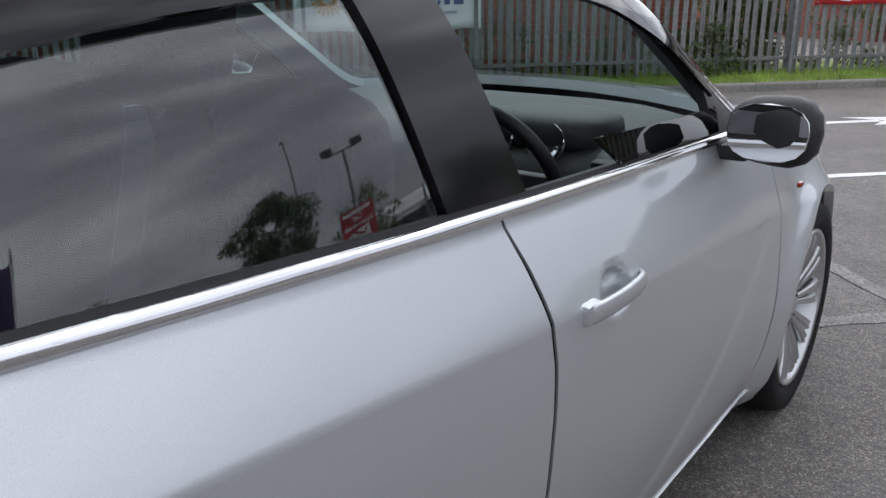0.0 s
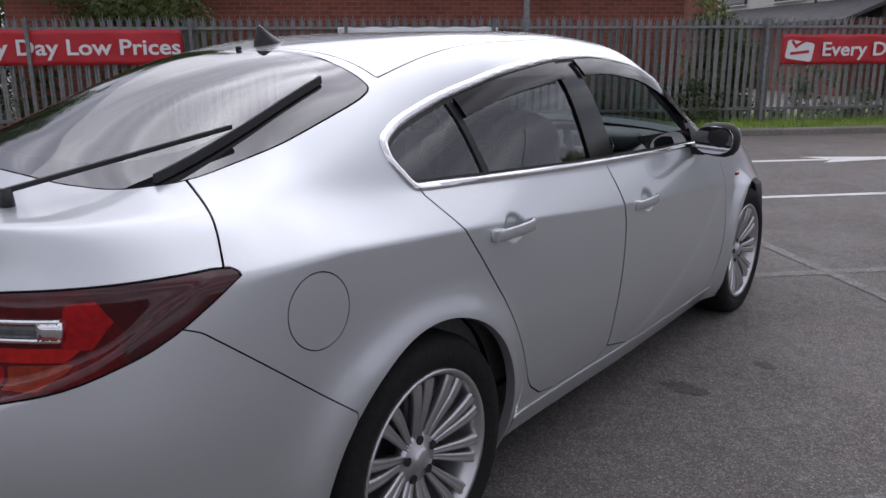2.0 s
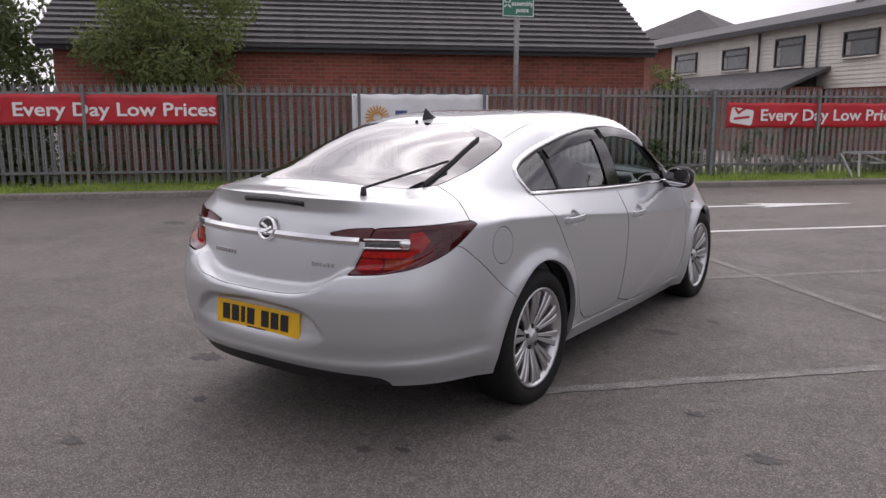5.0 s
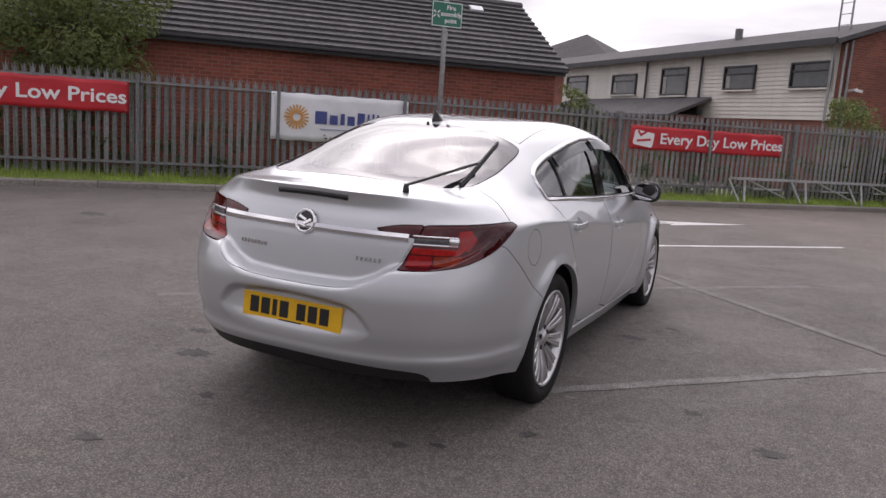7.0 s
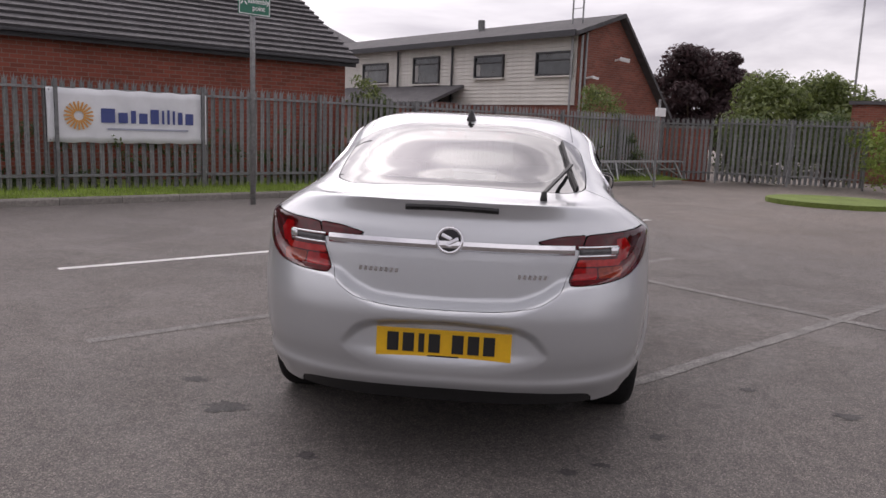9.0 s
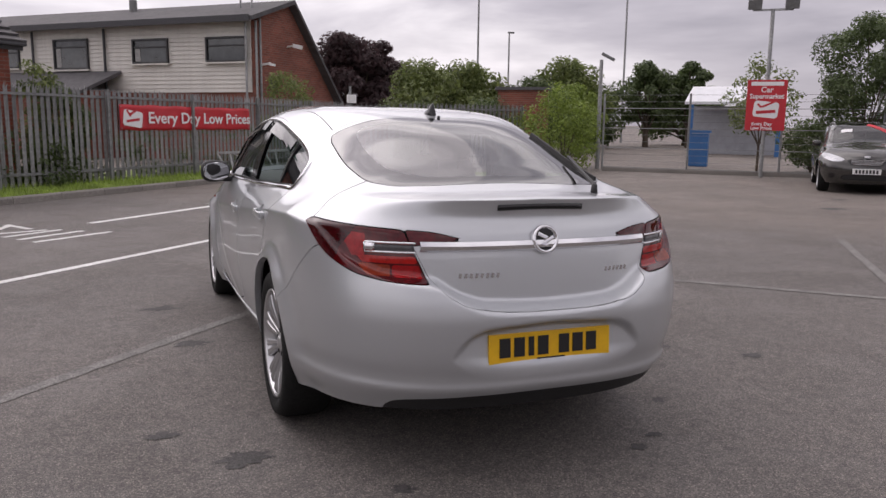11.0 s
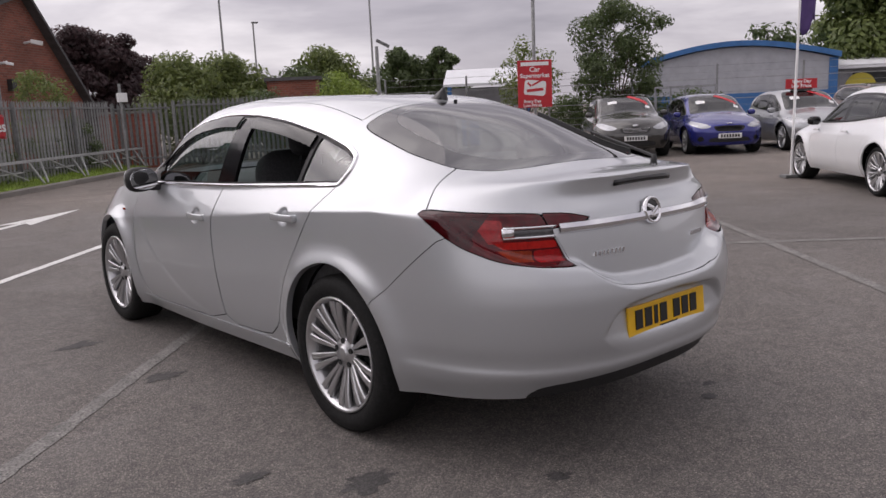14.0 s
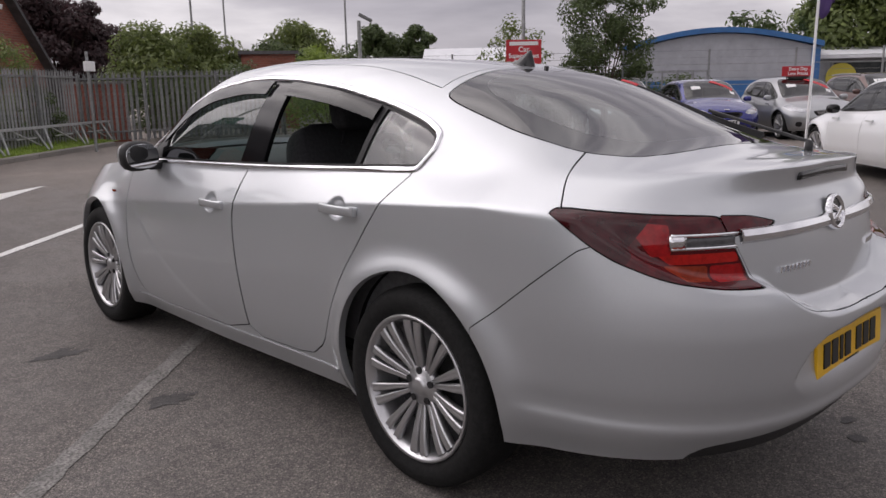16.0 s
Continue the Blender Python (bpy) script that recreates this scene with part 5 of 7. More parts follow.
def band(pts, prof, closed=False):
    """A profile (offsets across z and outwards -y) swept along points."""
    bm = bmesh.new()
    rings = []
    for p in pts:
        rings.append([bm.verts.new((p[0], p[1] + dy, p[2] + dz)) for dy, dz in prof])
    k = len(prof)
    for a, b in zip(rings, rings[1:]):
        for i in range(k):
            bm.faces.new((a[i], a[(i + 1) % k], b[(i + 1) % k], b[i]))
    bm.faces.new(rings[0])
    bm.faces.new(rings[-1][::-1])
    bmesh.ops.recalc_face_normals(bm, faces=bm.faces)
    return bm


def tail_trim():
    bar = [(0.0, 0.021), (-0.010, 0.019), (-0.0165, 0.003), (-0.0145, -0.012), (-0.008, -0.019), (0.0, -0.021)]
    pts = [(x, rear_y(x, 0.905) + 0.001, 0.905) for x in np.linspace(-0.485, 0.485, 61)]
    ob = part("chrome_bar", band(pts, bar), CHROME, TAILGATE, "bright chrome bar across the tailgate", True)
    ob.data.set_sharp_from_angle(angle=radians(20))
    for s in (1, -1):
        # C-shaped chrome end in the lamp
        xs = np.linspace(0.50, 0.665, 14)
        y = lambda x: rear_y(x, 0.897) - 0.001
        top = [(s * x, y(x), 0.917) for x in xs]
        low = [(s * x, y(x), 0.882) for x in xs]
        thin = [(0.0, 0.005), (-0.008, 0.004), (-0.008, -0.004), (0.0, -0.005)]
        part("lamp_chrome", band(top, thin), CHROME, SILVER_CAR, "chrome lamp strip", True)
        part("lamp_chrome", band(low, thin), CHROME, SILVER_CAR, "chrome lamp strip", True)
        end = [(s * x, y(x), 0.8995) for x in np.linspace(0.635, 0.668, 5)]
        part("lamp_chrome", band(end, [(0.0, 0.018), (-0.008, 0.016), (-0.008, -0.016), (0.0, -0.018)]), CHROME, SILVER_CAR, "chrome lamp strip", True)
        slot = [(s * x, y(x), 0.8995) for x in np.linspace(0.505, 0.635, 9)]
        part("lamp_slot", band(slot, [(0.0, 0.013), (-0.004, 0.012), (-0.004, -0.012), (0.0, -0.013)]), LAMP_GREY, SILVER_CAR, "dark reversing lamp slot", True)
    # round badge
    c = rear_y(0, 0.925) - 0.007
    tilt = Matrix.Translation((0, c, 0.925)) @ pose(0, 0, 0, -11)
    bm = bmesh.new()
    lathe(bm, [(-0.004, 0.056), (0.012, 0.054), (0.015, 0.048), (0.012, 0.043), (0.005, 0.042), (0.004, 0.0001)], 40, tilt @ pose(0, 0, 0, 0, 0, -90))
    bmesh.ops.recalc_face_normals(bm, faces=bm.faces)
    badge = part("badge", bm, CHROME, TAILGATE, "round chrome badge", True)
    bm = bmesh.new()
    for dx, dz, r, w, h in ((-0.012, 0.012, 25, 0.044, 0.016), (0.012, -0.004, -30, 0.05, 0.015), (-0.006, -0.020, 20, 0.03, 0.013)):
        add_box(bm, tilt @ pose(dx, -0.009, dz, 0, r, 0), w, 0.008, h, 0.004)
    part("emblem", bm, CHROME, badge)
    bm = tube_bm(tilt @ Vector((0, -0.003, 0)), tilt @ Vector((0, -0.007, 0)), 0.0425, seg=32)
    part("badge_face", bm, GLOSS_BLACK, badge, "dark badge face")
    # unreadable model lettering as plain bars
    for x0, w, n in ((-0.345, 0.165, 8), (0.275, 0.12, 6)):
        bm = bmesh.new()
        for k in range(n):
            x = x0 + w * k / n
            add_box(bm, pose(x, rear_y(x, 0.80) - 0.003, 0.80, 0, 12, 0), w / n * 0.55, 0.006, 0.018)
        part("model_lettering", bm, CHROME, TAILGATE, "small chrome lettering")
    # high brake light in the lip of the spoiler
    pts = [(x, rear_y(x, 1.047) - 0.001, 1.047 - 0.03 * (x / 0.5) ** 2) for x in np.linspace(-0.182, 0.182, 21)]
    part("high_brake_light", band(pts, [(0.004, 0.012), (-0.004, 0.010), (-0.004, -0.010), (0.004, -0.012)]), GLOSS_BLACK, TAILGATE, "dark strip of the high brake light", True)
    # number plate, its characters as plain bars
    pl = part("number_plate", box_bm(pose(0, -1.045, 0.534, -4), 0.52, 0.010, 0.111, 0.004), PLATE_YELLOW, SILVER_CAR, "yellow rear number plate with dark bars")
    for k, x in enumerate((-0.195, -0.135, -0.085, -0.035, 0.055, 0.115, 0.175)):
        part("plate_bar", box_bm(pose(x, -1.0515, 0.537, -4), 0.022 if k == 2 else 0.044, 0.004, 0.072), INK_BLACK, pl)
    bm = box_bm(pose(0, -1.0525, 0.487, -4), 0.12, 0.003, 0.006)
    part("plate_small_bar", bm, INK_BLACK, pl)


tail_trim()


def wiper_and_fin():
    z = lambda x, y: roof_z(x, y)
    px, py = 0.36, -0.735
    bm = tube_bm((px, py, z(px, py) - 0.01), (px, py, z(px, py) + 0.036), 0.016, 0.012, 12)
    pivot = part("wiper_pivot", bm, SATIN_BLACK, TAILGATE, "black wiper pivot", True)
    a, b = Vector((px, py, z(px, py) + 0.032)), Vector((0.50, -0.28, z(0.50, -0.28) + 0.035))
    bm = bmesh.new()
    add_box(bm, Matrix.Translation((a + b) / 2) @ (b - a).to_track_quat("Y", "Z").to_matrix().to_4x4(), 0.015, (b - a).length, 0.011, 0.003)
    part("wiper_arm", bm, SATIN_BLACK, pivot, "black wiper arm")
    c, d = Vector((0.515, -0.50, z(0.515, -0.50) + 0.014)), Vector((0.47, 0.04, z(0.47, 0.04) + 0.014))
    n, bm = 10, bmesh.new()
    ring = []
    for k in range(n + 1):
        p = c + (d - c) * k / n
        h = z(p.x, p.y) + 0.012
        ring.append([bm.verts.new((p.x + dx, p.y, h + dz)) for dx, dz in ((-0.007, -0.01), (0.007, -0.01), (0.004, 0.010), (-0.004, 0.010))])
    for p, q in zip(ring, ring[1:]):
        for i in range(4):
            bm.faces.new((p[i], p[(i + 1) % 4], q[(i + 1) % 4], q[i]))
    bm.faces.new(ring[0])
    bm.faces.new(ring[-1][::-1])
    bmesh.ops.recalc_face_normals(bm, faces=bm.faces)
    part("wiper_blade", bm, SATIN_BLACK, pivot, "black wiper blade")
    # shark-fin aerial
    bm = bmesh.new()
    rings = []
    for k in range(9):
        u = k / 8
        y0, y1, w = 0.215 + 0.02 * u, 0.40 - 0.155 * u ** 0.6, 0.028 * (1 - u) ** 0.8 + 0.002
        h = roof_z(0, 0.3) - 0.012 + 0.066 * u
        rings.append([bm.verts.new((w * math.sin(a), (y0 + y1) / 2 + (y1 - y0) / 2 * math.cos(a), h)) for a in [2 * math.pi * i / 14 for i in range(14)]])
    for p, q in zip(rings, rings[1:]):
        for i in range(14):
            bm.faces.new((p[i], p[(i + 1) % 14], q[(i + 1) % 14], q[i]))
    bm.faces.new(rings[-1])
    bmesh.ops.recalc_face_normals(bm, faces=bm.faces)
    part("roof_aerial", bm, GLOSS_BLACK, SILVER_CAR, "black shark-fin roof aerial", True)
    part("washer_nozzle", box_bm(pose(0.0, 0.155, roof_z(0, 0.155) + 0.004), 0.012, 0.016, 0.014, 0.004), SATIN_BLACK, SILVER_CAR)


def roof_z(x, y):
    """The height of the roof and tailgate at a place."""
    b = float(CAR["belt"](y))
    xb = float(CAR["belt_x"](max(y, -0.2)))
    if y < -0.2:
        L = CAR["yc"] - float(CAR["rear"](1.06))
        xb *= max(0.0, 1 - (abs((CAR["yc"] - y) / L)) ** CAR["n_rear"]) ** (1 / CAR["n_rear"])
    h = np.linspace(0, 1, 400)
    xs = xb * (1 - float(CAR["lean"](y)) * h) * np.maximum(1 - h ** float(CAR["p"](y)), 0) ** float(CAR["q"](y))
    return b + max(1e-4, float(CAR["top"](y)) - b) * float(np.interp(-abs(x), -xs, h))


wiper_and_fin()


def door_mirror(s):
    x, y, z = 0.908, 1.985, 1.003
    bm = bmesh.new()
    bmesh.ops.create_uvsphere(bm, u_segments=28, v_segments=16, radius=1.0)
    for v in bm.verts:
        c = v.co
        v.co = Vector((math.copysign(abs(c.x) ** 0.75, c.x) * 0.098, max(c.y, -0.05) * 0.100, math.copysign(abs(c.z) ** 0.8, c.z) * 0.072 * (1 + 0.12 * c.x * s)))
    bmesh.ops.transform(bm, matrix=pose(s * x, y, z, 0, 0, -s * 12), verts=bm.verts)
    mir = part("door_mirror", bm, SILVER, SILVER_CAR, "silver door mirror with a black base", True)
    bm = bmesh.new()
    bmesh.ops.create_uvsphere(bm, u_segments=24, v_segments=8, radius=1.0)
    for v in bm.verts:
        c = v.co
        v.co = Vector((math.copysign(abs(c.x) ** 0.75, c.x) * 0.1, min(c.y, 0.38) * (0.1 if c.y > 0 else 0.042), math.copysign(abs(c.z) ** 0.8, c.z) * 0.0745 * (1 + 0.12 * c.x * s)))
    bmesh.ops.transform(bm, matrix=pose(s * x, y - 0.004, z, 0, 0, -s * 12), verts=bm.verts)
    part("mirror_bezel", bm, SATIN_BLACK, mir, "black mirror bezel", True)
    bm = bmesh.new()
    bmesh.ops.create_uvsphere(bm, u_segments=24, v_segments=8, radius=1.0)
    for v in bm.verts:
        c = v.co
        v.co = Vector((math.copysign(abs(c.x) ** 0.75, c.x) * 0.086, -0.003 if c.y < 0.2 else 0.0, math.copysign(abs(c.z) ** 0.8, c.z) * 0.060))
    bmesh.ops.transform(bm, matrix=pose(s * x, y - 0.040, z, -5, 0, -s * 6), verts=bm.verts)
    part("mirror_glass", bm, MIRROR, mir, "mirror glass", True)
    part("mirror_arm", box_bm(pose(s * 0.815, y + 0.02, z - 0.055), 0.10, 0.075, 0.035, 0.012), SATIN_BLACK, mir)


for s in (1, -1):
    door_mirror(s)
    bm = box_bm(pose(s * 0.872, 2.46, 0.79), 0.012, 0.03, 0.014, 0.003)
    part("side_repeater", bm, LENS_AMBER, SILVER_CAR, "small side repeater lamp")


# ---- cabin ----
def blob_box(bm, m, sx, sy, sz, e=0.45):
    """A box with well-rounded sides, for cushions."""
    r = bmesh.ops.create_uvsphere(bm, u_segments=20, v_segments=12, radius=1.0)
    for v in r["verts"]:
        c = v.co
        f = [math.copysign(abs(k) ** e, k) for k in c]
        v.co = m @ Vector((f[0] * sx / 2, f[1] * sy / 2, f[2] * sz / 2))


def front_seat(x):
    bm = bmesh.new()
    blob_box(bm, pose(x, 1.35, 0.52, 6), 0.52, 0.52, 0.18)
    seat = part("front_seat", bm, SEAT, SILVER_CAR, "dark cloth front seat", True)
    bm = bmesh.new()
    blob_box(bm, pose(x, 1.02, 0.84, -16), 0.50, 0.16, 0.66)
    part("backrest", bm, SEAT, seat, "", True)
    bm = bmesh.new()
    blob_box(bm, pose(x, 0.90, 1.235, -12), 0.27, 0.10, 0.20)
    part("headrest", bm, SEAT, seat, "dark padded headrest", True)
    for d in (-0.07, 0.07):
        part("headrest_rod", tube_bm((x + d, 0.93, 1.08), (x + d, 0.905, 1.18), 0.007, seg=6), CHROME, seat)


front_seat(0.37)
front_seat(-0.37)


def cabin():
    bm = bmesh.new()
    blob_box(bm, pose(0, 0.35, 0.52, 4), 1.30, 0.50, 0.18)
    seat = part("rear_bench", bm, SEAT, SILVER_CAR, "dark rear bench seat", True)
    bm = bmesh.new()
    blob_box(bm, pose(0, 0.05, 0.80, -20), 1.30, 0.17, 0.56)
    part("backrest", bm, SEAT, seat, "", True)
    for x in (-0.36, 0.36):
        bm = bmesh.new()
        blob_box(bm, pose(x, -0.06, 1.12, -14), 0.27, 0.10, 0.13)
        part("headrest", bm, SEAT, seat, "", True)
    part("cabin_floor", box_bm(pose(0, 1.1, 0.36), 1.5, 2.6, 0.05), CARPET, SILVER_CAR)
    part("parcel_shelf", box_bm(pose(0, -0.25, 0.98, -4), 1.12, 0.46, 0.03, 0.01), SEAT, SILVER_CAR)
    part("boot_floor", box_bm(pose(0, -0.4, 0.55), 1.1, 0.8, 0.04), CARPET, SILVER_CAR)
    for s in (1, -1):
        part("door_lining", box_bm(pose(s * 0.765, 1.1, 0.66), 0.03, 2.2, 0.56, 0.01), SEAT_GREY, SILVER_CAR)
    bm = bmesh.new()
    blob_box(bm, pose(0, 2.10, 0.84, 8), 1.44, 0.62, 0.28, 0.5)
    dash = part("dashboard", bm, DASH, SILVER_CAR, "dark grey dashboard", True)
    bm = bmesh.new()
    blob_box(bm, pose(0.37, 1.98, 0.965), 0.36, 0.28, 0.10, 0.6)
    part("instrument_hood", bm, DASH, dash, "", True)
    bm = bmesh.new()
    blob_box(bm, pose(0.64, 1.92, 0.90, 10), 0.16, 0.22, 0.13, 0.6)
    part("vent_trim", bm, DASH_LIGHT, dash, "light grey dash end trim", True)
    part("air_vent", box_bm(pose(0.64, 1.80, 0.90, 10), 0.10, 0.03, 0.07, 0.008), SATIN_BLACK, dash)
    for k in range(3):
        part("vent_slat", box_bm(pose(0.64, 1.783, 0.88 + 0.02 * k, 10), 0.09, 0.006, 0.004), DASH, dash)
    for x in (0.30, 0.44):
        bm = bmesh.new()
        lathe(bm, [(0.0, 0.0001), (0.0, 0.05), (0.01, 0.053), (0.014, 0.05)], 24, Matrix.Translation((x, 1.85, 0.945)) @ pose(0, 0, 0, 0, 0, -90) @ pose(0, 0, 0, 0, -20, 0))
        part("dial", bm, CHROME, dash, "chrome-ringed dial", True)
    # steering wheel
    m = pose(0.37, 1.70, 0.90, -62, 0, 0)
    bm = bmesh.new()
    rings = []
    for k in range(40):
        a = 2 * math.pi * k / 40
        rings.append([bm.verts.new(m @ Vector(((0.18 + 0.016 * math.cos(b)) * math.cos(a), (0.18 + 0.016 * math.cos(b)) * math.sin(a), 0.016 * math.sin(b)))) for b in [2 * math.pi * i / 10 for i in range(10)]])
    for k in range(40):
        p, q = rings[k], rings[(k + 1) % 40]
        for i in range(10):
            bm.faces.new((p[i], p[(i + 1) % 10], q[(i + 1) % 10], q[i]))
    bmesh.ops.recalc_face_normals(bm, faces=bm.faces)
    wheel = part("steering_wheel", bm, SATIN_BLACK, SILVER_CAR, "black steering wheel", True)
    bm = bmesh.new()
    blob_box(bm, m @ pose(0, -0.01, -0.01), 0.15, 0.13, 0.05)
    part("wheel_boss", bm, SATIN_BLACK, wheel, "", True)
    for a in (0, 180, 270):
        part("wheel_spoke", box_bm(m @ pose(0, 0, 0, 0, 0, a) @ pose(0.12, 0, -0.008), 0.11, 0.035, 0.014, 0.004), DASH_LIGHT, wheel)
    bm = bmesh.new()
    blob_box(bm, pose(0, 1.78, 1.30, 10), 0.24, 0.035, 0.065, 0.5)
    part("inside_mirror", bm, SATIN_BLACK, SILVER_CAR, "black inside mirror", True)
    part("mirror_stem", tube_bm((0, 1.80, 1.32), (0, 1.86, 1.385), 0.012, seg=8), SATIN_BLACK, SILVER_CAR)
    # head lining
    nx, ny = 12, 14
    verts = [(x, y, roof_z(x, y) - 0.035) for y in np.linspace(0.2, 1.62, ny + 1) for x in np.linspace(-0.56, 0.56, nx + 1)]
    faces = [(j * (nx + 1) + i, j * (nx + 1) + i + 1, (j + 1) * (nx + 1) + i + 1, (j + 1) * (nx + 1) + i) for j in range(ny) for i in range(nx)]
    link("head_lining", mesh_of("head_lining", verts, faces, LINING, True), SILVER_CAR)


cabin()


# ---- trees and shrubs ----
def leaf_cloud(rnd, centres, count, size, flat=0.75):
    """Many small leaves scattered in clumps."""
    verts, faces = [], []
    wsum = [r**2 for _, r in centres]
    for _ in range(count):
        c, r = rnd.choices(centres, wsum)[0]
        d = Vector((rnd.gauss(0, 1), rnd.gauss(0, 1), rnd.gauss(0, 1))).normalized()
        p = c + Vector((d.x, d.y, d.z * flat)) * r * rnd.random() ** 0.4
        n = (d + Vector((rnd.uniform(-1, 1), rnd.uniform(-1, 1), rnd.uniform(-0.3, 1.2)))).normalized()
        t = n.orthogonal().normalized()
        b = n.cross(t)
        a = rnd.uniform(0, 6.28)
        u, w = t * math.cos(a) + b * math.sin(a), b * math.cos(a) - t * math.sin(a)
        s = size * rnd.uniform(0.6, 1.3)
        i = len(verts)
        verts += [p - u * s, p + w * s * 0.42, p + u * s, p - w * s * 0.42]
        faces.append((i, i + 1, i + 2, i + 3))
    return verts, faces


def tree(label, x, y, h, spread, leaf, seed, count=3500, size=0.09, bole=0.3, trunk=0.1, name="tree"):
    rnd = random.Random(seed)
    e = empty(name, label, "tree" if name == "tree" else "shrub", m=pose(x, y, 0))
    bm = bmesh.new()
    fork = h * bole
    add_tube(bm, (0, 0, -0.05), (rnd.uniform(-0.05, 0.05), 0, fork), trunk, trunk * 0.75, 8)
    centres = []
    n = 13
    for k in range(n):
        a, u = 2.4 * k, (k + 0.5) / n
        z = fork + (h - fork) * (0.12 + 0.78 * u)
        r = spread * (0.35 + 0.65 * math.sin(math.pi * (0.15 + 0.75 * u))) * rnd.uniform(0.55, 0.95)
        tip = Vector((math.cos(a) * r * 0.75, math.sin(a) * r * 0.75, z))
        add_tube(bm, (0, 0, fork * rnd.uniform(0.7, 1.0)), tip, trunk * 0.4, trunk * 0.1, 6)
        centres.append((tip, spread * rnd.uniform(0.28, 0.5)))
        centres.append((tip + Vector((rnd.uniform(-1, 1), rnd.uniform(-1, 1), rnd.uniform(-0.5, 0.6))) * spread * 0.4, spread * rnd.uniform(0.15, 0.3)))
    centres.append((Vector((0, 0, h * 0.9)), spread * 0.35))
    part("trunk", bm, BARK, e, "brown trunk with limbs")
    v, f = leaf_cloud(rnd, centres, count, size)
    link("crown", mesh_of("crown", v, f, leaf), e, "loose leafy crown")
    return e


def lot_xy(s, v):
    p = lot(s, v)
    return p.x, p.y


willow = tree("leafy willow-like tree leaning over the steel fence", *lot_xy(-2.75, 11.25), 4.5, 1.45, LEAF_MID, 3, 20000, 0.045, 0.32, 0.07)
willow.matrix_world = pose(*lot_xy(-2.7, 11.22), 0, 0, 0, 45) @ Matrix.Diagonal((1.12, 0.5, 1, 1))
tree("dark tall tree beside the brick building", *lot_xy(-7.6, 13.5), 6.5, 2.3, LEAF_DARK, 4, 6000, 0.09)
tree("dark tall tree beside the brick building", *lot_xy(-11.5, 15.0), 7.0, 3.0, LEAF_DARK, 5, 5000, 0.11)
tree("dense dark tree behind the shrubs beside the brick building", *lot_xy(-9.8, 17.0), 7.2, 3.4, LEAF_DARK, 44, 12000, 0.13, 0.08)
tree("dense dark tree behind the shrubs beside the brick building", *lot_xy(-14.0, 16.5), 6.8, 3.2, LEAF_DARK, 45, 10000, 0.13, 0.08)
tree("dark shrubby tree beside the brick building", *lot_xy(-6.3, 12.6), 3.6, 1.5, LEAF_DARK, 41, 4500, 0.07, 0.12)
tree("dark shrubby tree beside the brick building", *lot_xy(-8.6, 12.2), 3.2, 1.5, LEAF_DARK, 42, 4500, 0.07, 0.12)
tree("dark shrubby tree beside the brick building", *lot_xy(-10.6, 12.4), 3.4, 1.6, LEAF_DARK, 43, 4000, 0.07, 0.12)
tree("dark copper-leaved beech behind the house", 9.5, 36.5, 5.7, 2.7, LEAF_COPPER, 6, 24000, 0.12, 0.1, 0.25)
tree("dark copper-leaved beech behind the house", 11.6, 37.5, 4.9, 2.1, LEAF_COPPER, 7, 22000, 0.12, 0.1, 0.25)
tree("rounded green tree beyond the gate", 10.8, 28.8, 3.9, 2.4, LEAF_MID, 8, 10000, 0.11, 0.1, 0.15)
tree("rounded green tree beyond the gate", 13.6, 30.2, 3.9, 2.2, LEAF_MID, 9, 10000, 0.11, 0.1, 0.15)
tree("green tree beyond the gate", 16.5, 29.0, 3.4, 2.0, LEAF_DARK, 10, 8000, 0.11, 0.1, 0.15)
tree("broad green tree beyond the wire fence", 21.8, 35.1, 4.9, 2.4, LEAF_MID, 11, 9000, 0.13, 0.15, 0.2)
tree("bright green bushy tree beyond the wire fence", 18.6, 29.2, 3.3, 1.5, LEAF_LIGHT, 12, 7000, 0.10, 0.1, 0.12)
tree("dark green tree beyond the wire fence", 28.2, 36.5, 5.2, 1.7, LEAF_DARK, 13, 7000, 0.14, 0.2, 0.2)
tree("dark green tree beyond the wire fence", 30.4, 35.2, 5.4, 1.3, LEAF_DARK, 14, 6000, 0.14, 0.2, 0.2)
tree("broad green tree beyond the wire fence", 34.0, 40.0, 4.0, 3.5, LEAF_DARK, 15, 8000, 0.16, 0.1, 0.2)
tree("broad green tree beyond the wire fence", 24.5, 38.5, 3.8, 3.4, LEAF_DARK, 16, 8000, 0.16, 0.1, 0.2)
tree("slender pale-leaved sapling behind the red sign", 15.4, 13.9, 3.3, 1.15, LEAF_MID, 17, 2200, 0.06, 0.3, 0.04)
tree("leafy young tree behind the parked cars", 16.8, 11.6, 4.4, 1.6, LEAF_DARK, 18, 16000, 0.055, 0.22, 0.07)
tree("tall green trees behind the blue shed", 40.0, 13.0, 7.5, 4.0, LEAF_MID, 19, 20000, 0.18, 0.15, 0.3)
tree("tall green trees behind the blue shed", 42.0, 6.0, 7.0, 4.2, LEAF_MID, 20, 18000, 0.18, 0.15, 0.3)
tree("tall green trees behind the blue shed", 41.0, 18.5, 4.6, 3.0, LEAF_DARK, 21, 4000, 0.18, 0.15, 0.3)
tree("bright green rounded bush at the end of the gate", 10.9, 17.2, 2.3, 1.45, LEAF_LIGHT, 22, 7000, 0.055, 0.05, 0.05, name="bush")
tree("dark green hedge shrub behind the steel gate", 7.6, 20.4, 2.0, 1.3, LEAF_DARK, 51, 4000, 0.06, 0.05, 0.05, name="bush")
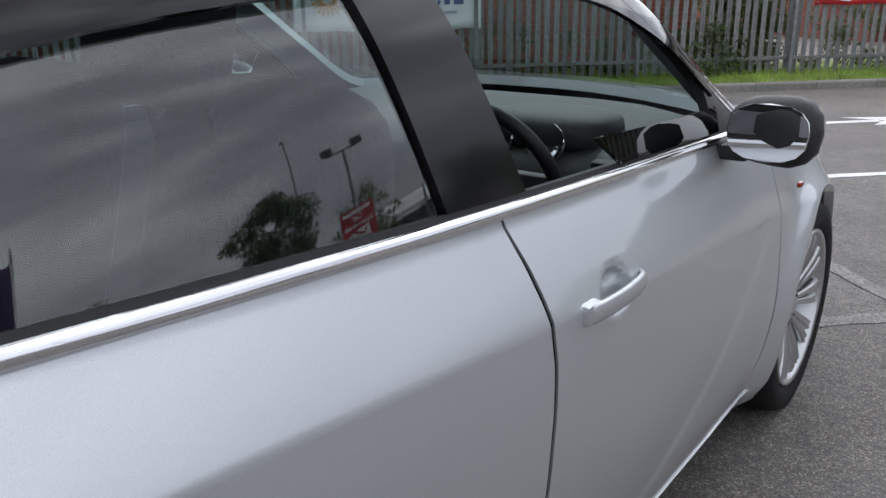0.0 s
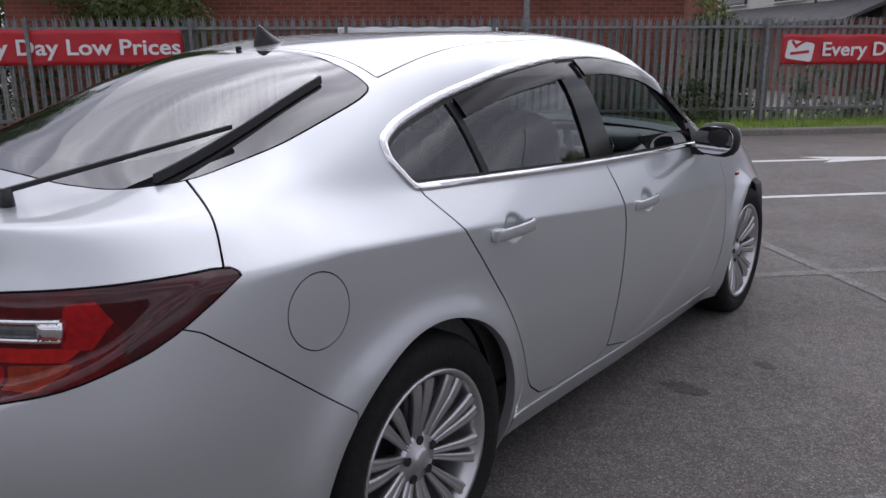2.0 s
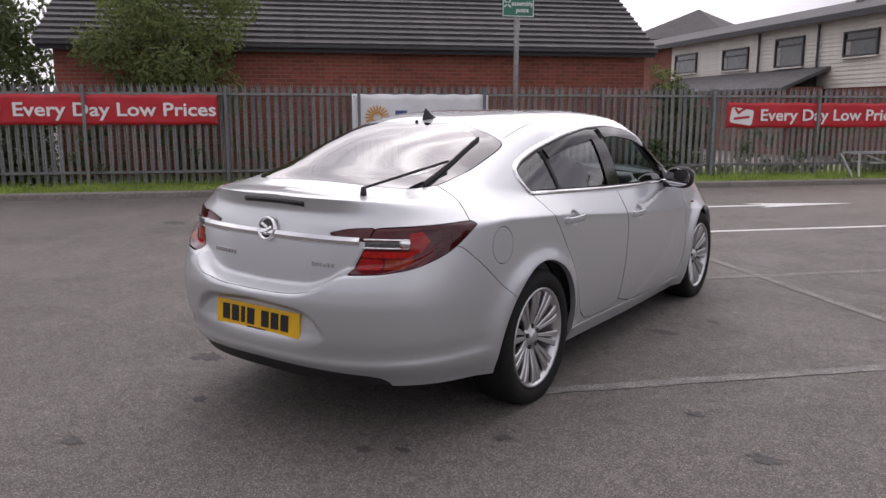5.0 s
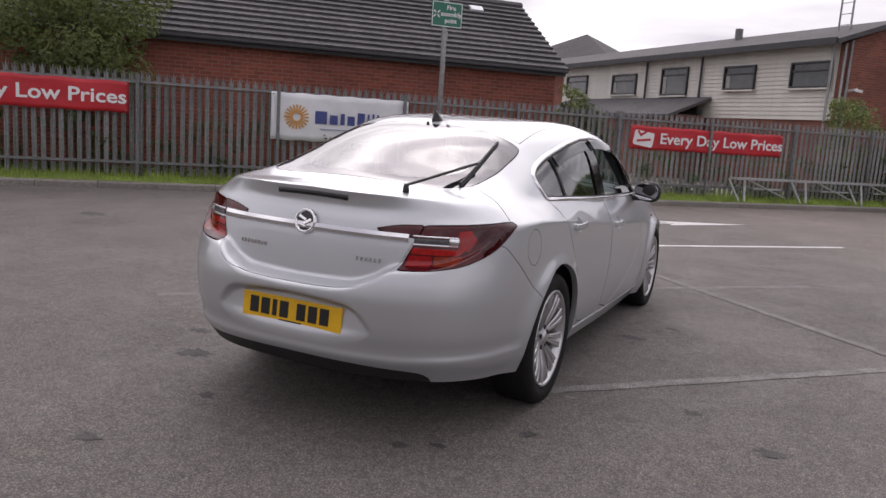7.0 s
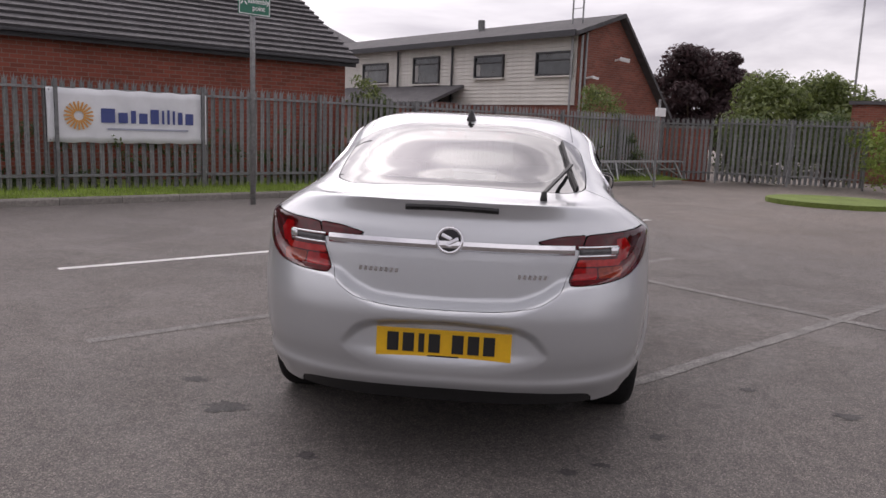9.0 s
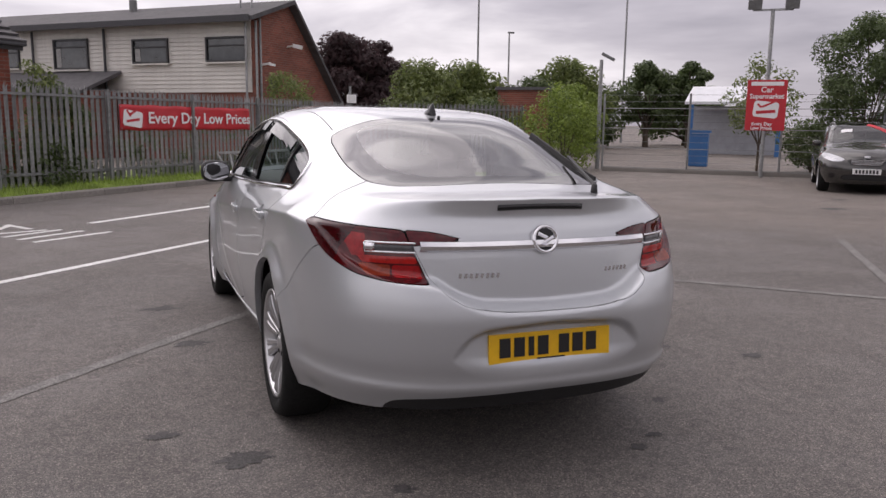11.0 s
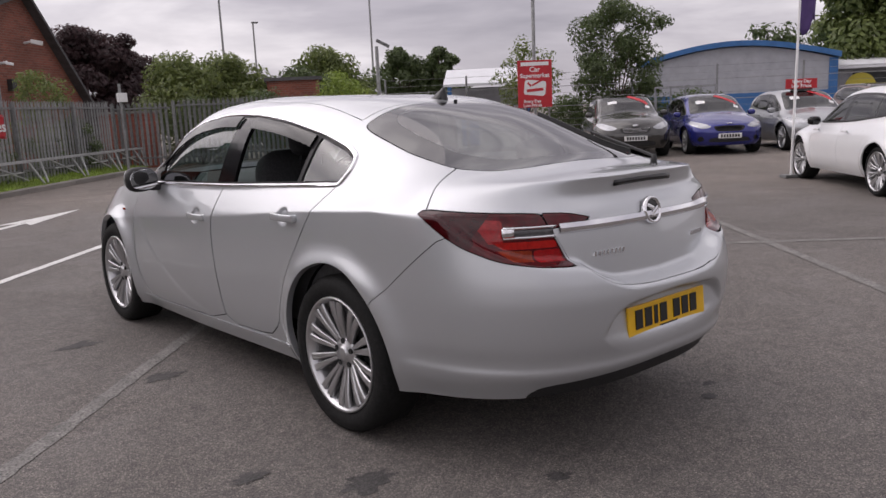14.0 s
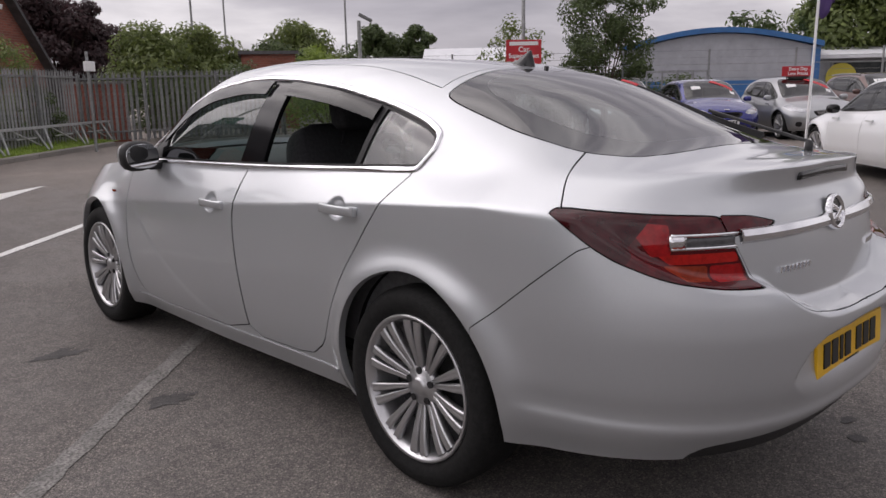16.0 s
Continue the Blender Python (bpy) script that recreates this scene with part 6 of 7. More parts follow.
tree("dark green hedge shrub behind the steel gate", 9.7, 20.0, 2.1, 1.3, LEAF_DARK, 52, 4000, 0.06, 0.05, 0.05, name="bush")
tree("light green shrub behind the steel fence", *lot_xy(15.2, 11.3), 2.8, 0.95, LEAF_MID, 23, 3500, 0.05, 0.15, 0.04, name="bush")
tree("creeper shrub at the corner of the brick building", *lot_xy(7.35, 11.5), 2.5, 0.55, LEAF_MID, 24, 1800, 0.045, 0.15, 0.03, name="bush")
tree("dark shrub pushing through the steel fence", *lot_xy(6.75, 10.75), 0.95, 0.75, LEAF_DARK, 25, 2600, 0.045, 0.05, 0.03, name="bush")


tree("dark shrub filling the gap beside the brick building", *lot_xy(7.75, 11.6), 2.1, 0.75, LEAF_DARK, 27, 5000, 0.05, 0.05, 0.03, name="bush")
tree("dark shrub pushing through the steel fence", *lot_xy(15.7, 10.8), 1.6, 0.6, LEAF_DARK, 26, 3000, 0.045, 0.05, 0.03, name="bush")


for k, (x, y, h) in enumerate(((18.3, 12.0, 1.7), (17.5, 13.9, 1.5), (19.4, 10.6, 1.5))):
    tree("dark hedge shrub behind the wire fence", x, y, h, 1.2, LEAF_DARK, 70 + k, 4500, 0.06, 0.05, 0.05, name="bush")
for k, s in enumerate((-5.7, -7.1, -8.5, -10.0)):
    tree("low dark shrub behind the steel fence", *lot_xy(s, 11.7), 1.55, 0.95, LEAF_DARK, 80 + k, 4000, 0.055, 0.05, 0.04, name="bush")


def undergrowth():
    """Ivy, brambles and weeds along the foot of the steel fence."""
    rnd = random.Random(31)
    centres = []
    for k in range(420):
        s = rnd.uniform(-9, 16.8)
        r = rnd.uniform(0.08, 0.24)
        centres.append((lot(s, 10.62 + rnd.uniform(-0.08, 0.3), 0.2 + rnd.random() ** 2 * 1.0), r))
    v, f = leaf_cloud(rnd, centres, 30000, 0.038)
    tagged(link("undergrowth", mesh_of("undergrowth", v, f, LEAF_DARK)), "dark ivy and weeds along the foot of the fence", "weeds", kind="stuff")


undergrowth()


GALV_LIGHT = material("bright_galvanised_steel", (0.40, 0.41, 0.41), 0.5, metal=0.4, scale=14, vary=0.2)


# ---- trestle barrier on the verge ----
def trestle():
    e = empty("steel_trestle", "long galvanised steel trestle frame lying along the fence", "barrier", m=LOT @ pose(0, 9.98, 0.12))
    for y in (-0.08, 0.12):
        part("top_rail", box_bm(pose(14.1, y, 0.50), 6.9, 0.04, 0.045), GALV_LIGHT, e)
    for k, s in enumerate((10.75, 12.5, 14.2, 15.9, 17.4)):
        for d in (-0.22, 0.22):
            part("leg", tube_bm((s + d * 0.35, -0.2, 0.0), (s + d, 0.02, 0.49), 0.024, seg=8), GALV_LIGHT, e)
    for s in (11.0, 13.0, 14.6, 16.2):
        part("diagonal", tube_bm((s, -0.05, 0.48), (s + 1.1, -0.05, 0.10), 0.018, seg=8), GALV_LIGHT, e)
        part("lower_bar", tube_bm((s + 0.2, -0.02, 0.28), (s + 1.0, -0.02, 0.28), 0.016, seg=8), GALV_LIGHT, e)


trestle()


def signal_post():
    e = empty("notice_post", "grey steel post with a small white notice box", "post", m=pose(4.1, 16.9, 0, 0, 0, 30))
    part("post", tube_bm((0, 0, 0), (0, 0, 2.28), 0.035, seg=10), GALV, e)
    part("notice_box", box_bm(pose(0, -0.05, 1.95), 0.28, 0.09, 0.22, 0.01), INK_WHITE, e, "small white notice box")


signal_post()


# ---- wire fence, signs and lamps at the far side ----
def wire_fence():
    e = empty("wire_fence", "tall wire mesh fence on slim steel posts", "fence", m=LOT @ pose(19.6, 3.2, 0, 0, 0, -90))
    length = 19.0
    k = 0
    while k * 2.42 < length:
        part("post", tube_bm((k * 2.42, 0, 0), (k * 2.42, 0, 2.25), 0.03, seg=8), GALV, e)
        k += 1
    for i in range(12):
        part("wire", box_bm(pose(length / 2, 0, 0.12 + i * 0.19), length, 0.006, 0.008 if i % 3 else 0.02), GALV, e)
    part("base_kerb", box_bm(pose(length / 2, -0.02, 0.05), length, 0.12, 0.12, 0.015), KERB, e, "low concrete kerb")


wire_fence()


def red_sign():
    e = empty("supermarket_sign", "tall red sign board with white lettering on a steel post", "sign", m=pose(14.25, 12.55, 0, 0, 0, -45) @ pose(0, 0, 0, 0, 0, 6))
    part("post", tube_bm((0, 0.06, 0), (0, 0.06, 4.38), 0.05, seg=12), GALV, e)
    b = part("board", box_bm(pose(0, 0, 1.91), 0.98, 0.03, 1.32, 0.004), RED_PVC, e)
    part("unreadable_bar", box_bm(pose(0, -0.019, 2.47), 0.8, 0.005, 0.10), INK_WHITE, b)
    text_mesh("lettering", "Car", 0.2, INK_WHITE, pose(0, -0.018, 2.31, 90), b, bold=0.004)
    text_mesh("lettering", "Supermarket", 0.17, INK_WHITE, pose(0, -0.018, 2.14, 90), b, bold=0.004, squeeze=0.95)
    bm = rounded_panel(0.62, 0.42, 0.08, 0.004)
    bmesh.ops.transform(bm, matrix=pose(0, -0.018, 1.80, 90) @ pose(0, 0, 0, 0, 0, -6), verts=bm.verts)
    part("guarantee_panel", bm, INK_WHITE, b)
    bm = bmesh.new()
    add_box(bm, pose(-0.16, -0.026, 1.9, 0, 45, 0), 0.14, 0.005, 0.05)
    add_box(bm, pose(0.06, -0.026, 1.94, 0, -25, 0), 0.34, 0.005, 0.05)
    add_box(bm, pose(0, -0.026, 1.74, 0, -4, 0), 0.48, 0.005, 0.08)
    part("tick_mark", bm, RED_PVC, b)
    text_mesh("lettering", "Every Day", 0.12, INK_WHITE, pose(-0.08, -0.018, 1.42, 90), b, bold=0.003)
    text_mesh("lettering", "Low Prices", 0.12, INK_WHITE, pose(-0.08, -0.018, 1.31, 90), b, bold=0.003)
    # twin floodlights at the top of the same post
    part("crossarm", box_bm(pose(0, 0.06, 4.36), 1.0, 0.05, 0.05), GALV, e)
    for d in (-0.45, 0.45):
        part("floodlight", box_bm(pose(d, 0.0, 4.5, 20), 0.34, 0.12, 0.26, 0.02), GALV_DARK, e, "grey floodlight head")


red_sign()


def steel_cage():
    """A low framed shelter behind the parked row."""
    e = empty("steel_cage", "low grey steel framed cage behind the parked cars", "cage", m=pose(16.98, 9.4, 0, 0, 0, -58.4))
    for y in (0.0, 0.9):
        for x in (-0.82, -0.4, 0.0, 0.41, 0.82):
            part("post", box_bm(pose(x, y, 0.83), 0.04, 0.04, 1.66), GALV, e)
        for z in (0.12, 0.95, 1.64):
            part("rail", box_bm(pose(0, y, z), 1.68, 0.03, 0.05), GALV, e)
    for x in (-0.82, 0.82):
        part("rail", box_bm(pose(x, 0.45, 1.64), 0.03, 0.9, 0.05), GALV, e)


steel_cage()


def yard_lamp():
    e = empty("yard_lamp", "slim steel lamp post with one floodlight", "lamp", m=pose(12.0, 17.0, 0, 0, 0, -40))
    part("post", tube_bm((0, 0, 0), (0, 0, 3.3), 0.07, 0.055, 10), GALV, e)
    part("floodlight", box_bm(pose(0.2, 0, 3.38, 0, 28, 0), 0.42, 0.26, 0.09, 0.02), GALV_DARK, e, "grey floodlight head")


yard_lamp()
for k, (x, y, h) in enumerate(((22.3, 48.8, 14.5), (25.9, 51.0, 8.2), (33.0, 46.0, 13.0), (36.3, 27.0, 12.0))):
    e = empty("lighting_mast", "thin tall lighting mast in the distance", "mast", m=pose(x, y, 0))
    part("mast", tube_bm((0, 0, 0), (0, 0, h), 0.09, 0.06, 8), GALV, e)
    part("lamp_head", box_bm(pose(0.15, 0, h), 0.5, 0.2, 0.12, 0.03), GALV_DARK, e)


# ---- buildings on the far side ----
BLUE = material("blue_sheet", (0.03, 0.13, 0.33), 0.5, scale=3, vary=0.15)
GREY_SHEET = material("grey_sheet", (0.36, 0.37, 0.40), 0.55, scale=3, vary=0.1, big=0.08)
WHITE_ROOF = material("white_roof_sheet", (0.66, 0.67, 0.69), 0.5, scale=3, vary=0.08)
YELLOW = material("yellow_disc", (0.62, 0.52, 0.06), 0.5, vary=0.05)


def arch_shed():
    ang = math.degrees(math.atan2(12.43 - 18.39, 32.27 - 29.03))
    m = Matrix.Translation((30.65, 15.41, 0)) @ pose(0, 0, 0, 0, 0, ang)
    e = empty("arched_shed", "large shed with grey sheet walls and a blue arched roof", "shed", m=m)
    w, n = 8.3, 24
    crown = lambda x: 2.72 + 0.72 * math.cos(math.pi * x / w)
    xs = [-w / 2 + w * k / n for k in range(n + 1)]
    bm = bmesh.new()
    front = [bm.verts.new((x, 0, crown(x))) for x in xs]
    low = [bm.verts.new((x, 0, 0)) for x in xs]
    for k in range(n):
        bm.faces.new((low[k], low[k + 1], front[k + 1], front[k]))
    r = bmesh.ops.extrude_face_region(bm, geom=bm.faces[:])
    bmesh.ops.translate(bm, vec=(0, 9, 0), verts=[v for v in r["geom"] if isinstance(v, bmesh.types.BMVert)])
    bmesh.ops.recalc_face_normals(bm, faces=bm.faces)
    part("wall", bm, GREY_SHEET, e, "grey sheet wall")
    bm = bmesh.new()
    rows = []
    for y in (-0.25, 9.2):
        rows.append([[bm.verts.new((x * 1.03, y, crown(x) + dz)) for x in xs] for dz in (0.03, 0.26)])
    for k in range(n):
        for a, b in ((rows[0][0], rows[0][1]), (rows[0][1], rows[1][1]), (rows[1][0], rows[0][0])):
            bm.faces.new((a[k], a[k + 1], b[k + 1], b[k]))
    bmesh.ops.recalc_face_normals(bm, faces=bm.faces)
    part("roof", bm, BLUE, e, "blue arched roof edge")
    part("plinth", box_bm(pose(0, -0.03, 0.7), w, 0.06, 1.4), BLUE, e, "blue lower cladding")
    part("corner_post", box_bm(pose(w / 2 - 0.15, -0.04, 1.4), 0.35, 0.08, 2.7), BLUE, e)
    for k in range(7):
        x = -w / 2 + w * (k + 1) / 8
        part("panel_joint", box_bm(pose(x, -0.008, (1.42 + crown(x)) / 2), 0.03, 0.012, crown(x) - 1.45), GREY_SHEET, e)
    # lower flat-roofed wing
    wing = empty("white_roofed_wing", "low wing with a white sheet roof and shop windows", "building", m=m @ pose(w / 2 + 6.2, 1.5, 0))
    part("wall", box_bm(pose(0, 3, 1.15), 12, 6, 2.3), GREY_SHEET, wing)
    part("roof", slope_bm(-6.3, 6.3, ((-0.6, 2.42), (6.2, 3.1)), 0.16), WHITE_ROOF, wing, "white sheet roof")
    part("blue_band", box_bm(pose(0, -0.05, 0.5), 12, 0.05, 1.0), BLUE, wing)
    for k in range(4):
        win = part("window", frame_bm(2.2, 1.1, 0.07, 0.06, pose(-4.4 + 2.9 * k, -0.06, 1.6, 90)), GALV, wing)
        part("pane", box_bm(pose(-4.4 + 2.9 * k, -0.05, 1.6), 2.06, 0.02, 0.96), WINDOW_GLASS, win)
    bm = bmesh.new()
    add_tube(bm, (-5.1, -0.12, 1.45), (-5.1, -0.09, 1.45), 0.62, seg=32)
    part("yellow_disc", bm, YELLOW, wing, "round yellow sign disc")


arch_shed()


def far_blocks():
    b = empty("brick_outbuilding", "low brick outbuilding beyond the gate", "building", m=pose(13.2, 24.2, 0, 0, 0, -30))
    part("wall", box_bm(pose(0, 0, 1.3), 1.9, 3.0, 2.6), BRICK_DARK, b)
    part("roof", box_bm(pose(0, 0, 2.66), 2.1, 3.2, 0.12), TILE, b)
    w = empty("brick_boundary_wall", "red brick boundary wall behind the steel gate", "wall", m=pose(5.5, 20.5, 0, 0, 0, -18))
    part("wall", box_bm(pose(0, 0, 0.8), 1.6, 0.25, 1.6), BRICK, w)
    part("coping", box_bm(pose(0, 0, 1.63), 1.7, 0.32, 0.07, 0.01), KERB, w)
    c = empty("canopy_building", "low pale canopy building in the distance", "building", m=pose(25.6, 26.0, 0, 0, 0, -45))
    part("roof", slope_bm(-2.2, 2.2, ((-2.0, 2.45), (1.5, 3.3)), 0.12), WHITE_ROOF, c)
    part("wall", box_bm(pose(0, 1.0, 1.15), 4.2, 1.6, 2.3), GREY_SHEET, c)
    part("blue_post", box_bm(pose(-1.9, -1.8, 1.2), 0.2, 0.2, 2.4), BLUE, c)
    part("blue_post", box_bm(pose(1.9, -1.8, 1.2), 0.2, 0.2, 2.4), BLUE, c)
    f = empty("far_house", "distant house with a grey hipped roof", "house", m=pose(-12.5, 47.9, 0, 0, 0, -10))
    part("wall", box_bm(pose(0, 0, 3.0), 6.6, 6.6, 6.0), CLAD, f)
    bm = bmesh.new()
    vs = [bm.verts.new(p) for p in ((-3.6, -3.6, 5.9), (3.6, -3.6, 5.9), (3.6, 3.6, 5.9), (-3.6, 3.6, 5.9), (0, 0, 7.9))]
    for k in range(4):
        bm.faces.new((vs[k], vs[(k + 1) % 4], vs[4]))
    bm.faces.new((vs[3], vs[2], vs[1], vs[0]))
    part("roof", bm, TILE, f)
    sk = empty("blue_skip", "blue steel skip beyond the wire fence", "skip", m=pose(16.4, 17.6, 0, 0, 0, -45))
    part("tub", box_bm(pose(0, 0, 0.55), 0.6, 0.5, 1.1, 0.04), BLUE, sk)
    part("rim", frame_bm(0.7, 0.6, 0.08, 0.08, pose(0, 0, 1.16)), BLUE, sk)


far_blocks()


def verge_island():
    """The kerbed grass corner by the gate."""
    n = 22
    pts = [(7.4 + 1.45 * math.cos(a), 13.5 + 1.35 * math.sin(a)) for a in [2 * math.pi * k / n for k in range(n)]]
    bm = bmesh.new()
    f = bm.faces.new([bm.verts.new((x, y, 0.0)) for x, y in pts])
    r = bmesh.ops.extrude_face_region(bm, geom=[f])
    bmesh.ops.translate(bm, vec=(0, 0, 0.1), verts=[v for v in r["geom"] if isinstance(v, bmesh.types.BMVert)])
    bmesh.ops.recalc_face_normals(bm, faces=bm.faces)
    me = bpy.data.meshes.new("grass_island")
    bm.to_mesh(me)
    bm.free()
    me.materials.append(GRASS_SOIL)
    tagged(link("grass_island", me), "small kerbed grass island by the gate", "grass", kind="structure")


verge_island()


# ---- flag ----
def flag():
    p = Vector((9.75, 3.0, 0))
    e = empty("banner_flag", "purple feather flag on a white pole in a steel foot", "flag", m=Matrix.Translation(p) @ pose(0, 0, 0, 0, 0, -35))
    part("foot", box_bm(pose(0, 0, 0.03), 0.28, 0.2, 0.05, 0.01), GALV_DARK, e, "dark steel foot plate")
    part("pole", tube_bm((0, 0, 0.03), (0.06, 0, 3.85), 0.022, 0.018, 10), INK_WHITE, e, "white pole")
    nx, nz = 10, 12
    verts = [(0.03 + 0.36 * i / nx * (1 - 0.2 * j / nz), 0.05 * math.sin(i * 0.9 + j * 0.5) * i / nx, 3.75 - 1.42 * j / nz - 0.12 * math.sin(i * 0.5)) for j in range(nz + 1) for i in range(nx + 1)]
    faces = [(j * (nx + 1) + i, j * (nx + 1) + i + 1, (j + 1) * (nx + 1) + i + 1, (j + 1) * (nx + 1) + i) for j in range(nz) for i in range(nx)]
    cloth = link("cloth", mesh_of("cloth", verts, faces, material("purple_cloth", (0.075, 0.04, 0.15), 0.7, scale=8, vary=0.15), True), e, "purple flag cloth")
    so = cloth.modifiers.new("thick", "SOLIDIFY")
    so.thickness = 0.003


flag()


# ---- the parked cars ----
def parked_car(name, label, paint, m, wb=2.5, h=1.47, wide=1.74, roof_rails=False, sticker=True, grille=CHROME, plate=PLATE_WHITE):
    k = wide / 1.8
    car = empty(name, label, "car", "parked cars", m)
    d = h - 1.47
    c = dict(
        yc=-0.05, yf=wb - 0.02, n_rear=3.4, n_front=2.7, rear=spline([0.2, 0.5, 0.8, 1.1], [-0.56, -0.66, -0.64, -0.52]), rear_at=lambda x, z: spline([0.2, 0.5, 0.8, 1.1], [-0.56, -0.66, -0.64, -0.52])(z),
        front=spline([0.15, 0.3, 0.5, 0.66, 0.8, 0.95], [wb + 0.62, wb + 0.72, wb + 0.74, wb + 0.70, wb + 0.55, wb + 0.3]),
        belt=spline([-0.6, 0.0, 1.0, wb - 0.55, wb, wb + 0.4, wb + 0.72], [1.06 + d, 1.03 + d, 0.96 + d, 0.93 + d, 0.91 + d, 0.84 + d, 0.70 + d * 0.5]),
        crease=lambda y: 0.80 + d * 0.6 - 0.03 * np.asarray(y) / wb - 0.10 * smoothstep((np.asarray(y) - wb - 0.1) / 0.6), foot=spline([-0.7, 0.3, wb - 0.3, wb + 0.7], [0.26, 0.2, 0.2, 0.22]),
        belt_x=spline([-0.1, 0.5, wb - 0.6, wb], [0.74 * k, 0.79 * k, 0.79 * k, 0.72 * k]), low=spline([0, 0.15, 0.4, 0.7, 1.0], [0.80 * k, 0.85 * k, 0.89 * k, 0.90 * k, 0.875 * k]), wide=lambda y: np.ones_like(y),
        shoulder=1.3, axles=(0.0, wb), arch=0.36, flare=0.03,
        top=spline([-0.62, -0.55, -0.38, -0.2, 0.3, 0.9, wb - 1.15, wb - 0.75, wb - 0.25, wb + 0.1, wb + 0.45, wb + 0.72], [1.08 + d, 1.12 + d, 1.33 + d, 1.42 + d, h, h + 0.005, h - 0.03, h - 0.17, 1.04 + d, 0.965 + d, 0.87 + d, 0.72 + d * 0.5]),
        p=spline([-0.6, -0.2, 0.3, wb - 1.1, wb - 0.4, wb], [1.4, 3.0, 4.5, 4.5, 1.6, 1.0]), q=spline([-0.6, 0.0, wb - 1.1, wb - 0.4, wb], [0.4, 0.22, 0.2, 0.42, 0.5]), lean=spline([-0.6, 0.2, wb - 1.1, wb - 0.3], [0.05, 0.14, 0.14, 0.05]),
        fair=-0.3, fair_rounds=4, dents=())
    sh, faces = hatch_surface(c, 34, 90, 40, 30, 8, 34)
    add = lambda nm, f, mat, lab="", parent=None, rim=0.01, push=0.0, side=0: link(nm, sh.mesh(nm, f, mat, rim, push, side), parent or car, lab) if f else None
    for wy in c["axles"]:
        _, faces = sh.cut(faces, lambda v, a: np.maximum(np.hypot(v[:, 1] - wy, v[:, 2] - 0.33) - 0.355, v[:, 2] - 0.85))
    dlo_poly = rounded([(-0.12, 1.09 + d), (1.0, 0.985 + d), (wb - 0.42, 0.955 + d), (wb - 0.62, 1.10 + d), (wb - 1.1, h - 0.13), (1.0, h - 0.085), (0.3, h - 0.10), (-0.05, h - 0.2)], 3)
    dlo = lambda v, a: np.maximum(inside_distance(v[:, 1], v[:, 2], dlo_poly), 0.56 * k - np.abs(v[:, 0]))
    win, faces = sh.cut(faces, dlo)
    trim, win = sh.cut(win, lambda v, a: -dlo(v, a) - 0.025)
    post, win = sh.cut(win, lambda v, a: np.minimum(np.abs(v[:, 1] - (wb * 0.45 - 0.3 * (v[:, 2] - 1.1))) - 0.05, np.abs(v[:, 1] - 0.3) - 0.02))
    win_f, win_r = sh.cut(win, lambda v, a: wb * 0.45 - 0.3 * (v[:, 2] - 1.1) - v[:, 1])
    sc = rounded([(-0.3, wb - 1.12), (0.46 * k, wb - 1.16), (0.56 * k, wb - 1.0), (0.66 * k, wb - 0.42), (0.60 * k, wb - 0.30), (-0.3, wb - 0.22)], 2)
    screen, faces = sh.cut(faces, lambda v, a: np.maximum(inside_distance(np.abs(v[:, 0]), v[:, 1], sc), 0.93 - v[:, 2]))
    front = lambda v: (wb + 0.15) - v[:, 1]
    lamp_poly = rounded([(0.40 * k, 0.70), (0.50 * k, 0.655), (0.66 * k, 0.655), (0.82 * k, 0.73), (0.86 * k, 0.83), (0.74 * k, 0.82), (0.55 * k, 0.765)], 2)
    lift = np.array([0, d * 0.6])
    lamp, faces = sh.cut(faces, lambda v, a: np.maximum(inside_distance(np.abs(v[:, 0]), v[:, 2], lamp_poly + lift), front(v)))
    gr_poly = rounded([(-0.3, 0.575), (0.27 * k, 0.575), (0.36 * k, 0.65), (0.35 * k, 0.71), (-0.3, 0.71)], 2)
    gr, faces = sh.cut(faces, lambda v, a: np.maximum(inside_distance(np.abs(v[:, 0]), v[:, 2], gr_poly + lift), front(v)))
    lo_poly = rounded([(-0.3, 0.29), (0.50 * k, 0.29), (0.44 * k, 0.40), (-0.3, 0.41)], 2)
    lower, faces = sh.cut(faces, lambda v, a: np.maximum(inside_distance(np.abs(v[:, 0]), v[:, 2], lo_poly), front(v)))
    fog, faces = sh.cut(faces, lambda v, a: np.maximum(np.hypot(np.abs(v[:, 0]) - 0.64 * k, v[:, 2] - 0.37) - 0.06, front(v)))
    seam = lambda v, a: np.minimum(np.abs(v[:, 1] - (wb * 0.45 + 0.02)), np.minimum(np.abs(v[:, 1] - (wb - 0.42)), np.abs(v[:, 1] - 0.42 - 0.2 * (v[:, 2] - 0.6)))) - 0.004
    gap, faces = sh.cut(faces, lambda v, a: np.maximum(np.maximum(seam(v, a), v[:, 2] - 0.95 - d), np.maximum(0.3 - v[:, 2], 0.6 - np.abs(v[:, 0]))))
    add("body_shell", faces, paint, rim=0.02)
    add("panel_gap", gap, SEAM, rim=0, push=-0.005)
    for s in (1, -1):
        add("window_trim", trim, SATIN_BLACK, side=s)
        for p in sh.cut(post, lambda v, a: wb * 0.25 - v[:, 1]):
            add("door_pillar", p, GLOSS_BLACK, side=s)
        for w in (win_f, win_r):
            add("side_window", w, GLASS_PARKED, "dark side window", side=s, rim=0)
        add("headlamp", lamp, LENS_CLEAR, "clear headlamp", side=s)
        add("fog_lamp", fog, GLOSS_BLACK, side=s)
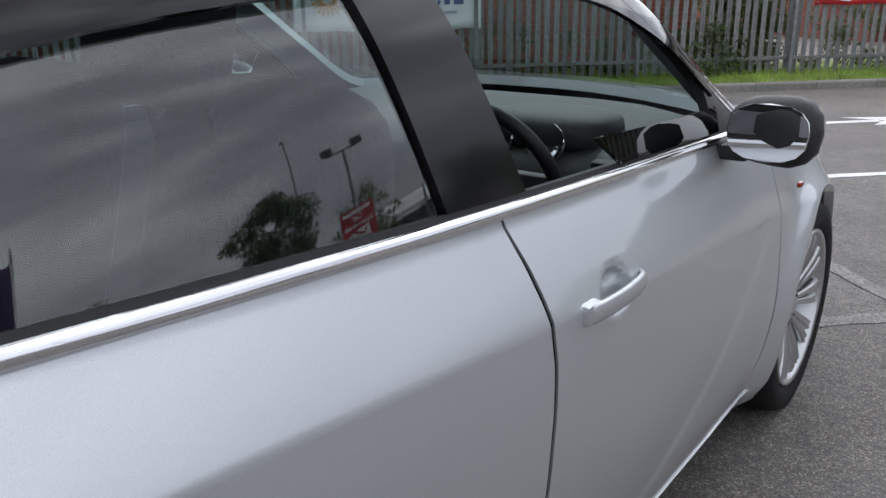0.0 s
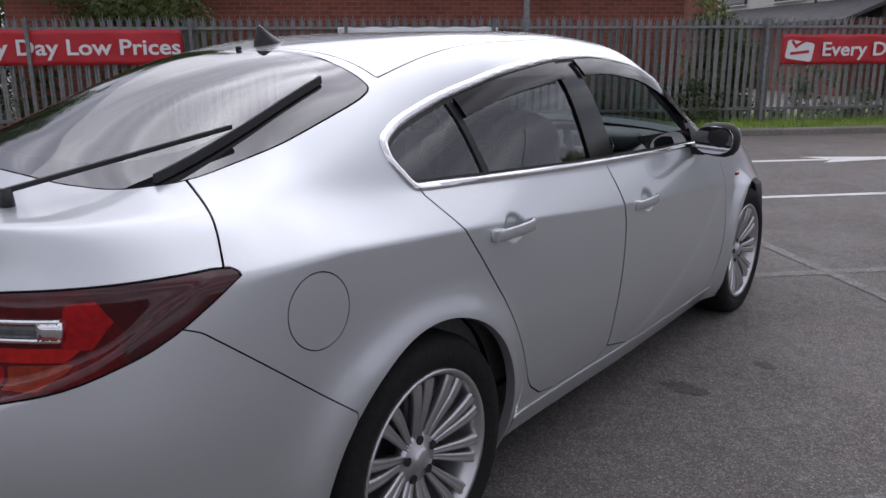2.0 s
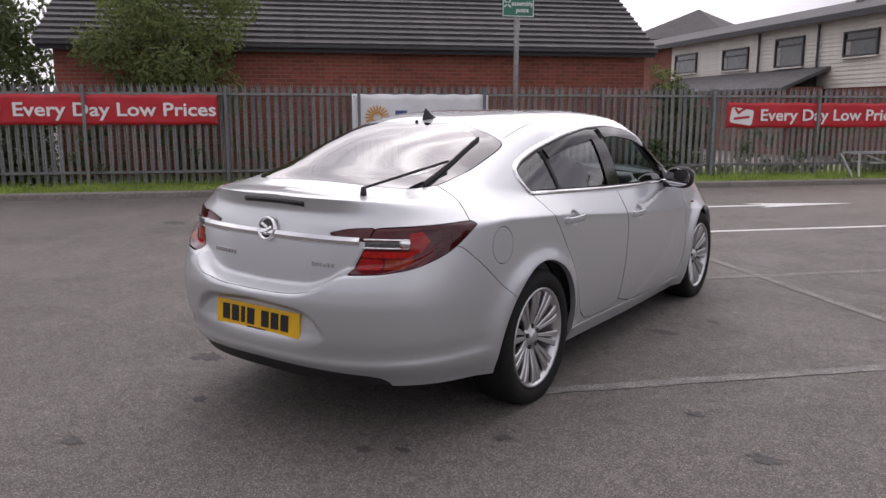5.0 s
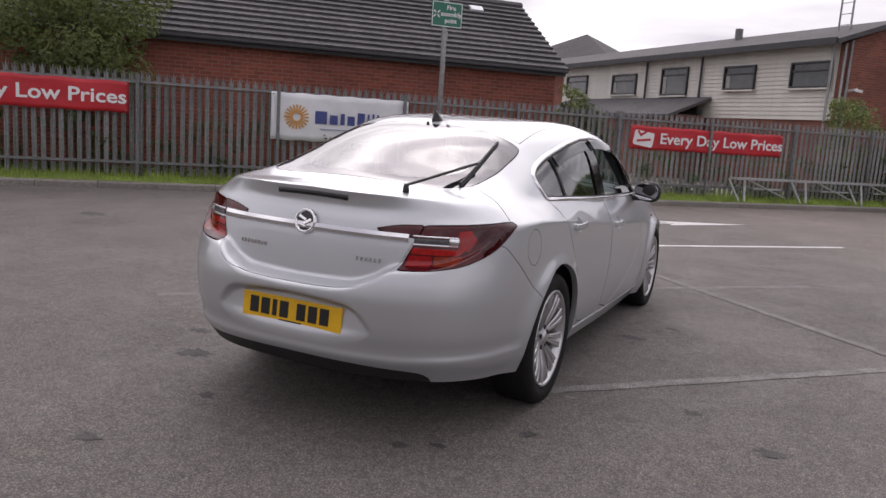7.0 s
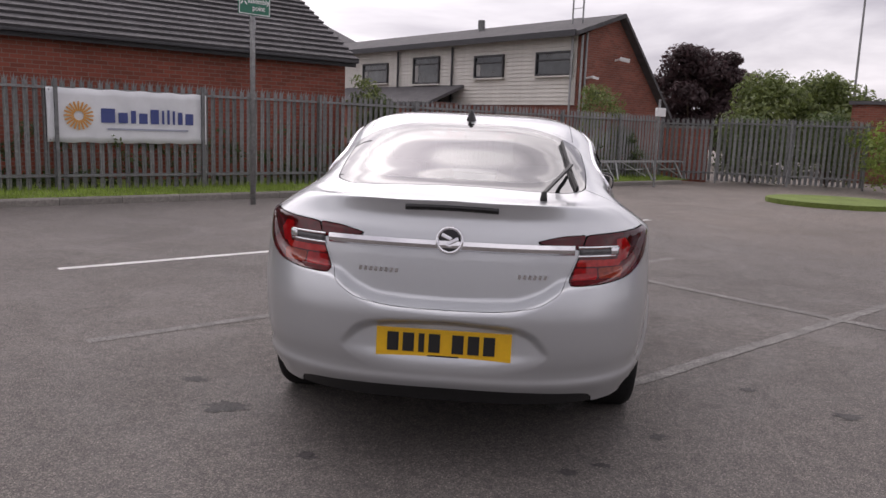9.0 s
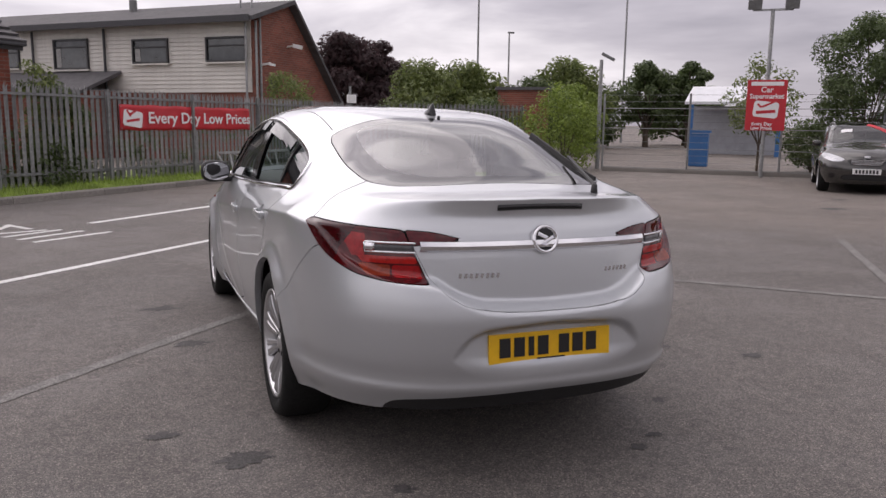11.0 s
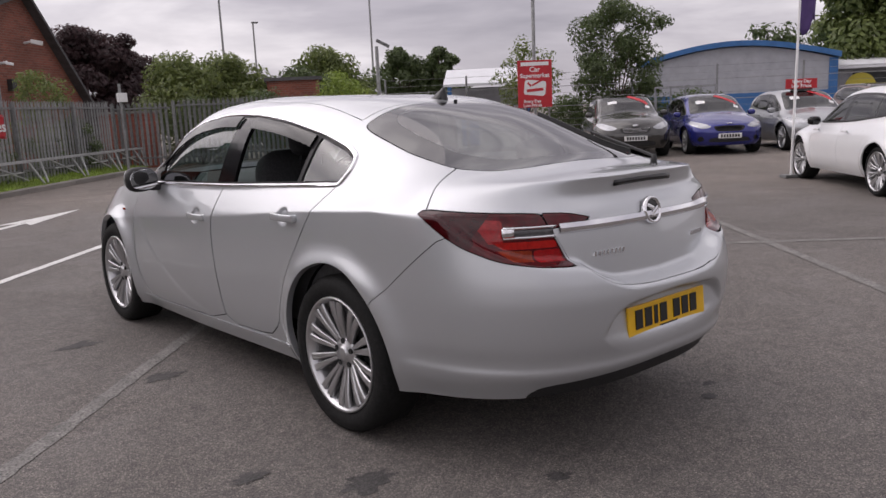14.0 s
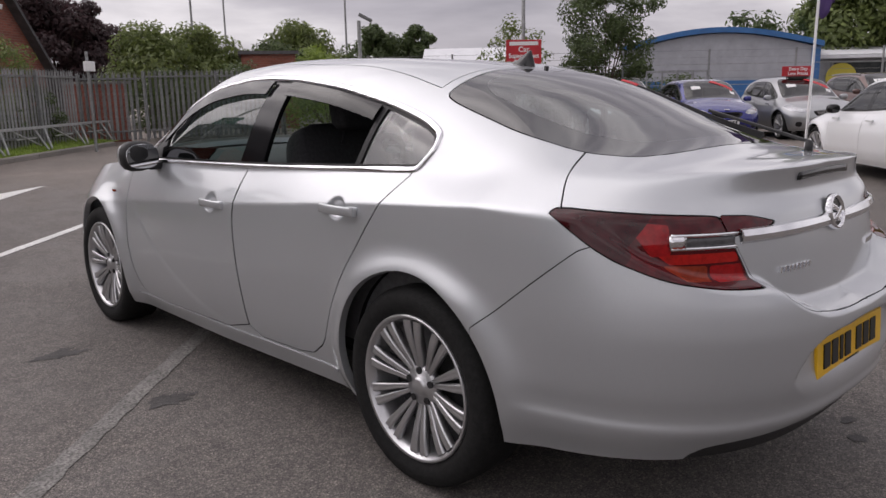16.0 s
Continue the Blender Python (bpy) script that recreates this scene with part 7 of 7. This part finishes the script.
        part("door_mirror", mirror_blob(s * (0.86 * k + 0.06), wb - 0.62, 1.0 + d), paint if paint is not WHITE_PAINT else GLOSS_BLACK, car, "", True)
        for y in (wb * 0.45 - 0.18, wb * 0.45 + 0.75):
            part("door_handle", box_bm(pose(s * 0.90 * k, y - 0.05, 0.84 + d * 0.6), 0.03, 0.17, 0.03, 0.01), paint, car)
    add("windscreen", screen, GLASS_PARKED, "windscreen with a price sticker", rim=0)
    add("grille", gr, GLOSS_BLACK, push=-0.01)
    add("lower_grille", lower, SATIN_BLACK, push=-0.01)
    fy = wb + 0.70
    for i in range(4):
        part("grille_bar", box_bm(pose(0, fy + 0.03 - 0.006 * i, 0.605 + d * 0.6 + 0.029 * i), (0.52 + 0.04 * i) * k, 0.02, 0.010, 0.003), grille, car)
    part("emblem", box_bm(pose(0, wb + 0.665, 0.745 + d * 0.6, -30), 0.11, 0.02, 0.06, 0.012), CHROME, car, "small chrome emblem")
    pl = part("number_plate", box_bm(pose(0, wb + 0.752, 0.465 + d * 0.4), 0.52, 0.012, 0.11, 0.003), plate, car, "white number plate with dark bars")
    bm = bmesh.new()
    for i in range(7):
        add_box(bm, pose(-0.19 + 0.063 * i, wb + 0.76, 0.465 + d * 0.4), 0.04, 0.004, 0.072)
    part("plate_bars", bm, INK_BLACK, pl)
    for s in (1, -1):
        for y in (0.0, wb):
            build_wheel(car, s, y, 0.315, 0.885 * k - 0.02, 11 * y, 0.315)
        if roof_rails:
            pts = [(s * 0.55 * k, y, h - 0.02 - 0.03 * ((y - 0.6) / 0.9) ** 2) for y in np.linspace(-0.2, 1.4, 9)]
            bm = bmesh.new()
            for a, b in zip(pts, pts[1:]):
                add_tube(bm, a, b, 0.018, seg=6)
            part("roof_rail", bm, ALLOY, car, "bright roof rail")
    part("underbody", box_bm(pose(0, wb / 2, 0.27), 1.3 * k, wb + 0.9, 0.12, 0.03), SEAM, car)
    part("cabin", box_bm(pose(0, wb / 2 - 0.4, 0.72), 1.35 * k, 1.9, 0.45, 0.08), SEAT, car, "dark seats and lining")
    for x in (-0.33, 0.33):
        bm = bmesh.new()
        blob_box(bm, pose(x, wb / 2 - 0.35, 1.05 + d, -10), 0.42, 0.14, 0.55)
        part("seat_back", bm, SEAT, car, "", True)
    if sticker:
        vx, vy, vz = sh.v[:, 0], sh.v[:, 1], sh.v[:, 2]
        on_glass = lambda x, y: float(vz[np.argmin((vx - x) ** 2 + (vy - y) ** 2 - 0.002 * vz)]) + 0.008

        def strip(a, b, wide, n=6):
            """A thin label laid on the windscreen from a to b (x, y)."""
            a, b = Vector(a), Vector(b)
            side = Vector((b.y - a.y, a.x - b.x)).normalized() * wide / 2
            pts = [(p, on_glass(*p)) for k in range(n + 1) for p in (a + (b - a) * k / n + side, a + (b - a) * k / n - side)]
            top = [(p.x, p.y, z) for p, z in pts]
            low = [(x, y, z - 0.004) for x, y, z in top]
            m = len(top)
            quads = [(2 * k, 2 * k + 2, 2 * k + 3, 2 * k + 1) for k in range(n)]
            return top + low, quads + [tuple(i + m for i in q[::-1]) for q in quads]
        link("price_sticker", mesh_of("price_sticker", *strip((-0.10 * k, wb - 1.02), (-0.54 * k, wb - 0.66), 0.10), RED_PVC), car, "red price sticker on the windscreen")
        link("screen_sticker", mesh_of("screen_sticker", *strip((0.44 * k, wb - 0.72), (0.22 * k, wb - 0.70), 0.12), INK_WHITE), car, "white paper sticker on the windscreen")
        link("screen_sticker", mesh_of("screen_sticker", *strip((-0.46 * k, wb - 0.56), (-0.56 * k, wb - 0.54), 0.09), INK_WHITE), car, "white paper sticker on the windscreen")
    return car


def mirror_blob(x, y, z):
    bm = bmesh.new()
    blob_box(bm, pose(x, y, z), 0.18, 0.12, 0.13, 0.7)
    return bm


GLASS_PARKED = glass_material("parked_car_glass", (0.16, 0.18, 0.18), see=0.09)
GREY_PAINT = car_paint("dark_grey_paint", (0.045, 0.043, 0.04), 0.5, 0.24)
BLUE_PAINT = car_paint("bright_blue_paint", (0.02, 0.025, 0.19), 0.4, 0.24)
SILVER_B = car_paint("grey_silver_paint", (0.36, 0.37, 0.38), 0.7, 0.3)
WHITE_PAINT = car_paint("white_paint", (0.78, 0.79, 0.80), 0.0, 0.3)
BROWN_PAINT = car_paint("brown_red_paint", (0.10, 0.045, 0.035), 0.4)


def nose_in(s, v, wb):
    return LOT @ pose(s + wb, v, 0, 0, 0, 90)


parked_car("grey_crossover", "dark grey crossover with roof rails and price sticker", GREY_PAINT, nose_in(15.1, -3.25, 2.54), 2.54, 1.48, 1.76, roof_rails=True)
parked_car("blue_hatchback", "bright blue hatchback with red price sticker", BLUE_PAINT, nose_in(15.25, -5.4, 2.49), 2.49, 1.40, 1.74, grille=GLOSS_BLACK)
SILVER_SMALL = parked_car("silver_small_hatchback", "grey-silver small hatchback with a red roof sign", SILVER_B, nose_in(15.25, -7.65, 2.5), 2.5, 1.41, 1.74)
parked_car("brown_estate", "dark brown-red car with roof rails in the row", BROWN_PAINT, nose_in(16.6, -10.4, 2.6), 2.6, 1.50, 1.78, roof_rails=True)
parked_car("white_hatchback", "white hatchback parked on its own with alloy wheels", WHITE_PAINT, LOT @ pose(8.9 - 2.5, -5.7, 0, 0, 0, -90), 2.5, 1.39, 1.74, sticker=False)


def roof_board():
    e = empty("roof_sign", "red lettered price board standing on a car roof", "sign", m=LOT @ pose(15.25 + 1.15, -7.65, 1.41, 0, 0, -90))
    b = part("board", box_bm(pose(0, 0, 0.14), 0.76, 0.02, 0.24, 0.01), RED_PVC, e)
    text_mesh("lettering", "Every Day", 0.108, INK_WHITE, pose(0, -0.013, 0.195, 90), b, bold=0.003)
    text_mesh("lettering", "Low Prices", 0.108, INK_WHITE, pose(0, -0.013, 0.085, 90), b, bold=0.003)
    part("base", box_bm(pose(0, 0, 0.0), 0.5, 0.14, 0.04, 0.01), SATIN_BLACK, e)


roof_board()
